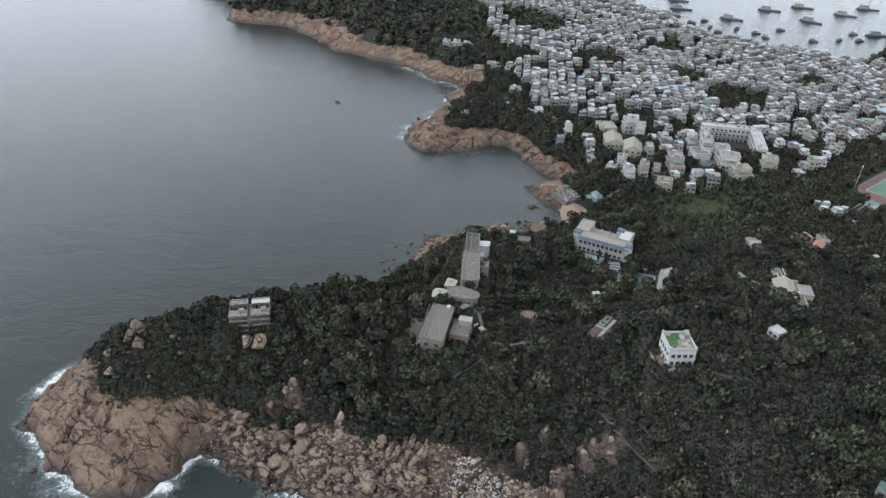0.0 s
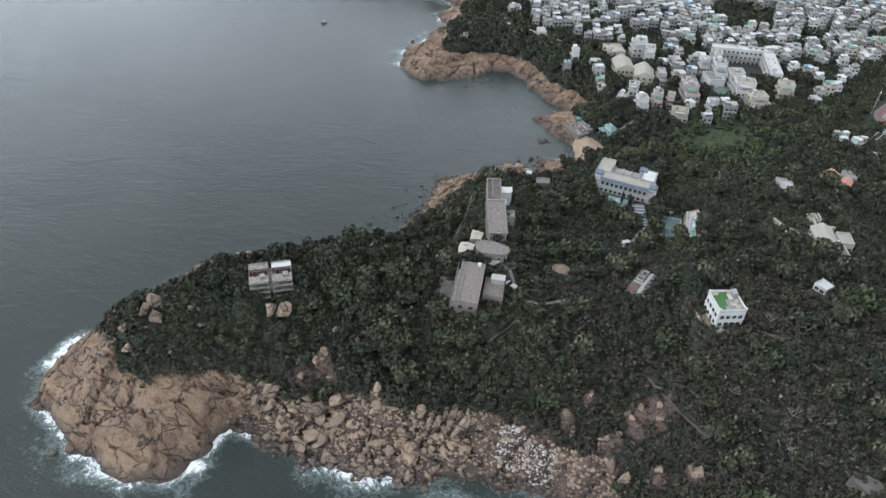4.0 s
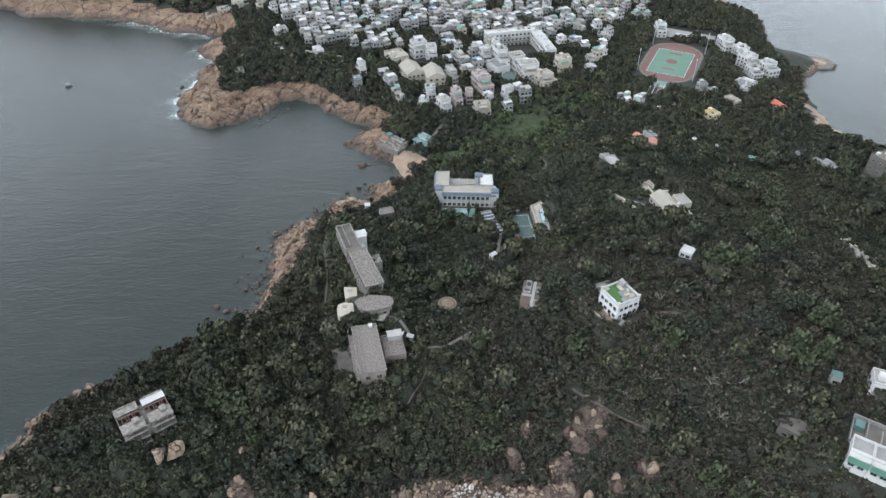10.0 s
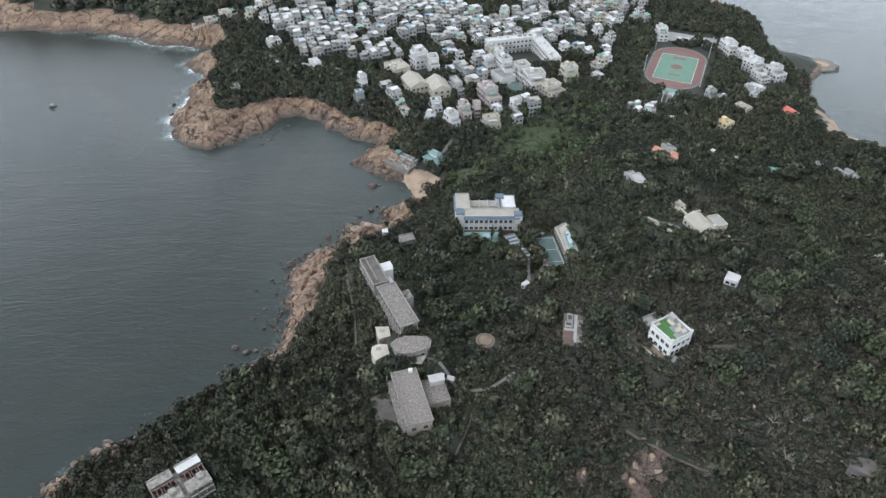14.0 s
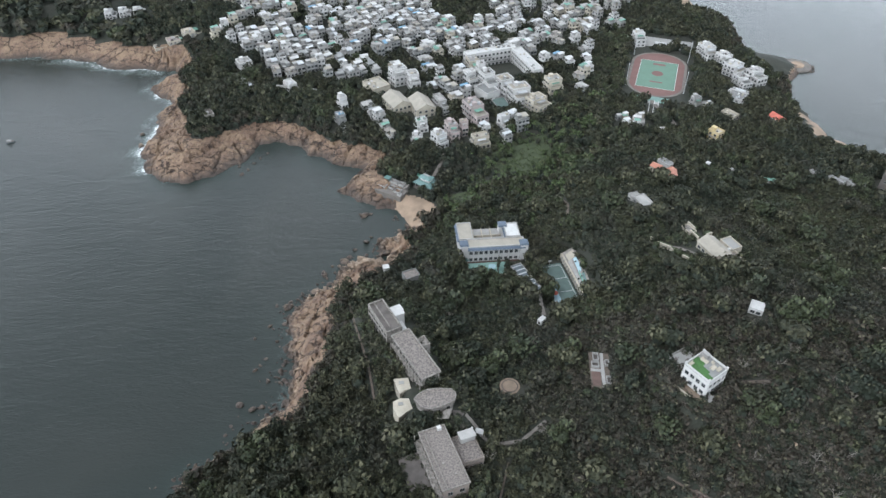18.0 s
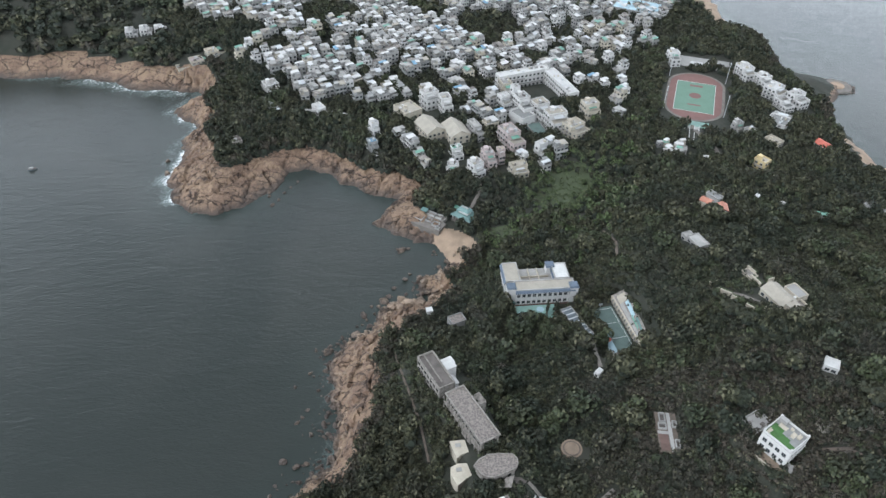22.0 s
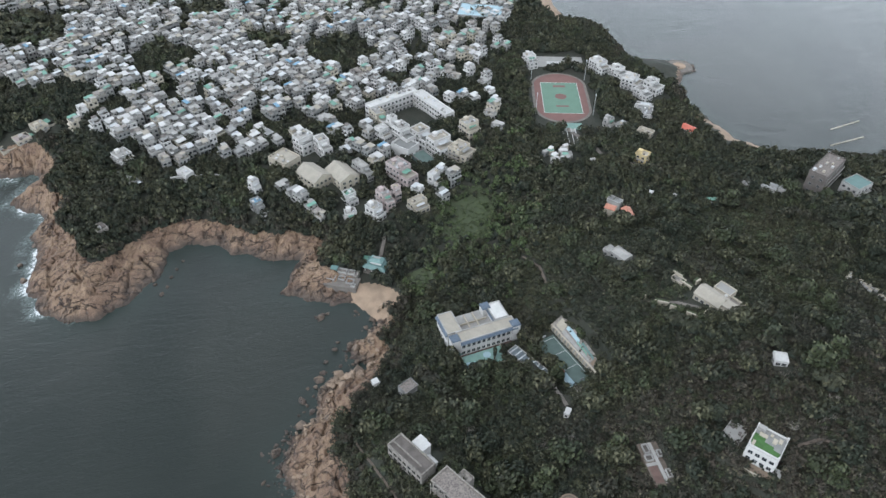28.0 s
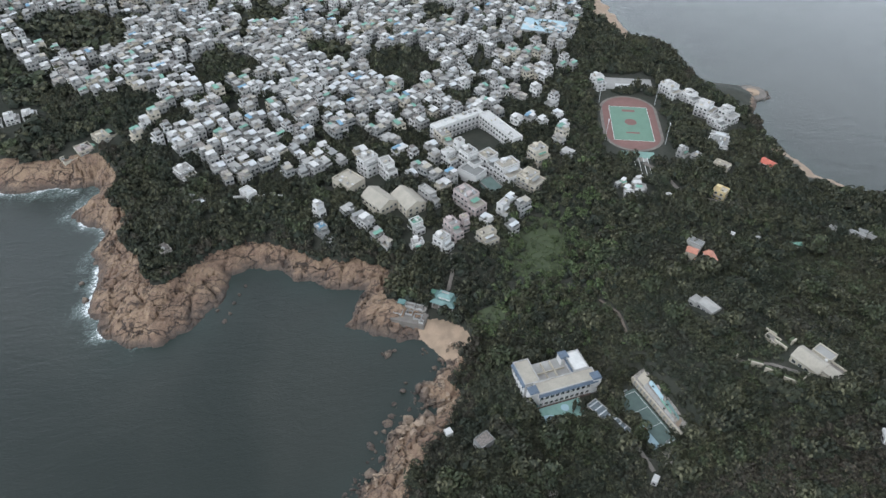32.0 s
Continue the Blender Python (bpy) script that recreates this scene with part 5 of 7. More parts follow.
    for k in range(n):
        (ax, ay), (bx, by) = out[k], out[(k + 1) % n]
        for (p, q) in (((ax, ay), (bx, by)),):
            s.face([(p[0], p[1], 8.3), (q[0], q[1], 8.3), (q[0], q[1], 8.7), (p[0], p[1], 8.7)])
            s.face([(p[0] * 0.96, p[1] * 0.94, 8.3), (p[0] * 0.96, p[1] * 0.94, 8.7), (q[0] * 0.96, q[1] * 0.94, 8.7), (q[0] * 0.96, q[1] * 0.94, 8.3)])
            s.face([(p[0], p[1], 8.7), (q[0], q[1], 8.7), (q[0] * 0.96, q[1] * 0.94, 8.7), (p[0] * 0.96, p[1] * 0.94, 8.7)])
    part("roof_kerb", s, CONCRETE, r)
    for (ax, ay), (bx, by) in zip(out[1:6], out[2:7]):
        u, v = (ax + bx) / 2, (ay + by) / 2
        part("window", window_mesh(1.3, 2.4, CONCRETE), None, hall, at=pose(u * 0.9, v * 0.86, 3.4, 0, 0, math.degrees(math.atan2(by - ay, bx - ax))))
    part("front_canopy", Shell().prism([(-0.8, -7.4), (3.8, -7.6), (5.6, -3.2), (2.6, -3.85)], 5.2, 5.6), CONCRETE, hall, "broken triangular canopy")
    link = thing("stair_block", -5.4, 183.4, 26.0, -20, "broken concrete stair and ramp with white slabs", "stairs")
    part("ramp", Shell().box(-3, -4, -2, 3, 3.5, 3.6).box(-0.6, -8, -2, 1.2, -4, 2.2), CONCRETE, link)
    part("white_slab", Shell().box(3.2, -2.8, 0, 7.0, -0.2, 2.4), ROOFWHITE, link, "bright white roof slab")
    part("white_slab", Shell().box(8.0, -1.6, -1, 11, 0.6, 1.2), ROOFWHITE, link, "bright white roof slab")
    part("roof_triangle", Shell().prism([(-2.5, 3.6), (3.4, 4.4), (1.6, -0.5)], 3.604, 4.4), DARKCONC, link)
    for cx, cy, ring_, label in ((-23.0, 200.6, [(-3.2, 3.2), (2.3, 3.3), (3.1, -1.9), (0.6, -2.6), (-1.4, -4.0), (-2.4, -0.6)], "bright white cracked terrace beside the long wing"),
                                 (-23.8, 190.8, [(-3.2, 2.3), (-0.6, 3.6), (2.7, 3.4), (3.8, -1.4), (1.6, -2.6), (-1.5, -5.0), (-3.3, -0.7)], "pale cracked terrace beside the hall")):
        pat = thing("white_terrace", cx, cy, 29.4, 0, label, "terrace", "white terraces")
        part("paving", Shell().prism(ring_[::-1], -5, 0.8), CREAM, pat)
        part("broken_slab", Shell().box(-1.4, 0.4, 0.804, 0.6, 1.9, 1.0), ROOFPALE, pat)
    # the two long wings
    w1 = thing("long_wing", -17.4, 210.7, 25.5, -65.7, "long abandoned three-storey wing with a grey flat roof", "building")
    L, D, H = 24.6, 7.2, 10.2
    part("wall", Shell().box(-L / 2, -D / 2, -3, L / 2, D / 2, H), CONCRETE, w1)
    r = part("roof", Shell().box(-L / 2 - 0.4, -D / 2 - 0.5, H + 0.004, L / 2 + 0.4, D / 2 + 0.5, H + 0.3), ROOFGREY, w1)
    part("parapet", Shell().ring(-L / 2 - 0.4, -D / 2 - 0.5, L / 2 + 0.4, D / 2 + 0.5, 0.4, H + 0.3, H + 0.8), CONCRETE, r)
    part("side_annexe", Shell().box(-8.5, D / 2 + 0.004, 1, -3.5, D / 2 + 5, H - 2.6).ring(-8.5, D / 2 + 0.1, -3.5, D / 2 + 5, 0.25, H - 2.6, H - 1.9), CONCRETE, w1)
    for z in (0.8, 4.0, 7.2):
        windows_on(w1, L, D, z, 9, 1.7, 1.7, 0, CONCRETE)
        part("gallery", Shell().box(-L / 2, -D / 2 - 1.2, z - 0.9, L / 2, -D / 2 - 0.004, z - 0.7), CONCRETE, w1)
    for k in range(10):
        part("column", Shell().box(-L / 2 + 2.7 * k, -D / 2 - 1.2, 0, -L / 2 + 0.3 + 2.7 * k, -D / 2 - 0.9, H - 0.1), CONCRETE, w1)
    w2 = thing("far_wing", -28.3, 235.2, 22.5, -67, "roofless abandoned wing with stained walls", "building")
    L, D, H = 18.4, 7.0, 10.0
    part("wall", Shell().box(-L / 2, -D / 2, -3, L / 2, D / 2, H - 0.6), CONCRETE, w2)
    part("sunken_roof", Shell().box(-L / 2 + 0.4, -D / 2 + 0.4, H - 0.596, L / 2 - 0.4, D / 2 - 0.4, H - 0.4), DARKCONC, w2)
    part("parapet", Shell().ring(-L / 2, -D / 2, L / 2, D / 2, 0.4, H - 0.596, H + 0.6).box(-L / 2, -0.9, H - 0.39, L / 2 - 3, -0.5, H + 0.3), CONCRETE, w2)
    for z in (0.8, 4.0, 7.0):
        windows_on(w2, L, D, z, 7, 1.6, 1.6, 0, CONCRETE)
    for x0, y0, a, b, h in ((-4.2, 3.6, 3.4, 5.2, H - 1.2), (-0.6, 3.6, 2.6, 4.4, H - 0.2), (3.0, 3.6, 4.6, 2.4, H - 3.2)):
        p = part("white_annexe", Shell().box(x0, y0, -2, x0 + a, y0 + b, h), WHITE, w2)
        part("annexe_roof", Shell().box(x0 - 0.2, y0 + 0.004, h + 0.004, x0 + a + 0.2, y0 + b + 0.2, h + 0.2), ROOFWHITE, p)


abandoned_block()


def ruin():
    """A four-storey concrete shell in two halves, all slabs and open fronts, facing the sea."""
    ob = thing("concrete_ruin", -82.6, 129.6, 29.5, 38, "roofless derelict concrete building of bare floor slabs in two halves", "building")
    # local x runs along the front, -y faces downhill
    W, D = 16.6, 11.4
    for half, x0 in ((0, -W / 2), (1, 0.7)):
        x1 = x0 + W / 2 - 0.7
        zt = 9.4
        for k in range(4):
            z = zt - 2.25 * (k + 1)
            front = -D / 2 - 0.35 - 0.55 * k
            s = part("floor_slab", Shell().box(x0, front, z - 0.35, x1, D / 2, z), CONCRETE, ob)
            part("balcony_wall", Shell().box(x0, front, z + 0.004, x1, front + 0.16, z + 0.45), CONCRETE, s)
            # Inner walls and columns take the dark concrete: recess shade put into colour
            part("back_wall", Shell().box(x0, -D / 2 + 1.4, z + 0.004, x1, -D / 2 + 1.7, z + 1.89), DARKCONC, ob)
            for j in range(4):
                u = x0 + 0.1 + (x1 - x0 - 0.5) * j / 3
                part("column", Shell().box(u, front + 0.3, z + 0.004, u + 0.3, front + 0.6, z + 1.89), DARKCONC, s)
        roof = part("roof_slab", Shell().box(x0, -D / 2 - 0.2, zt - 0.35, x1, -1.4, zt), CONCRETE, ob, "stained pale roof slab")
        part("roof_edge", Shell().box(x0, -D / 2 - 0.2, zt + 0.004, x1, -D / 2 + 0.05, zt + 0.35), CONCRETE, roof)
        part("back_roof", Shell().box(x0, 2.6, zt - 0.1, x1, D / 2, zt + 0.3), ROOFWHITE if half else CONCRETE, ob, "white roof slab" if half else "grey stained roof slab")
        part("back_edge", Shell().box(x0, D / 2 - 0.3, zt + 0.304, x1, D / 2, zt + 0.8), CONCRETE, ob)
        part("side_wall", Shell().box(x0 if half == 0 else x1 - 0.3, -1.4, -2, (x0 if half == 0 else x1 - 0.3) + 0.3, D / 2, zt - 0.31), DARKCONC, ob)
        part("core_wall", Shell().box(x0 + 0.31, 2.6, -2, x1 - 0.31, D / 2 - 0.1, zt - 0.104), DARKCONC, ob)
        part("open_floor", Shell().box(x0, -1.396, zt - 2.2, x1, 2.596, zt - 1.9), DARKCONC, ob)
        part("partition", Shell().box(x0 + 0.5, 1.9, zt - 1.896, x1 - 0.5, 2.3, zt - 0.3), RUST, ob, "rusty red partition wall")
        for j in range(3):
            u = x0 + 1.4 + 2.2 * j
            part("partition", Shell().ring(u, -1.2, u + 1.6, 1.6, 0.2, zt - 1.896, zt + 0.1), RUST, ob, "rusty red partition wall")
        part("roof_tank", Shell().box(x0 + 4.2, -3.6, zt + 0.004, x0 + 6.2, -1.6, zt + 1.3), CONCRETE, ob)
    part("stair_shaft", Shell().box(-0.68, -4.6, -2, 0.68, 5.2, 7.6), CONCRETE, ob)


ruin()


def stadium():
    """A small running track round a green pitch."""
    ob = thing("sports_ground", 180, 489, 8.0, 66, "red running track round a green pitch", "sports ground")

    def oval(a, b, z0, z1):
        pts = []
        for k in range(48):
            t = 2 * math.pi * k / 48
            pts.append(((a - b) * (1 if math.cos(t) > 0 else -1) * (abs(math.cos(t)) > 0.02) + b * math.cos(t), b * math.sin(t)))
        return Shell().prism(pts, z0, z1)

    part("surround", oval(37, 20.5, -3, 0.1), PATHMAT, ob)
    part("track", oval(35, 18.5, 0.1, 0.18), TRACKRED, ob, "dull red running track")
    part("pitch_end", oval(30.5, 14, 0.184, 0.2), TRACKRED, ob)
    part("pitch", Shell().box(-24, -13.5, 0.204, 21, 13.5, 0.22), TURF, ob, "green artificial pitch")
    part("centre_disc", Shell().tube(0, 0, 0.224, 0.232, 4.2, n=24), TRACKRED, ob, "dull red centre disc")
    part("end_patch", Shell().box(14, -4.5, 0.224, 17, 4.5, 0.232), TRACKRED, ob)
    part("end_patch", Shell().box(-15, -4.5, 0.224, -13, 4.5, 0.232), TRACKRED, ob)
    part("end_court", Shell().box(-45, -11, -3, -37.2, 11, 0.2), COURTLIGHT, ob, "pale green end court")
    for x in (-24, 21):
        part("pitch_line", Shell().box(x - 0.12, -13.5, 0.224, x + 0.12, 13.5, 0.236), LINE, ob)
    for y in (-13.5, 13.5):
        part("pitch_line", Shell().box(-24, y - 0.12, 0.224, 21, y + 0.12, 0.236), LINE, ob)
    for x, y in ((-26, -20), (26, -20), (-26, 20), (26, 20)):
        part("floodlight_mast", Shell().tube(x, y, 0.1, 16, 0.22, 0.12, 8).box(x - 1.1, y - 0.2, 15.2, x + 1.1, y + 0.2, 16.4), STEEL, ob)
    ramp_ = thing("stepped_ramp", 155.5, 433, base_height(155.5, 433, 24, 9, 67) + 1.2, 67, "pale concrete stepped terraces below the running track", "terrace")
    part("slab", Shell().box(-12.5, -4.8, -5, 12.5, 4.8, 0.6), PALE, ramp_)
    part("red_strip", Shell().box(-11, -1.4, 0.604, 9, 0.9, 0.66), RUST, ramp_, "rusty red paved strip")
    for v in (-4.6, -1.8, 1.2, 4.2):
        part("ledge", Shell().box(-12.2, v, 0.604, 12.2, v + 0.4, 1.5), ROOFWHITE, ramp_)
    for k in range(6):
        part("step", Shell().box(9.4 + 0.5 * k, -1.3, 0.604, 9.9 + 0.5 * k, 1.1, 0.75 + 0.17 * k), CONCRETE, ramp_)
    yard = thing("sports_yard", 203, 540, 8.0, -24, "pale concrete yard beyond the running track", "paving")
    part("slab", Shell().box(-22, -9, -3, 22, 9, 0.2), PALE, yard)
    stand = thing("stand", 200, 532, 8.2, -24, "low white covered stand by the track", "stand")
    part("seating", Shell().box(-7, -1.5, -0.5, 7, 1.5, 1.6), PALE, stand)
    part("roof", Shell().box(-7.5, -2, 3.2, 7.5, 2, 3.4), ROOFWHITE, stand)
    for k in range(5):
        part("post", Shell().box(-7 + 3.4 * k, 1.2, 1.604, -6.8 + 3.4 * k, 1.4, 3.196), STEEL, stand)


stadium()


def pavilion():
    z = base_height(0, 367, 12, 9, -41)
    ob = thing("beach_pavilion", 0, 366.8, z, -41, "open beach pavilion with a teal tiled roof", "pavilion")
    part("floor", Shell().box(-7, -5.5, -2, 7, 5.5, 0.6), PATHMAT, ob)
    for u in (-5.4, -1.8, 1.8, 5.4):
        for v in (-3.8, 3.8):
            part("post", Shell().box(u - 0.2, v - 0.2, 0.6, u + 0.2, v + 0.2, 3.6), WHITE, ob)
    part("inner_room", Shell().box(-4.5, -2.8, 0.604, 4.0, 3.0, 3.59), PALE, ob)
    r = part("roof", Shell().box(-6.6, -5, 3.6, 6.6, 5, 4.9, taper=1.9), TEALROOF, ob, "teal tiled hipped roof")
    part("upper_storey", Shell().box(-3.0, -1.9, 4.6, 3.0, 1.9, 6.8), WHITE, r, "white upper storey")
    part("upper_roof", Shell().box(-3.8, -2.7, 6.804, 3.8, 2.7, 8.2, taper=1.7), TEALROOF, r)
    part("ridge", Shell().box(-2.1, -0.4, 8.204, 2.1, 0.4, 8.6), PALE, r)
    for u, v, a in ((9.5, 2.0, 2.2), (-9.0, 3.2, 1.8)):
        zz = ground_at(0, 366) - z
        p = part("side_roof", Shell().box(u - a, v - 1.8, -1, u + a, v + 1.8, 2.6).box(u - a - 0.3, v - 2.1, 2.604, u + a + 0.3, v + 2.1, 2.9), GREENROOF, ob)
    quay = thing("quay", -21, 362, 0.5, -35, "concrete terraces and low ruins above the cove", "terrace")
    part("terrace", Shell().box(-9, -4, -2, 9, 4.5, 5.2), PATHMAT, quay)
    part("terrace", Shell().box(-13, -2, -2, -9.004, 4.0, 4.2), CONCRETE, quay)
    part("terrace", Shell().box(-10, 4.504, -2, 7, 9, 6.0), CONCRETE, quay)
    part("teal_hut", Shell().box(-7.5, 5.2, 6.004, -4.5, 7.6, 8.0).box(-7.9, 4.8, 8.0, -4.1, 8.0, 8.2), TEALROOF, quay, "small teal-roofed hut")
    for u, v, a, b in ((-1.5, 6.6, 2.4, 1.5), (3.6, 6.4, 1.8, 1.6)):
        part("hut_wall", Shell().ring(u - a, v - b, u + a, v + b, 0.25, 6.004, 7.2), PALE, quay)
    part("white_slab", Shell().box(-12.4, -1.2, 4.204, -9.6, 1.6, 4.4), ROOFPALE, quay)
    for u, v, a, b in ((-6, 1, 2.2, 1.6), (-0.5, 2, 1.8, 1.4), (4.5, 0.5, 2.0, 1.8), (7, -2, 1.2, 1.0)):
        part("hut_wall", Shell().ring(u - a, v - b, u + a, v + b, 0.25, 5.204, 6.4), PALE, quay)


pavilion()

# small buildings on the hill
b = block("hut", "small white flat-roofed hut among the trees", 116.5, 212.2, -35, 5.2, 5.0, 46.6, WHITE, ROOFWHITE, 1, 2, "hut", parapet=0.3)
b = block("shed", "tiny white shed in the scrub", 38.3, 235.1, 40, 3.4, 2.2, 24.0, WHITE, ROOFWHITE, 1, 1, "shed", parapet=0)
b = block("hill_house", "pale grey low house with a stained flat roof", 100, 296, -75, 9.0, 6.0, 39.0, PALE, ROOFPALE, 1, 3, "house", parapet=0.5)
b = block("hill_house_annexe", "pale low annexe beside the hill house", 97.6, 302, -75, 4.0, 5.0, 38.0, PALE, ROOFPALE, 1, 1, "house", parapet=0.4)
b = block("cream_house", "broad cream house with a wide pale roof", 116.6, 252.6, -73, 12.0, 8.6, 44.6, CREAM, ROOFBEIGE, 1, 4, "house", flat=False)
b = block("cream_house_annexe", "flat-roofed cream annexe beside the broad house", 124.5, 253.6, -73, 8.0, 5.6, 45.0, CREAM, ROOFPALE, 1, 2, "house", parapet=0.5)
yard = thing("house_yard", 121, 246, ground_at(121, 246), -73, "paved yard and low side roofs beside the cream house", "terrace")
part("paving", Shell().box(-6, -5.5, -3, 7, 4.5, 1.0), PATHMAT, yard)
part("side_roof", Shell().box(-1, -5.2, 1.004, 6.4, -0.5, 3.4).box(-1.3, -5.5, 3.4, 6.7, -0.2, 3.6), ROOFBEIGE, yard)
part("low_wall", Shell().ring(-6, -5.5, 7, 4.5, 0.3, 1.004, 1.9), CREAM, yard)
part("white_tank", Shell().tube(-3.6, 2.2, 1.004, 2.6, 0.7, 0.65, 10), ROOFWHITE, yard)
b = block("ruined_hut", "pale ruined hut with broken walls", 112, 269, -70, 6.0, 4.0, 41.5, CREAM, CONCRETE, 1, 2, "hut", parapet=0.6)
b = block("red_roof_house", "small house with an orange tiled pitched roof", 123.8, 339.6, -51, 5.4, 4.4, 29.0, CREAM, ORANGETILE, 1, 2, "house", flat=False)
b = block("red_roof_house", "orange-roofed house with white gables", 129.9, 332.8, -105, 6.6, 5.0, 29.0, WHITE, ORANGETILE, 1, 2, "house", flat=False)
b = block("red_roof_house", "low outbuilding with an orange tiled roof", 124.6, 332.6, -60, 6.4, 3.0, 27.0, CREAM, ORANGETILE, 1, 2, "house", flat=False)
b = block("grey_house", "small grey-roofed house in the woods", 132.5, 348, -61, 8.0, 4.4, 25.8, PALE, GREYWALL, 1, 2, "house", parapet=0.4)
b = block("yellow_house", "three-storey yellow house on the wooded slope", 182.3, 391.6, -60, 7.6, 6.4, 17.5, YELLOW, CREAM, 2, 2, "house", hut=1)
b = block("red_tiled_house", "white house with a bright red tiled roof near the beach", 231, 409.4, -70, 8.6, 6.6, 15.0, WHITE, REDTILE, 2, 3, "house", flat=False)
b = block("hotel_block", "derelict grey block on the eastern point", 265.5, 329, 23, 27.0, 10.5, 27.0, DARKCONC, ROOFGREY, 3, 6, "building", parapet=0.8)
b = block("teal_roof_house", "pale house with a teal roof on the eastern point", 274.5, 313.5, 8, 13.0, 11.0, 23.0, PALE, TEALROOF, 2, 4, "house", parapet=0.5)


# ---------------- the near part of the village: schools, church, villas ----------------
# name, label, x, y, turn, length, depth, roof height, wall, roof, storeys, bays, roof huts
NEAR = [
    ("terrace_block", "white three-storey balcony block", -9.8, 482, -67, 10, 11, 22, WHITE, ROOFPALE, 3, 3, 1),
    ("terrace_block", "white stepped balcony block", 0, 473, -78, 13, 7, 22, WHITE, ROOFPALE, 3, 4, 0),
    ("low_hall", "low cream hall with a pale roof", -25.6, 470, -60, 15, 13, 17.5, CREAM, ROOFBEIGE, 1, 5, 0),
    ("church_hall", "cream hall with a broad pale pitched roof", -13, 446.5, -66, 18, 13, 17.5, CREAM, ROOFBEIGE, 2, 5, 0),
    ("church_hall", "cream hall wing with a low pitched roof", 3, 441, -75, 18, 13, 17.5, CREAM, ROOFBEIGE, 2, 4, 1),
    ("narrow_block", "narrow pale block beside the hall", 15.6, 440, -70, 15, 5, 20, PALE, ROOFPALE, 3, 5, 0),
    ("pink_flats", "pink U-shaped flats with roof gardens", 36.7, 429, -68, 19, 9.5, 21, PINK, PALE, 3, 6, 2),
]
NEAR2 = [
    ("white_house", "white two-storey house by the trees", 54, 417.5, -59, 7.5, 7, 18.5, WHITE, ROOFWHITE, 2, 2, 0),
    ("gabled_house", "weathered cream house with a low roof", 36.2, 399.4, -75, 9, 10, 15.5, CREAM, ROOFBEIGE, 2, 3, 0),
    ("pink_house", "pink house with roof terrace", 19.5, 409, -75, 12, 6, 19, PINK, PALE, 3, 3, 1),
    ("peach_house", "small peach-coloured three-storey village house", 27.3, 412.5, -78, 5, 4.6, 19, PINK, CREAM, 3, 2, 0),
    ("villa_house", "white villa with arched terraces", 11.2, 402, -61, 10, 7, 17, WHITE, PALE, 2, 3, 1),
    ("villa_house", "white house with green awning roof", 1.4, 419, -75, 8, 6.5, 17, WHITE, GREENROOF, 2, 2, 0),
    ("villa_house", "white villa above a curved wall", -2.5, 405, -93, 8, 6.5, 14, WHITE, PALE, 2, 2, 1),
]
SCHOOLS = [
    ("school_block", "small white three-storey school wing", 39, 470.7, -68, 9.5, 7, 23, WHITE, ROOFWHITE, 3, 4, 0),
    ("school_tower", "tall white school stair tower", 46.5, 473.5, -76, 7, 5, 28, WHITE, ROOFWHITE, 4, 2, 0),
    ("school_block", "white three-storey school range", 50.5, 464, -71, 15, 8, 25, WHITE, ROOFPALE, 3, 5, 1),
    ("school_block", "cream-roofed three-storey school range", 62.2, 460.5, -69, 15, 10, 22, WHITE, ROOFBEIGE, 3, 5, 0),
    ("school_block", "white school range with a broad roof", 69.5, 447.5, -75, 15, 13, 22, WHITE, ROOFBEIGE, 3, 5, 1),
    ("school_block", "brownish school range on columns", 79.5, 437.5, -60, 14, 12, 19, CREAM, ROOFBEIGE, 3, 4, 1),
    ("school_block", "pale flats beside the school", 94.5, 459, -76, 11, 10, 22, CREAM, ROOFPALE, 3, 4, 1),
]
SCHOOLS2 = [
    ("school_range", "long pale school range with a flat roof", 58.5, 511.5, 16, 39, 7, 20, WHITE, ROOFWHITE, 3, 12, 0),
    ("school_range", "long pale school range with open galleries", 83, 495, -76, 38, 7.5, 20, WHITE, ROOFWHITE, 3, 12, 0),
    ("school_range", "short pale school wing", 45, 496, -78, 18, 7, 19, CREAM, ROOFPALE, 3, 6, 0),
    ("tower_house", "narrow white tower house at the cliff", -48, 446, -60, 5.6, 5.2, 21, WHITE, ROOFWHITE, 3, 2, 1),
    ("cliff_house", "stacked grey house with a blue roof on the cliff", -49.5, 434, -70, 8, 5.5, 15, GREYWALL, BLUEROOF, 3, 2, 0),
    ("cliff_house", "lower grey terraces under the cliff house", -47, 426, -70, 6, 5, 10, GREYWALL, PALE, 2, 2, 0),
    ("white_house", "low white house above the wooded cliff", -84, 477, -60, 9, 6, 17, WHITE, ROOFWHITE, 1, 3, 0),
    ("grey_terrace", "grey stepped terrace above the west wood", -112, 476, -62, 12, 8, 18, GREYWALL, ROOFPALE, 2, 4, 1),
    ("clifftop_house", "small dark house above the west point", -133, 440, -65, 7, 6, 16.5, CONCRETE, DARKCONC, 1, 2, 0),
]
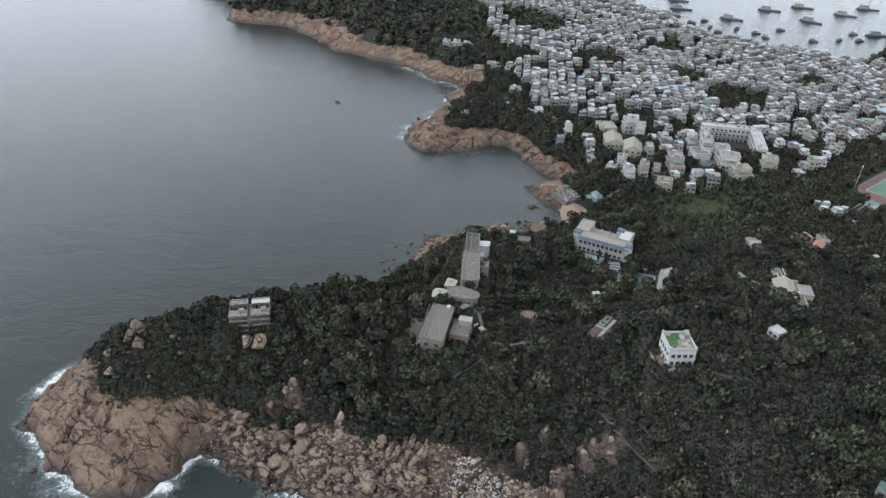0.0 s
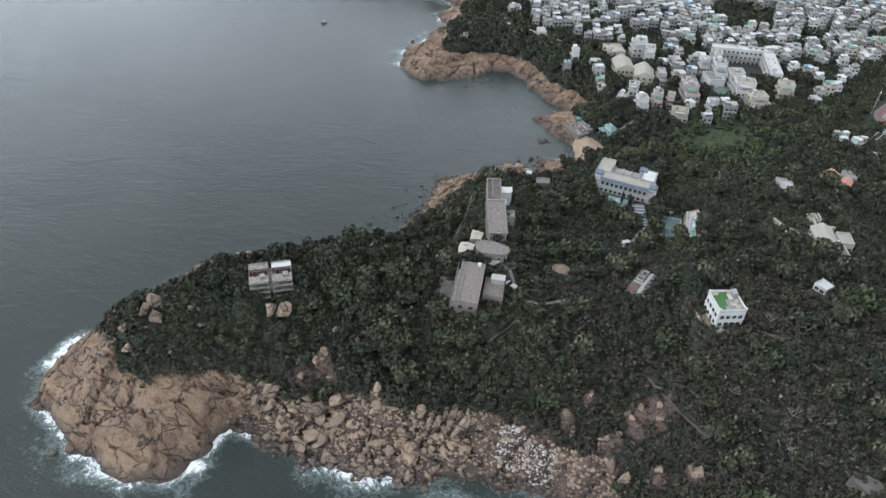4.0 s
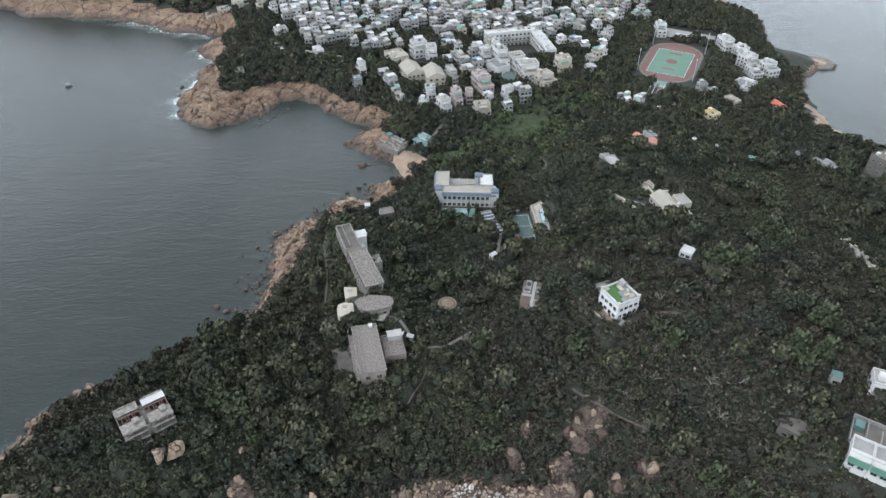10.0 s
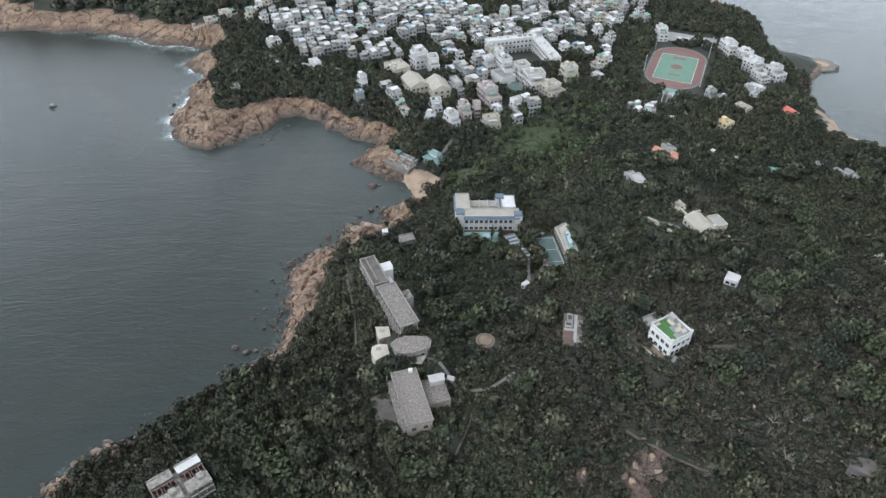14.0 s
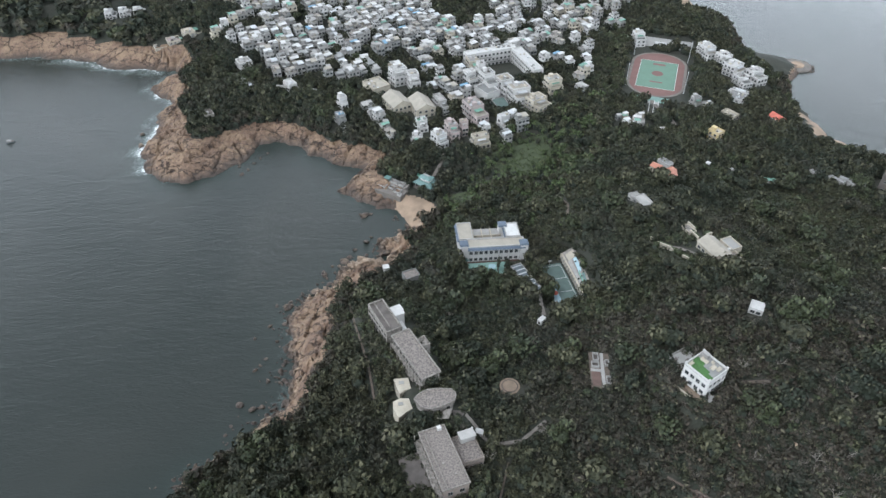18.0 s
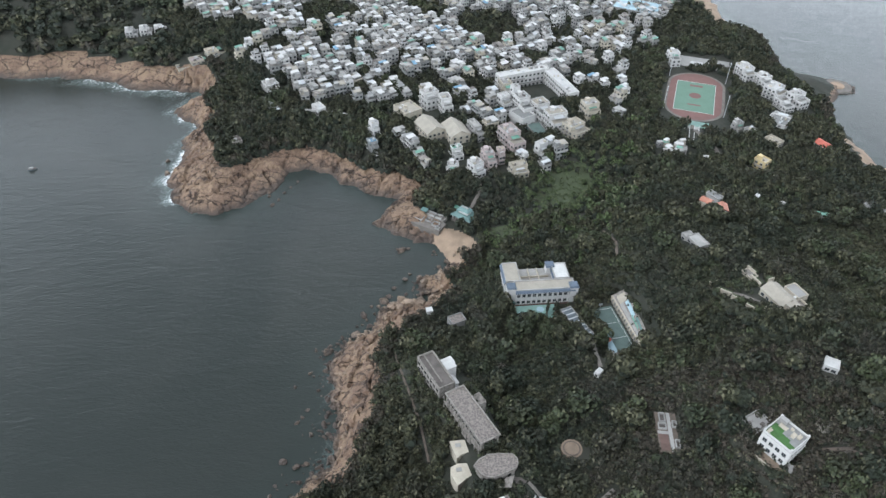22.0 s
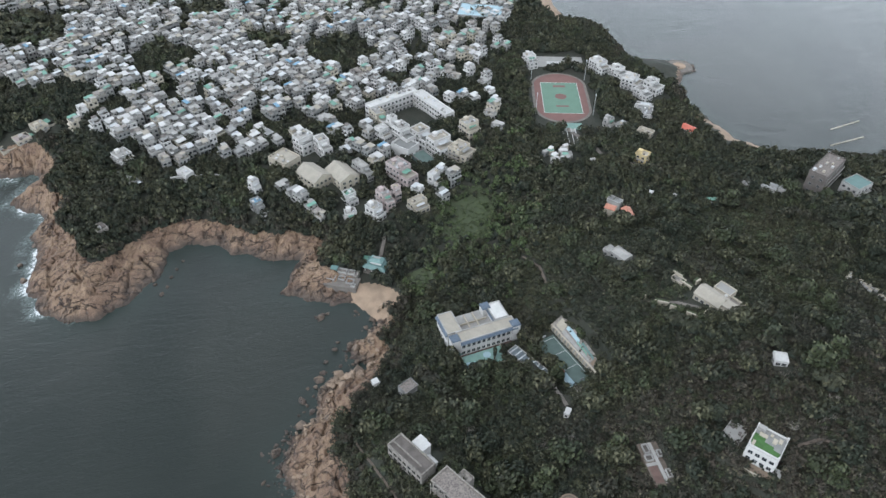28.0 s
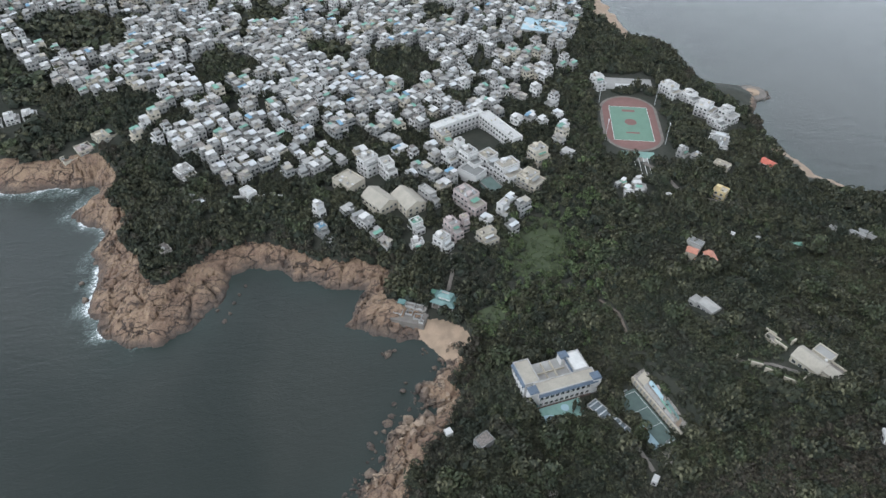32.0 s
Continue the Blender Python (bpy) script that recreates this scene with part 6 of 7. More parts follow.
SHORE = [
    ("white_flats", "white stepped seaside flats", 226, 512, -80, 15, 9, 17, WHITE, ROOFWHITE, 3, 5, 1),
    ("white_flats", "white stepped seaside flats", 234, 498, -80, 13, 9, 16, WHITE, ROOFWHITE, 3, 4, 1),
    ("white_flats", "white flats above the beach", 233, 479, -60, 13, 11, 18, WHITE, ROOFWHITE, 3, 4, 1),
    ("white_flats", "white flats above the beach", 245, 469, -70, 12, 10, 17, WHITE, ROOFWHITE, 3, 4, 1),
    ("white_flats", "white flats above the beach", 232, 463, -75, 12, 8, 16, WHITE, ROOFPALE, 3, 4, 0),
    ("walled_building", "pale building with a dark roof court", 221, 446, 47, 20, 12.5, 13, WHITE, GREYWALL, 2, 4, 0),
    ("white_house", "white stepped house with small terraces", 190, 440, -75, 7, 6, 13.5, PALE, ROOFPALE, 2, 2, 1),
    ("white_house", "white stepped house with small terraces", 195, 432, -75, 7, 6, 12.5, PALE, ROOFPALE, 2, 2, 0),
]
SHORE2 = [
    ("beige_house", "beige house with a wide roof", 204, 419, -61, 10, 6, 13, CREAM, ROOFBEIGE, 1, 3, 0),
    ("white_house", "small white house at the wood's edge", 131, 407, -16, 8, 6, 12, WHITE, ROOFWHITE, 1, 2, 0),
    ("white_house", "low white sheds at the wood's edge", 140, 412, -20, 7, 5, 11, PALE, ROOFPALE, 1, 2, 0),
    ("white_house", "pale house with terraces by the track", 182, 541, -90, 12, 8, 16, WHITE, ROOFWHITE, 3, 3, 1),
    ("cliff_villa", "large cream villa on the rocky point", -163, 565, 30, 14, 10, 19, CREAM, CREAM, 3, 4, 1),
    ("cliff_villa", "cream middle range of the clifftop villa", -175, 559, 25, 13, 9, 15, CREAM, PINK, 2, 4, 0),
    ("cliff_villa", "low cream terrace range of the clifftop villa", -186, 554, 25, 9, 8, 11.5, CREAM, ROOFBEIGE, 1, 3, 0),
    ("stepped_flats", "pale stepped flats above the west wood", -117, 507, -62, 13, 9, 19, WHITE, ROOFPALE, 3, 4, 1),
    ("stepped_flats", "white stepped flats on the wooded slope", -230, 597, 8, 8.5, 9, 23, WHITE, ROOFWHITE, 2, 3, 1),
    ("stepped_flats", "white stepped flats on the wooded slope", -219.5, 598.5, 8, 8.5, 9, 23.5, WHITE, ROOFWHITE, 2, 3, 1),
    ("stepped_flats", "white stepped flats on the wooded slope", -209, 600, 8, 8.5, 9, 23, WHITE, ROOFWHITE, 2, 3, 1),
]
for name, label, x, y, turn, L, D, top, wall, roof, storeys, bays, huts in NEAR + NEAR2 + SCHOOLS + SCHOOLS2 + SHORE + SHORE2:
    block(name, label, x, y, turn, L, D, top, wall, roof, storeys, bays, "school" if "school" in name else "house", hut=huts, tank=huts, parapet=0.9, flat=name != "church_hall", stepped=L < 30)

b = block("market_hall", "large hall with a pale blue sheet roof near the beach", 185, 641, -33, 38, 26, 14, PALE, SKYPAINT, 2, 10, "building", parapet=0.4, tank=1)
pitch = thing("school_court", 55.8, 443.5, 13.2, -77, "small green ball court beside the school", "court")
part("surface", Shell().box(-7, -4.6, -3, 7, 4.6, 0.6), COURT, pitch)
part("fence_wall", Shell().ring(-7.2, -4.8, 7.2, 4.8, 0.2, 0.6, 1.6), PALE, pitch)
deck = thing("roof_deck", 48.5, 455.5, 13.0, -60, "white-walled school roof deck with grey paving", "terrace")
part("deck", Shell().box(-7, -6, -2, 7, 5, 5.5), WHITE, deck)
part("paving", Shell().box(-6.4, -5.4, 5.504, 6.4, 4.4, 5.6), GREYWALL, deck)
part("parapet", Shell().ring(-7, -6, 7, 5, 0.4, 5.61, 6.6), WHITE, deck)


# ---------------- the town ----------------
def house_kind(k):
    """One of several village houses: walls with recessed windows, roof, parapet, stair hut, canopy."""
    r = random.Random(100 + k)
    L, D, n = r.uniform(5.6, 8.4), r.uniform(5.0, 6.6), r.choice((2, 2, 3, 3))
    H = 2.8 * n + 0.3
    wall = (PALE, WHITE, PALE, GREYWALL, CREAM, PALE, WHITE, PALE)[k % 8]
    roof = (ROOFPALE, ROOFPALE, GREYWALL, ROOFWHITE, ROOFPALE, GREYWALL, DARKCONC, ROOFBEIGE, CONCRETE, PALE, ROOFPALE)[k % 11]
    s = Shell().box(-L / 2, -D / 2, -4, L / 2, D / 2, H)
    for side in range(4):
        run, off = (L, D / 2) if side % 2 == 0 else (D, L / 2)
        m = pose(0, 0, 0, 0, 0, 90 * side)
        bays = 3 if run > 7.5 else 2
        for lvl in range(n):
            for j in range(bays):
                u = -run / 2 + run * (j + 0.5) / bays
                w, z = r.choice((0.55, 0.7, 0.9)), 3.0 * lvl + 0.9
                s.box(u - w - 0.1, -off - 0.14, z - 0.1, u + w + 0.1, -off + 0.02, z + 1.5, 0, m)
                q = [(u - w, -off - 0.145, z), (u + w, -off - 0.145, z), (u + w, -off - 0.145, z + 1.35), (u - w, -off - 0.145, z + 1.35)]
                s.face([m @ Vector(p) for p in q], 1)
            if side == 0 and lvl and r.random() < 0.6:
                s.box(-L / 2 + 0.3, -off - 1.2, 3.0 * lvl - 0.15, L / 2 - 0.3, -off - 0.15, 3.0 * lvl + 0.7, 0)
    ob = thing("village_house", 0, 0, 0, 0, "", "house", "village houses")
    part("wall", s, (wall, GLASS), ob)
    rf = part("roof", Shell().box(-L / 2 - 0.15, -D / 2 - 0.15, H + 0.004, L / 2 + 0.15, D / 2 + 0.15, H + 0.2), roof, ob)
    part("parapet", Shell().ring(-L / 2 - 0.15, -D / 2 - 0.15, L / 2 + 0.15, D / 2 + 0.15, 0.2, H + 0.2, H + r.uniform(0.7, 1.1)), wall, rf)
    u = r.choice((-1, 1)) * L * 0.24
    hut = Shell().box(u - 1.3, -0.4, H + 0.2, u + 1.3, D / 2 - 0.3, H + 2.5)
    part("stair_hut", hut, wall, rf)
    part("hut_roof", Shell().box(u - 1.6, -0.7, H + 2.504, u + 1.6, D / 2 - 0.1, H + 2.65), r.choice((ROOFWHITE, ROOFPALE, roof, roof, GREYWALL)), rf)
    pick = r.random()
    cover = (GREENROOF, ROOFWHITE, STEEL, ROOFPALE, ROOFWHITE, GREYWALL, CONCRETE, ROOFPALE, BLUEROOF, ROOFWHITE, STEEL, ROOFBEIGE)[k % 12]
    if pick < 0.8:
        x0, x1 = (-L / 2 + 0.2, u - 1.4) if u > 0 else (u + 1.4, L / 2 - 0.2)
        if x1 - x0 > 1:
            c = Shell().face([(x0, -D / 2, H + 2.3), (x1, -D / 2, H + 2.3), (x1, D / 2 - 0.4, H + 2.7), (x0, D / 2 - 0.4, H + 2.7)])
            c.face([(x0, D / 2 - 0.4, H + 2.62), (x1, D / 2 - 0.4, H + 2.62), (x1, -D / 2, H + 2.22), (x0, -D / 2, H + 2.22)])
            for px in (x0 + 0.1, x1 - 0.2):
                for py in (-D / 2 + 0.2, D / 2 - 0.6):
                    c.box(px, py, H + 0.2, px + 0.1, py + 0.1, H + 2.3)
            part("roof_canopy", c, cover, rf)
    if r.random() < 0.7:
        part("water_tank", Shell().tube(-u, -D * 0.28, H + 0.204, H + 1.3, 0.5, 0.46, 8), STEEL, rf)
    what = {PALE: "pale grey", WHITE: "white", GREYWALL: "grey", CREAM: "cream", PINK: "pinkish"}[wall]
    ob["label"] = f"{what} {'two' if n == 2 else 'three'}-storey village house with a cluttered flat roof"
    return ob, L, D, n


def town():
    kinds = [house_kind(k) for k in range(20)]
    # lots on a turned grid
    c, s = math.cos(radians(-68)), math.sin(radians(-68))
    u, v = np.meshgrid(np.arange(-1050, 350, 8.8), np.arange(-300, 900, 7.8))
    i, j = np.round(u / 8.8).astype(np.int64), np.round(v / 7.8).astype(np.int64)
    u = u + (hashed(i, j, 201) - 0.5) * 1.6 + 4.0 * (j % 2) + 6 * (value_noise(u, v, 70, 203) - 0.5)
    v = v + (hashed(i, j, 202) - 0.5) * 1.4
    x, y = (u * c - v * s).ravel(), (u * s + v * c).ravel()
    near_village = in_polygon(x, y, VILLAGE) & ~within(x, y, [(a, b_, p + 4.5, q + 4.5, t) for a, b_, p, q, t in CLEAR3]) & (hashed(np.round(x), np.round(y), 209) > 0.4)
    ok = (in_polygon(x, y, TOWN) & ~groves(x, y) | near_village) & ~within(x, y, CLEAR3 + CLEAR4 + CLEAR2) & (shore(x, y) > 9)
    ok &= hashed(np.round(x), np.round(y), 204) > 0.27 + 0.3 * ((x > 100) & (y < 640))
    x, y = x[ok], y[ok]
    z = np.minimum.reduce([height(x + a, y + b_, False) for a in (-3, 3) for b_ in (-3, 3)])
    order = np.argsort((x - 0) ** 2 * 0.6 + (y - 440) ** 2)
    far = order[298:]
    for n_, q in enumerate(order[:298]):
        ob, L, D, n = kinds[int(hashed(int(x[q] * 3), int(y[q] * 3), 205) * 19.99)]
        turn = -68 + (hashed(int(x[q]), int(y[q]), 206) - 0.5) * 14 + 90 * (hashed(int(x[q]), int(y[q]), 207) > 0.6)
        copy_thing(ob, pose(x[q], y[q], z[q], 0, 0, turn))
    # the farther houses, joined: same shells, one mesh for each colour of wall and roof
    bags = {}
    for q in far:
        k = int(hashed(int(x[q] * 3), int(y[q] * 3), 205) * 19.99)
        ob = kinds[k][0]
        turn = radians(-68 + (hashed(int(x[q]), int(y[q]), 206) - 0.5) * 14 + 90 * (hashed(int(x[q]), int(y[q]), 207) > 0.6))
        bags.setdefault(k, []).append((x[q], y[q], z[q], turn))
    far_ob = tagged(new("far_town"), "crowded pale village houses running back to the harbour", "houses", kind="stuff")
    for k, spots in bags.items():
        spots = np.array(spots)
        cc, ss = np.cos(spots[:, 3])[:, None], np.sin(spots[:, 3])[:, None]
        for piece in kinds[k][0].children_recursive:
            src = piece.data
            vv = np.empty(len(src.vertices) * 3, np.float32)
            src.vertices.foreach_get("co", vv)
            vv = vv.reshape(-1, 3)
            ff = [tuple(p.vertices) for p in src.polygons if len(p.vertices) == 4]
            mi = [p.material_index for p in src.polygons if len(p.vertices) == 4]
            if not ff:
                continue
            ff = np.array(ff)
            pts = np.stack([vv[:, 0] * cc - vv[:, 1] * ss + spots[:, :1], vv[:, 0] * ss + vv[:, 1] * cc + spots[:, 1:2], vv[:, 2] + spots[:, 2:3]], -1).reshape(-1, 3)
            fs = (ff[None] + (np.arange(len(spots)) * len(vv))[:, None, None]).reshape(-1, 4)
            me = big_mesh("far_" + piece.name.split(".")[0], pts, fs, src.materials[0])
            for mt in src.materials[1:]:
                me.materials.append(mt)
            if len(src.materials) > 1:
                me.polygons.foreach_set("material_index", np.tile(np.array(mi, np.int32), len(spots)))
            o = new("far_" + piece.name.split(".")[0], me)
            o.parent = far_ob
            o["kind"] = "stuff"
    for ob, *_ in kinds:
        for o in (*ob.children_recursive, ob):
            bpy.data.objects.remove(o)


town()


# ---------------- boulders and rocks ----------------
def rock_mesh(k, flat=1.0, square=0.5):
    """A weathered granite block: a rounded, chipped box."""
    r = random.Random(500 + k)
    bm = bmesh.new()
    bmesh.ops.create_icosphere(bm, subdivisions=3, radius=1)
    off = Vector((r.uniform(0, 50), r.uniform(0, 50), r.uniform(0, 50)))
    cuts = [(Vector((r.gauss(0, 1), r.gauss(0, 1), r.gauss(0, 0.8))).normalized(), r.uniform(0.46, 0.78)) for _ in range(15)]
    for v in bm.verts:
        n = v.co.normalized()
        p = 2 + 3 * square
        boxy = (abs(n.x) ** p + abs(n.y) ** p + abs(n.z) ** p) ** (-1 / p)
        q = n * (0.45 + 0.55 * boxy) * (1 + 0.16 * noise.noise(n * 1.3 + off) + 0.05 * noise.noise(n * 4 + off))
        for d, lim in cuts:
            over = q.dot(d) - lim
            if over > 0:
                q -= d * over
        v.co = q
        v.co.z *= flat
    me = bpy.data.meshes.new("boulder")
    bm.to_mesh(me)
    bm.free()
    me.materials.append(BOULDER)
    for p in me.polygons:
        p.use_smooth = True
    me.set_sharp_from_angle(angle=radians(24))
    return me


ROCKS = [rock_mesh(k, 0.8, 0.3 + 0.07 * k) for k in range(9)]


def boulder(x, y, size, k=0, tilt=(0, 0, 0), stretch=(1, 1, 1), label="rounded tan granite boulder on the shore", group="shore boulders", lift=0.25, base=None):
    z = max(ground_at(x, y), -0.3) if base is None else base
    ob = new("boulder", ROCKS[k % len(ROCKS)])
    ob.matrix_world = pose(x, y, z + size * stretch[2] * lift, *tilt) @ Matrix.Diagonal((size * stretch[0], size * stretch[1], size * stretch[2], 1))
    return tagged(ob, label, "boulder", group)


# the big ones that stand out of the scrub
boulder(-70.2, 120.0, 4.3, 1, (0, 20, 30), (1.0, 0.95, 1.45), "huge split tan boulder standing in the scrub", "hill boulders", 0.75)
boulder(-74.8, 117.6, 3.4, 4, (0, 10, 35), (0.8, 0.95, 2.1), "huge split tan boulder standing in the scrub", "hill boulders", 0.7)
boulder(-106.4, 91.4, 4.1, 2, (0, 6, 20), (0.9, 0.9, 1.15), "tall pale boulder rising from the scrub", "hill boulders", 0.6)
boulder(-106.0, 92.8, 3.3, 6, (8, -6, 50), (0.95, 0.9, 1.3), "upper half of a tall split boulder", "hill boulders", 2.3)
boulder(-112.0, 91.5, 2.7, 5, (0, 18, 10), (0.75, 0.8, 1.5), "tall pale boulder rising from the scrub", "hill boulders", 0.9)
for x, y, s, k in ((-110, 79.2, 2.5, 3), (-117.4, 84.8, 2.1, 6), (-119, 75, 2.6, 2), (-115.5, 72.5, 2.3, 4), (-50, 125, 1.6, 0), (-97, 86, 1.2, 7), (-88, 84, 1.2, 8), (-101, 103, 1.8, 1), (-95, 100, 1.4, 4), (-58, 112, 1.5, 5),
                   (66, 152, 1.1, 2), (56, 158, 1.2, 6), (30, 140, 1.3, 3), (-8, 132, 1.0, 1), (-12, 126, 1.1, 5), (-134, 120, 1.8, 2), (-128, 150, 2.2, 3), (-121, 160, 1.8, 0)):
    boulder(x, y, s, k, (8, 12, 37 * k), (1, 1, 1), "pale granite boulder among dark scrub", "hill boulders", 0.9)
# standing slabs on the south face
for x, y, s, k, h in ((4.6, 114, 2.0, 3, 3.2), (8, 113.4, 1.7, 5, 3.0), (-0.2, 112.2, 1.8, 7, 2.6), (10.5, 115, 1.3, 2, 3.0), (-3, 109.6, 1.8, 1, 2.4), (3.3, 108.4, 2.0, 8, 1.9), (6.4, 117, 1.2, 4, 2.8), (1.5, 115.5, 1.3, 6, 2.6),
                      (-60, 92, 2.2, 7, 2.2), (-63, 95, 2.4, 4, 2.4), (-66.5, 91, 2.0, 8, 2.2),
                      (62, 120, 2.2, 7, 2.0), (68, 118, 2.2, 2, 1.8), (46, 128, 1.5, 6, 1.6)):
    boulder(x, y, s, k, (-44 + 3 * (k % 4), 12 + 5 * (k % 3), 3 * (k % 5)), (0.85, 0.6, h * 1.15), "tall upright granite slab on the cliff foot", "cliff slabs", 0.75)
# the tumbled shore
rr = random.Random(11)
count = 0
while count < 120:
    x, y = rr.uniform(-72, 66), rr.uniform(80, 122)
    d = float(shore(np.array([x]), np.array([y]))[0])
    lim = float(rock_reach(np.array([x]), np.array([y]))[0])
    if not -2.5 < d < lim:
        continue
    big = rr.random() ** 2.2
    size = (1.15 + 1.9 * big) * (1.0 if x < 10 else 0.55)
    boulder(x, y, size, rr.randrange(9), (rr.uniform(-25, 25), rr.uniform(-25, 25), rr.uniform(0, 360)), (1, rr.uniform(0.7, 1.1), rr.uniform(0.65, 1.0)), lift=0.45)
    count += 1
for x, y, s, k in ((-61, 97, 2.6, 2), (-43.4, 99.2, 3.4, 1), (-46.2, 98, 3.2, 4), (-37.9, 104.5, 3.2, 5), (-40.6, 90.9, 2.7, 0), (-37, 92.3, 2.5, 3), (-48, 84, 2.2, 6), (-43, 86, 2.4, 7), (-5.4, 102, 3.2, 8), (-34.2, 100, 3.2, 2), (-12, 98, 2.2, 3)):
    boulder(x, y, s * 1.3, k, (12, -8, 51 * k), (1, 0.9, 0.9), "large blocky tan boulder in the tumbled shore", lift=0.55)
# rocks off the shores and round the cove
for x, y, s, k in ((-123, 46, 2.4, 1), (-38, 80, 1.6, 5), (-36.5, 346.5, 3.4, 2), (-33, 347.5, 1.7, 4), (-39, 347, 1.3, 6), (-176, 431, 2.8, 3), (-178, 445, 2.2, 5), (-172, 460, 2.2, 7), (-112, 402, 1.8, 1), (-106, 398, 1.5, 3),
                   (-103, 405, 1.6, 5), (-100, 410, 1.3, 6), (-96, 416, 1.3, 8), (-109, 393, 1.7, 0), (-86, 239, 1.7, 2), (-82, 245, 1.4, 4), (-80, 232, 1.5, 6), (-78, 255, 1.6, 1), (-88, 258, 1.3, 3), (-150, 134, 2.0, 2), (-154, 120, 1.8, 4)):
    boulder(x, y, s, k, (10, 5, 41 * k), (1, 0.9, 0.8), "sea-worn granite rock standing in the water", "sea rocks", 0.15, -0.2)
for n_ in range(26):
    while True:
        x, y = rr.uniform(-160, -118), rr.uniform(112, 178)
        d = float(shore(np.array([x]), np.array([y]))[0])
        if -3 < d < 7:
            break
    boulder(x, y, 1.2 + 2.2 * rr.random() ** 2, rr.randrange(9), (rr.uniform(-20, 20), rr.uniform(-20, 20), rr.uniform(0, 360)), (1, rr.uniform(0.7, 1.1), rr.uniform(0.6, 0.95)), "broken granite boulder along the north shore", "north shore boulders", 0.5)
for x, y, s, k in ((-27, 317.5, 3.6, 1), (-26, 312, 3.2, 4), (-29, 321, 2.8, 2), (-18, 323, 2.6, 5), (-20, 316, 2.4, 7), (-38.7, 305.4, 4.0, 3), (-43, 299, 3.6, 6), (-36, 298, 3.2, 8), (-47.5, 300, 2.6, 0), (-40, 293.6, 3.0, 2), (-33, 303, 2.8, 5),
                   (-24, 303, 2.6, 1), (-42, 317, 1.8, 4), (-45, 311, 1.6, 7), (-15, 329, 1.6, 3), (-50, 304, 1.5, 6), (-36, 312, 1.3, 0)):
    boulder(x, y, s, k, (10, -6, 47 * k), (1, 0.85, 0.85), "big pink-tan granite block piled beside the cove", "cove boulders", 0.35)
for n_ in range(45):
    while True:
        x, y = rr.uniform(-80, -5), rr.uniform(275, 345)
        d = float(shore(np.array([x]), np.array([y]))[0])
        if -9 < d < 8:
            break
    boulder(x, y, 1.2 + 2.6 * rr.random() ** 2, rr.randrange(9), (rr.uniform(-20, 20), rr.uniform(-20, 20), rr.uniform(0, 360)), (1, rr.uniform(0.7, 1.1), rr.uniform(0.6, 0.95)), "pinkish boulder heaped along the cove", "cove boulders", 0.25)


# ---------------- clearings, paths, small things ----------------
def strip(pts, w, up=0.12):
    """A paved strip draped on the ground along a broken line."""
    s, line = Shell(), []
    for (ax, ay), (bx, by) in zip(pts, pts[1:]):
        n_ = max(2, int(math.hypot(bx - ax, by - ay) / 2))
        line += [(ax + (bx - ax) * k / n_, ay + (by - ay) * k / n_) for k in range(n_)]
    line.append(pts[-1])
    prev = None
    for k, (x, y) in enumerate(line):
        a, b_ = line[max(k - 1, 0)], line[min(k + 1, len(line) - 1)]
        dx, dy = b_[0] - a[0], b_[1] - a[1]
        l_ = math.hypot(dx, dy) or 1
        nx, ny = -dy / l_ * w, dx / l_ * w
        z = ground_at(x, y) + up + 0.4
        cur = [(x + nx, y + ny, z), (x - nx, y - ny, z), (x - nx, y - ny, z - 1.2), (x + nx, y + ny, z - 1.2)]
        if prev:
            for i in range(4):
                j = (i + 1) % 4
                s.face([prev[i], cur[i], cur[j], prev[j]][::-1])
        prev = cur
    return s


for pts, w in PATHS:
    if w < 0.65:
        solid("footpath", strip(pts, w), TRODDEN, "narrow trodden footpath through the scrub", "path", "hill paths", "structure")
    else:
        solid("footpath", strip(pts, w), PATHMAT, "pale concrete footpath winding through the scrub", "path", "hill paths", "structure")

solid("retaining_wall", strip([(-93, 475), (-79, 474), (-65, 470)], 0.6, 3.4), PALE, "long pale retaining wall along the village road", "wall")

disc = thing("round_clearing", 17.8, 198.6, 27.0, 0, "round sandy clearing with a paved ring", "clearing")
zc = ground_at(17.8, 198.6)
disc.location.z = zc
part("paving", Shell().tube(0, 0, -2.5, 0.9, 3.9, n=28), EARTH, disc)
part("kerb", Shell().tube(0, 0, 0.904, 0.98, 3.2, n=24), TRODDEN, disc)
part("inner_paving", Shell().tube(0, 0, 0.984, 1.03, 2.7, n=24), EARTH, disc)
slab = thing("ruined_terrace", 52, 198, ground_at(52, 198), 79, "overgrown ruined terrace with rusty red floors and pale paths", "terrace")
part("paving", Shell().box(-8.6, -3.8, -3.5, 8.6, 3.8, 0.9), TRODDEN, slab)
part("red_floor", Shell().box(-7.8, 0.2, 0.904, -1.2, 3.2, 0.98), RUST, slab, "rusty red floor")
part("path", Shell().box(-8.4, -1.6, 0.904, 8.4, -0.3, 1.02), PALE, slab, "pale concrete path")
part("path", Shell().box(-1.0, -0.296, 0.904, 0.3, 3.6, 1.02), PALE, slab, "pale concrete path")
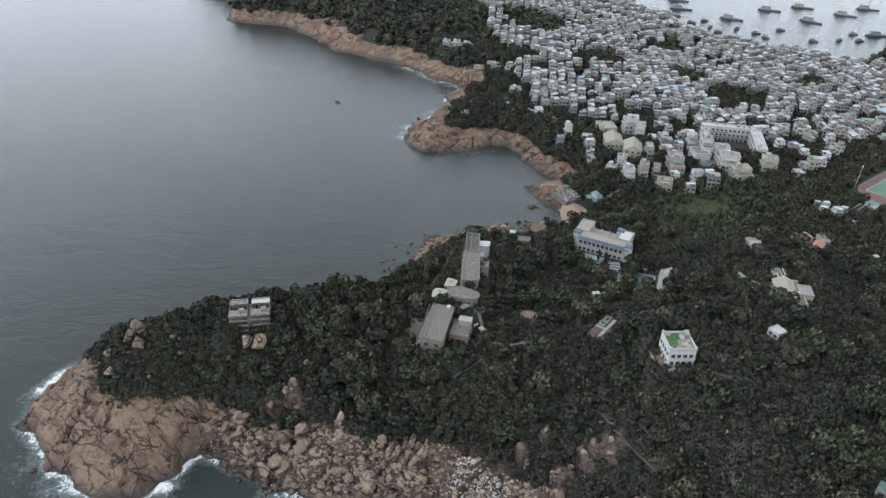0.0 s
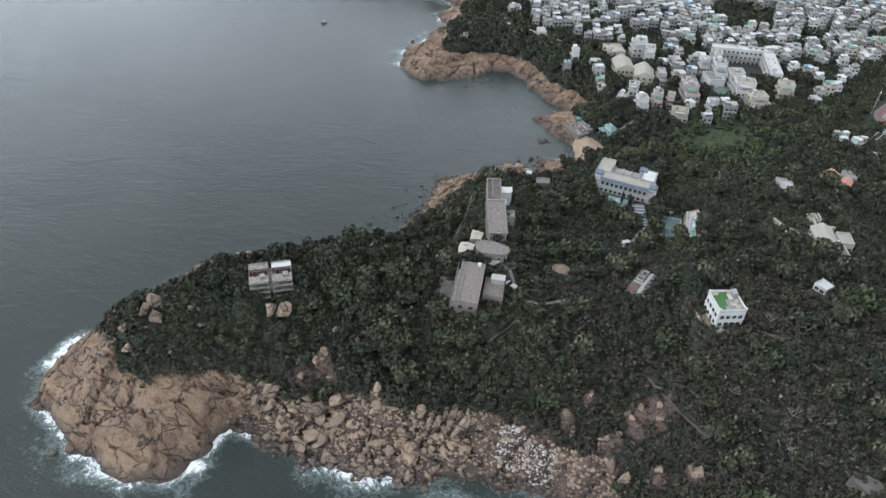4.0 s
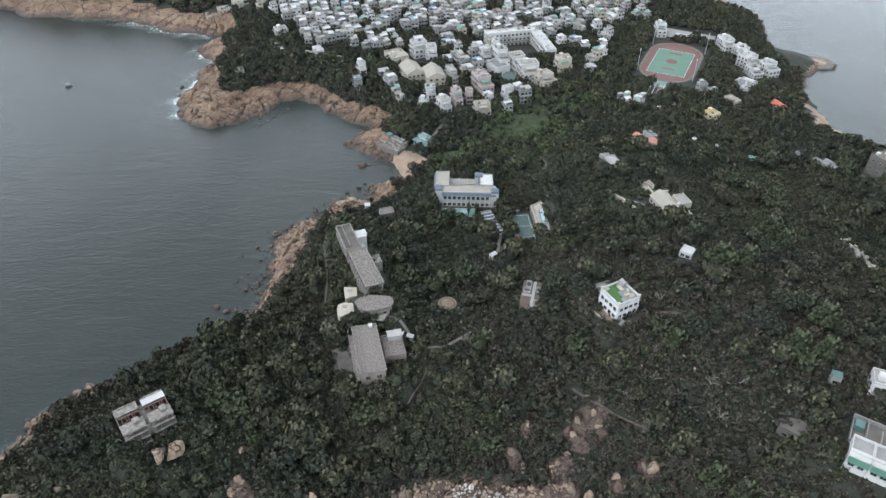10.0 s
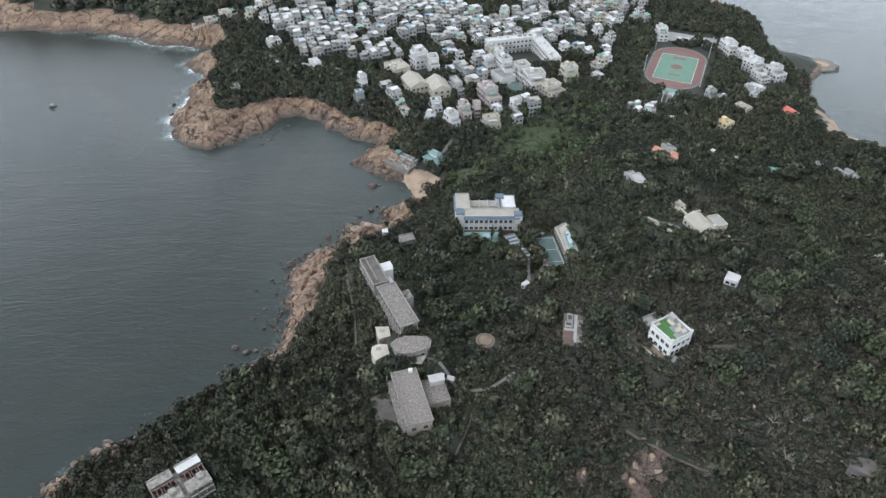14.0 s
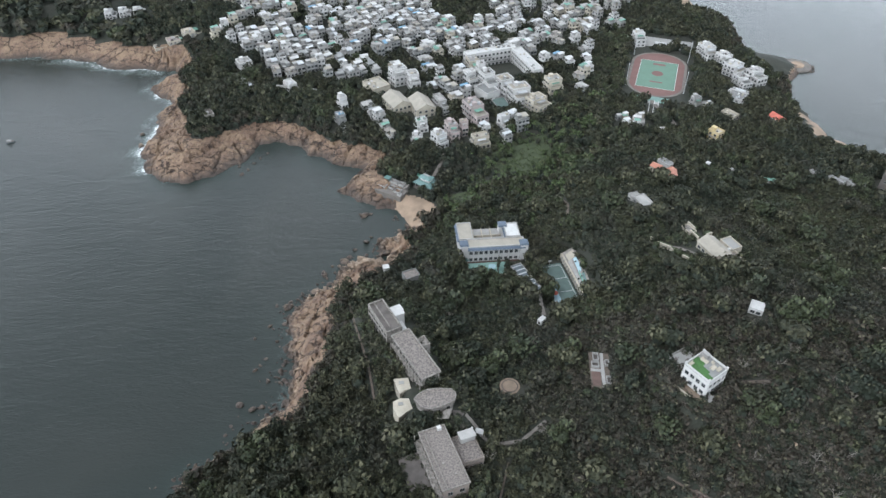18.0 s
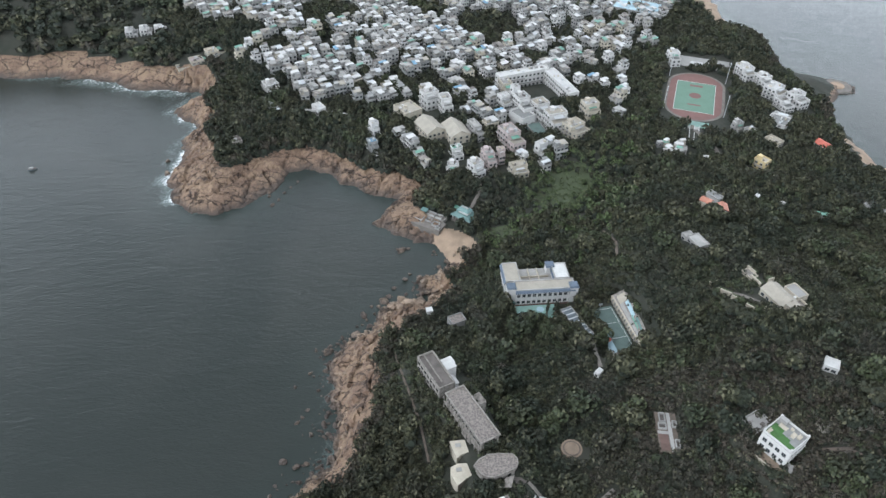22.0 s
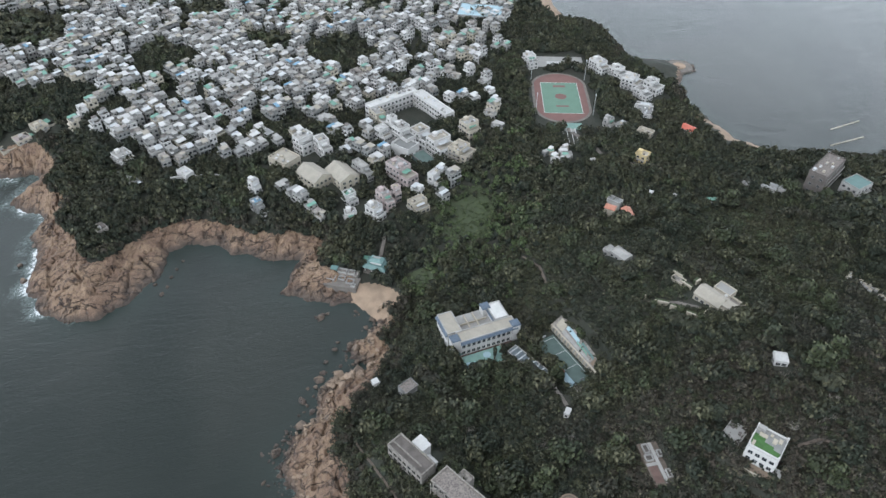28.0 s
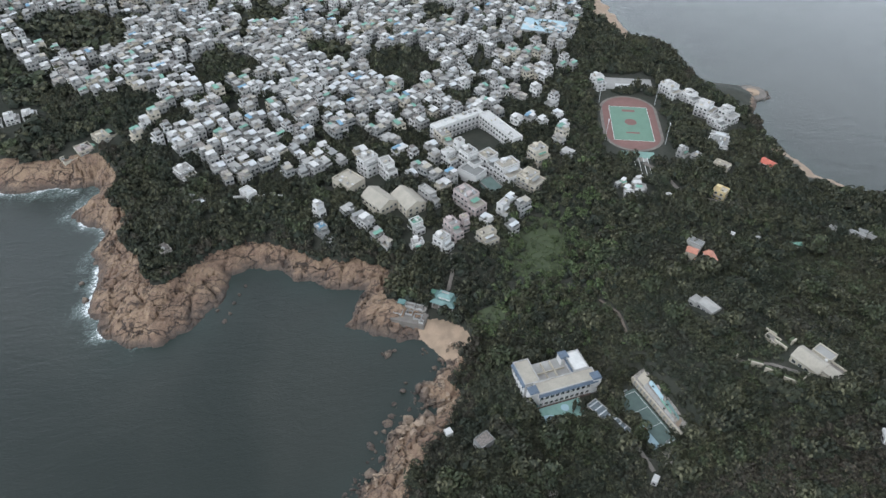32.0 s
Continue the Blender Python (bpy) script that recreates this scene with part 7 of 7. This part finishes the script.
for u, v, a_, b_ in ((0.8, 0.3, 2.6, 2.9), (4.0, 0.3, 3.8, 2.2), (-6.8, -3.6, 3.4, 1.7), (1.8, -3.6, 2.8, 1.7)):
    room = part("broken_wall", Shell().ring(u, v, u + a_, v + b_, 0.25, 0.904, 1.9), PALE, slab)
    part("dark_floor", Shell().box(u + 0.25, v + 0.25, 0.904, u + a_ - 0.25, v + b_ - 0.25, 0.95), DARKCONC, room)
b = block("dark_roof_hut", "dark-roofed ruined hut hidden in the scrub", 136, 133, -35, 9.5, 7, ground_at(136, 133) + 2.2, DARKCONC, DARKCONC, 1, 2, "hut", parapet=0.3)
for k in range(6):
    part("roof_batten", Shell().box(-4.5, -3.1 + 1.2 * k, 3.08, 4.5, -2.8 + 1.2 * k, 3.3), CONCRETE, b)
part("broken_sheet", Shell().box(-1.5, -1.0, 3.304, 0.6, 0.4, 3.4), ROOFPALE, b, "pale broken roof sheet")


def estate():
    """White terraced houses with green awnings and walled gardens on the cliff edge."""
    z = 37.5
    for k in range(4):
        ob = thing("terraced_house", 150.5 + 5.6 * k, 120.5 - 3.4 * k, z, -31, "white terraced house with a green awning and roof terrace", "house", "terraced houses")
        part("wall", Shell().box(-3.2, -4, -2, 3.2, 4, 5.6), WHITE, ob)
        part("roof", Shell().box(-3.2, -2.4, 5.604, 3.2, 4, 5.8), PALE, ob)
        part("parapet", Shell().ring(-3.2, -2.4, 3.2, 4, 0.25, 5.8, 6.9), WHITE, ob)
        part("awning", Shell().prism([(0, 0), (1.6, 1.2), (1.6, 0.9), (0.1, -0.2)], -3.0, 3.0), AWNING, ob, "dark green sloping awning",
             at=Matrix.Translation((0, -5.6, 3.6)) @ Matrix(((0, 0, 1, 0), (1, 0, 0, 0), (0, 1, 0, 0), (0, 0, 0, 1))))
        windows_on(ob, 6.4, 8, 0.8, 2, 1.8, 1.8, 0, WHITE)
        windows_on(ob, 6.4, 8, 3.4, 2, 1.8, 1.3, 2, WHITE)
    wall = thing("garden_wall", 158, 130, z, -31, "white garden walls round small yards", "wall")
    part("wall", Shell().ring(-5, -6, 10, 6, 0.3, -2, 2.0).box(-0.5, -5.7, -2, -0.2, 5.7, 2.0).box(4, -5.7, -2, 4.3, 3, 2.0), PALE, wall)
    part("yard", Shell().box(-4.7, -5.7, -2, 9.7, 5.7, 0.3), PATHMAT, wall)
    part("lean_to", Shell().box(-4.4, 0, 0.304, -1.5, 3.5, 2.6), TEALROOF, wall, "teal lean-to roof")
    block("white_house", "white house with a pink terrace at the estate", 170.5, 148.5, -20, 9, 7, z + 7, WHITE, PALE, 2, 3, "house", hut=1)
    block("shed", "small teal-roofed shed beside the estate", 155.5, 152, -20, 3.4, 3, ground_at(155.5, 152) + 4, PALE, TEALROOF, 1, 1, "shed", parapet=0)


estate()

# the breakwater head by the beach
pier = thing("breakwater", 300, 509, -0.5, 0, "round sandy breakwater head with a stone rim", "pier")
part("core", Shell().tube(0, 0, -3, 1.7, 12.5, 10.5, 32), PATHMAT, pier)
part("inner_ring", Shell().tube(0, 0, 1.704, 2.3, 5.4, 5.2, 24), SAND, pier, "low sandy ring")
part("mole", Shell().box(-34, -4.5, -3, -9, 4.0, 1.6), PALE, pier, "pale concrete mole", at=pose(0, 0, 0, 0, 0, -22))
rp, heap = random.Random(77), Shell()
for k in range(70):
    a_, r_ = radians(-150 + 300 * k / 70), rp.uniform(10.8, 13.6)
    q_ = rp.uniform(0.5, 1.1)
    heap.box(-q_, -q_ * 0.8, -0.8, q_, q_ * 0.8, rp.uniform(0.3, 1.2), 0, pose(r_ * math.cos(a_), r_ * math.sin(a_), 0, rp.uniform(-18, 18), rp.uniform(-18, 18), rp.uniform(0, 180)), taper=q_ * 0.3)
part("riprap", heap, BOULDER, pier, "tumbled armour stones")


# ---------------- boats at anchor in the harbour ----------------
def boat_kind(L, W, decks, label):
    ob = thing("boat", 0, 0, 0, 0, label, "boat", "anchored boats")
    out = [(-L / 2, -W * 0.42), (L * 0.25, -W / 2), (L / 2, 0), (L * 0.25, W / 2), (-L / 2, W * 0.42)]
    part("hull", Shell().prism(out, -0.8, 1.6), HULL, ob)
    part("deck", Shell().prism([(x * 0.95, y * 0.9) for x, y in out], 1.604, 1.7), TIMBER, ob)
    for k in range(decks):
        part("cabin", Shell().box(-L * 0.4 + k, -W * 0.34, 1.704 + 2.2 * k, L * 0.05 - k, W * 0.34, 3.9 + 2.2 * k), PALE, ob)
    part("mast", Shell().tube(L * 0.15, 0, 1.704, 8, 0.14, 0.08, 6), STEEL, ob)
    return ob


big_boat = boat_kind(30, 7, 2, "dark fishing trawler at anchor in the harbour")
small_boat = boat_kind(11, 3.6, 1, "small dark fishing boat at anchor")
big_boat.matrix_world = pose(-79, 949, 0, 0, 0, 5)
small_boat.matrix_world = pose(-32, 944, 0, 0, 0, 40)
for x, y, a in ((-73, 995, 8), (-3, 975, -6), (74, 1107, 0), (91, 1021, -25), (157, 1152, 4), (170, 991, 20), (-88, 1048, 3), (130, 1090, -10), (35, 1060, 6)):
    copy_thing(big_boat, pose(x, y, 0, 0, 0, a))
for x, y, a in ((35, 915, 10), (11, 925, 70), (142, 981, 20), (22, 876, -20), (-7, 893, 30), (-45, 925, 0), (-20, 915, 80), (48, 900, -40), (60, 950, 15), (128, 940, 60), (150, 950, 30), (100, 915, 5)):
    copy_thing(small_boat, pose(x, y, 0, 0, 0, a))


# ---------------- small things over the slopes and the water ----------------
for x0, y0, x1, y1 in ((341, 390, 369, 391.5), (325, 374, 355.5, 374)):
    ob = thing("float_line", x0, y0, 0, math.degrees(math.atan2(y1 - y0, x1 - x0)), "pale floating boom line off the beach", "boom", "float lines")
    n_ = int(math.hypot(x1 - x0, y1 - y0) / 2)
    for k in range(n_):
        part("float", Shell().box(2 * k, -0.45, -0.3, 2 * k + 1.9, 0.45, 0.35), CREAM, ob)
skiff = copy_thing(small_boat, pose(-259, 442, 0, 0, 0, 20) @ Matrix.Scale(0.45, 4))
skiff["label"] = "small dark boat lying off the headland"

for x, y, L, a in ((115, 273, 5, -70), (107, 271, 4, -60), (113, 265, 6, -72), (98, 261, 6, -40), (101, 254, 7, -45), (103, 247, 6, -50), (109, 246, 4, 20), (96, 268, 4, 10), (120, 265, 3, 15)):
    z = ground_at(x, y)
    ob = thing("terrace_wall", x, y, z, a, "low pale garden terrace wall on the slope", "wall", "garden terraces")
    part("wall", Shell().box(-L / 2, -0.3, -1.5, L / 2, 0.3, 2.6), CREAM, ob)
    part("bed", Shell().box(-L / 2, 0.304, -1.5, L / 2, 1.7, 2.2), GRASS, ob)
rq = random.Random(5)
for n_ in range(30):
    k_ = rq.random()
    x, y = 207 + 6 * k_ + rq.gauss(0, 3), 252 + -23 * k_ + rq.gauss(0, 3.2)
    z = ground_at(x, y)
    ob = thing("garden_plot", x, y, z, rq.uniform(-80, -40), "small pale slab in a terraced plot", "slab", "hillside plots")
    part("slab", Shell().box(-0.8, -0.5, -1, 0.8, 0.5, 0.9), PALE, ob)
    part("headwall", Shell().box(-0.9, 0.504, -1, 0.9, 0.8, 1.5), CREAM, ob)
for n_ in range(9):
    x, y = 218 + 2.6 * n_ + rq.uniform(-0.6, 0.6), 338 - 1.6 * n_ + rq.uniform(-2.5, 2.5)
    block("beach_hut", "small pale ruined hut in a row above the beach", x, y, -60 + rq.uniform(-15, 15), 4.2, 2.6, ground_at(x, y) + 4.6, PALE, GREYWALL, 1, 1, "hut", "ruined huts", flat=n_ % 2 == 0, parapet=0.3)
for x, y, L, D, a, mt in ((189, 335, 7, 3, -20, GREENROOF), (173, 331, 3, 2, -30, ROOFPALE), (170, 345, 5, 2, 10, PALE), (198, 338, 4, 3, 0, GRASS), (160, 352, 3, 2.4, 40, ROOFWHITE), (150, 398, 4, 3, 0, PALE)):
    block("shed", "small low shed half hidden by trees", x, y, a, L, D, ground_at(x, y) + 4.4, PALE, mt, 1, 1, "shed", "wood sheds", parapet=0)
block("grey_hut", "low dark ruined hut in the cove wood", -15, 276, 20, 7, 5.5, ground_at(-15, 276) + 4.5, GREYWALL, ROOFGREY, 1, 2, "hut", parapet=0.5)
block("white_shelter", "small white shelter above the cove rocks", -26.5, 287, 10, 3, 3, ground_at(-26.5, 287) + 4, WHITE, ROOFWHITE, 1, 1, "hut", parapet=0)
for n_ in range(16):
    x, y = 137 + rq.uniform(-10, 8), 413 + rq.uniform(-8, 9)
    block("shack", "small pale shack below the running track", x, y, rq.uniform(-40, 40), rq.uniform(2.6, 4.6), rq.uniform(2.2, 3.4), ground_at(x, y) + rq.uniform(2.6, 4), rq.choice((PALE, CREAM, GREYWALL)), rq.choice((ROOFPALE, ROOFWHITE, GREENROOF)), 1, 1, "shed", "track shacks", parapet=0)

# slabs on the rock faces in the scrub
for x, y, s_, h in ((-25, 111.5, 1.7, 1.7), (-49.3, 114, 2.0, 1.7), (-51.5, 112.5, 1.6, 1.4), (-55, 106, 2.0, 1.5), (-44.5, 109, 1.5, 1.6), (48, 142, 1.2, 1.6), (42.5, 132, 1.7, 1.2), (56.5, 128, 1.6, 1.5), (89, 123.5, 1.8, 2.2), (77.5, 123.5, 1.5, 1.8), (87, 125.5, 1.4, 1.6), (66, 143, 1.3, 1.7), (71.7, 144.6, 1.3, 1.7), (73.1, 141, 1.8, 1.0), (64, 138.4, 1.4, 1.4), (69, 138, 1.3, 1.4), (61.5, 132, 1.4, 1.3), (58, 129, 1.3, 1.4)):
    boulder(x, y, s_, int(x * 7) % 9, (-38, 12 * math.sin(x), 14 * math.sin(3 * y)), (1.1, 0.8, h), "upright tan rock face in the scrub", "cliff slabs", 0.35)
for x, y, s_ in ((72, 172, 1.1), (81, 162, 1.3), (9, 120, 1.0), (12, 112, 1.0), (-35, 129, 0.9), (76, 158, 0.8), (90, 160, 0.8), (86, 154, 0.9), (100, 150, 0.8), (108, 157, 0.9)):
    boulder(x, y, s_, int(x) % 9, (0, 10, 40), (0.8, 0.8, 1.4), "pale granite boulder among dark scrub", "hill boulders", 1.3)


# loose stones of the tumbled shore
def rubble(n_, box_, sizes, seed, off=-1.5, mat=None, reach=60):
    r = np.random.default_rng(seed)
    x, y = r.uniform(box_[0], box_[1], n_), r.uniform(box_[2], box_[3], n_)
    d = shore(x, y)
    ok = (d > off) & (d < np.minimum(rock_reach(x, y) + 1, reach)) & ((d > -1.5) | (r.random(n_) < 0.4 * np.exp(np.minimum(d, 0) / 4.5)))
    ok &= np.hypot((x + 8) * 1.25 + (y - 345) * 0.3, y - 345) > 14
    x, y = x[ok], y[ok]
    s_ = sizes[0] + (sizes[1] - sizes[0]) * r.random(len(x)) ** 2.5
    z = np.maximum(height(x, y), -0.2)
    bm = bmesh.new()
    bmesh.ops.create_icosphere(bm, subdivisions=2, radius=1)
    v = np.array([q.co[:] for q in bm.verts])
    f = np.array([[w.index for w in q.verts] for q in bm.faces])
    bm.free()
    kinds = []
    for k in range(6):
        q = v * 1.0
        for _ in range(9):
            dv = r.normal(size=3)
            dv /= np.linalg.norm(dv)
            q = q - np.maximum(q @ dv - r.uniform(0.5, 0.8), 0)[:, None] * dv
        kinds.append(q * (1, r.uniform(0.6, 1), r.uniform(0.5, 0.8)))
    a = r.uniform(0, 6.28, len(x))
    out = []
    for i in range(len(x)):
        q = kinds[i % 6] * s_[i]
        c, s2 = math.cos(a[i]), math.sin(a[i])
        out.append(np.stack([q[:, 0] * c - q[:, 1] * s2 + x[i], q[:, 0] * s2 + q[:, 1] * c + y[i], q[:, 2] + z[i] + s_[i] * 0.2], 1))
    faces = (f[None] + (np.arange(len(x)) * len(v))[:, None, None]).reshape(-1, 3)
    return big_mesh("rubble", np.concatenate(out), faces, mat or BOULDER)


solid("south_rubble", rubble(6000, (-74, 70, 78, 124), (0.3, 1.1), 3), None, "broken granite rubble heaped along the surf", "rubble", kind="stuff")
solid("block_field", rubble(520, (-72, 14, 80, 116), (1.0, 2.5), 9), None, "angular tan granite blocks tumbled below the scrub", "rubble", kind="stuff")
solid("north_shore_rubble", rubble(1500, (-96, -64, 196, 288), (0.6, 1.9), 31, -14, reach=2.5), None, "sea-worn granite blocks along and off the north shore", "rubble", kind="stuff")
solid("whitened_stones", rubble(420, (22, 44, 111, 122), (0.3, 0.9), 12, mat=SALT), None, "salt-whitened stones at the top of the scree", "rubble", kind="stuff")
solid("cove_rubble", rubble(7000, (-152, 0, 130, 345), (0.35, 1.5), 4, -9, reach=7), None, "broken granite rubble round the cove and north shore", "rubble", kind="stuff")


# leafless trees with pale limbs: x, y, height
BARE = [(112, 184.5, 6.5), (118.8, 187.7, 5.5), (112.6, 151, 5), (122, 150, 5), (93.7, 155, 4.5), (113.4, 139, 5), (-1.2, 244, 6.5), (26, 174.6, 4.5), (31, 221, 5), (5.5, 169, 4.5), (46, 240, 6), (100, 186, 5), (84, 150, 4.5)]


def bare_tree(x, y, tall, seed, label="leafless grey tree with spreading pale branches"):
    r = random.Random(seed)
    ob = thing("bare_tree", x, y, ground_at(x, y), 0, label, "tree", "bare trees")

    def limb(s, p, d, length, width, depth):
        q = p + d * length
        a = d.orthogonal().normalized()
        b2 = d.cross(a)
        w1 = width * 0.62
        for e, g in ((a, b2), (b2, -a), (-a, -b2), (-b2, a)):
            s.face([p + e * width, p + g * width, q + g * w1, q + e * w1])
        if depth:
            for _ in range(3 if depth > 1 else 4):
                nd = (d + Vector((r.gauss(0, 0.55), r.gauss(0, 0.55), r.gauss(0.1, 0.3)))).normalized()
                limb(s, p + d * length * r.uniform(0.6, 1.0), nd, length * r.uniform(0.55, 0.8), w1 * 0.8, depth - 1)

    part("trunk", Shell().tube(0, 0, -1, tall * 0.3, 0.2, 0.16, 7), BRANCH, ob)
    for k in range(4):
        s = Shell()
        a = 1.57 * k + r.random()
        limb(s, Vector((0, 0, tall * 0.27)), Vector((math.cos(a) * 0.6, math.sin(a) * 0.6, 0.8)).normalized(), tall * 0.36, 0.13, 3)
        part("limb", s, BRANCH, ob)
    return ob


for n_, (x, y, t_) in enumerate(BARE):
    bare_tree(x, y, t_, 40 + n_)


def twig_scrub(n_, box_, seed):
    """Leafless shrubs among the green ones: fans of thin grey stems, joined."""
    r = np.random.default_rng(seed)
    x, y = r.uniform(box_[0], box_[1], n_), r.uniform(box_[2], box_[3], n_)
    ok = green(x, y) & (value_noise(x, y, 22, 98) > 0.42)
    x, y = x[ok], y[ok]
    z = height(x, y) + 0.6
    stems, n2 = 16, len(x)
    tall = r.uniform(2.2, 4.2, n2)
    a, lean = r.uniform(0, 6.28, (n2, stems)), r.uniform(0.15, 1.0, (n2, stems))
    d = np.stack([np.cos(a) * lean, np.sin(a) * lean, np.ones_like(a)], -1)
    d = d / np.linalg.norm(d, axis=-1, keepdims=True) * (tall[:, None] * r.uniform(0.6, 1.0, (n2, stems)))[..., None]
    p0 = np.stack([x, y, z], -1)[:, None, :] + np.stack([np.cos(a), np.sin(a), 0 * a], -1) * 0.25
    side = np.stack([-np.sin(a), np.cos(a), 0 * a], -1) * 0.06
    v = np.stack([p0 - side, p0 + side, p0 + d + side * 0.4, p0 + d - side * 0.4], 2).reshape(-1, 3)
    return big_mesh("twigs", v, np.arange(len(v)).reshape(-1, 4), TWIG)


solid("bare_scrub", twig_scrub(900, (20, 170, 118, 235), 21), None, "leafless grey shrubs scattered through the scrub", "shrubs", kind="stuff")
solid("bare_scrub", twig_scrub(420, (-120, 20, 95, 260), 22), None, "leafless grey shrubs on the ridge", "shrubs", kind="stuff")
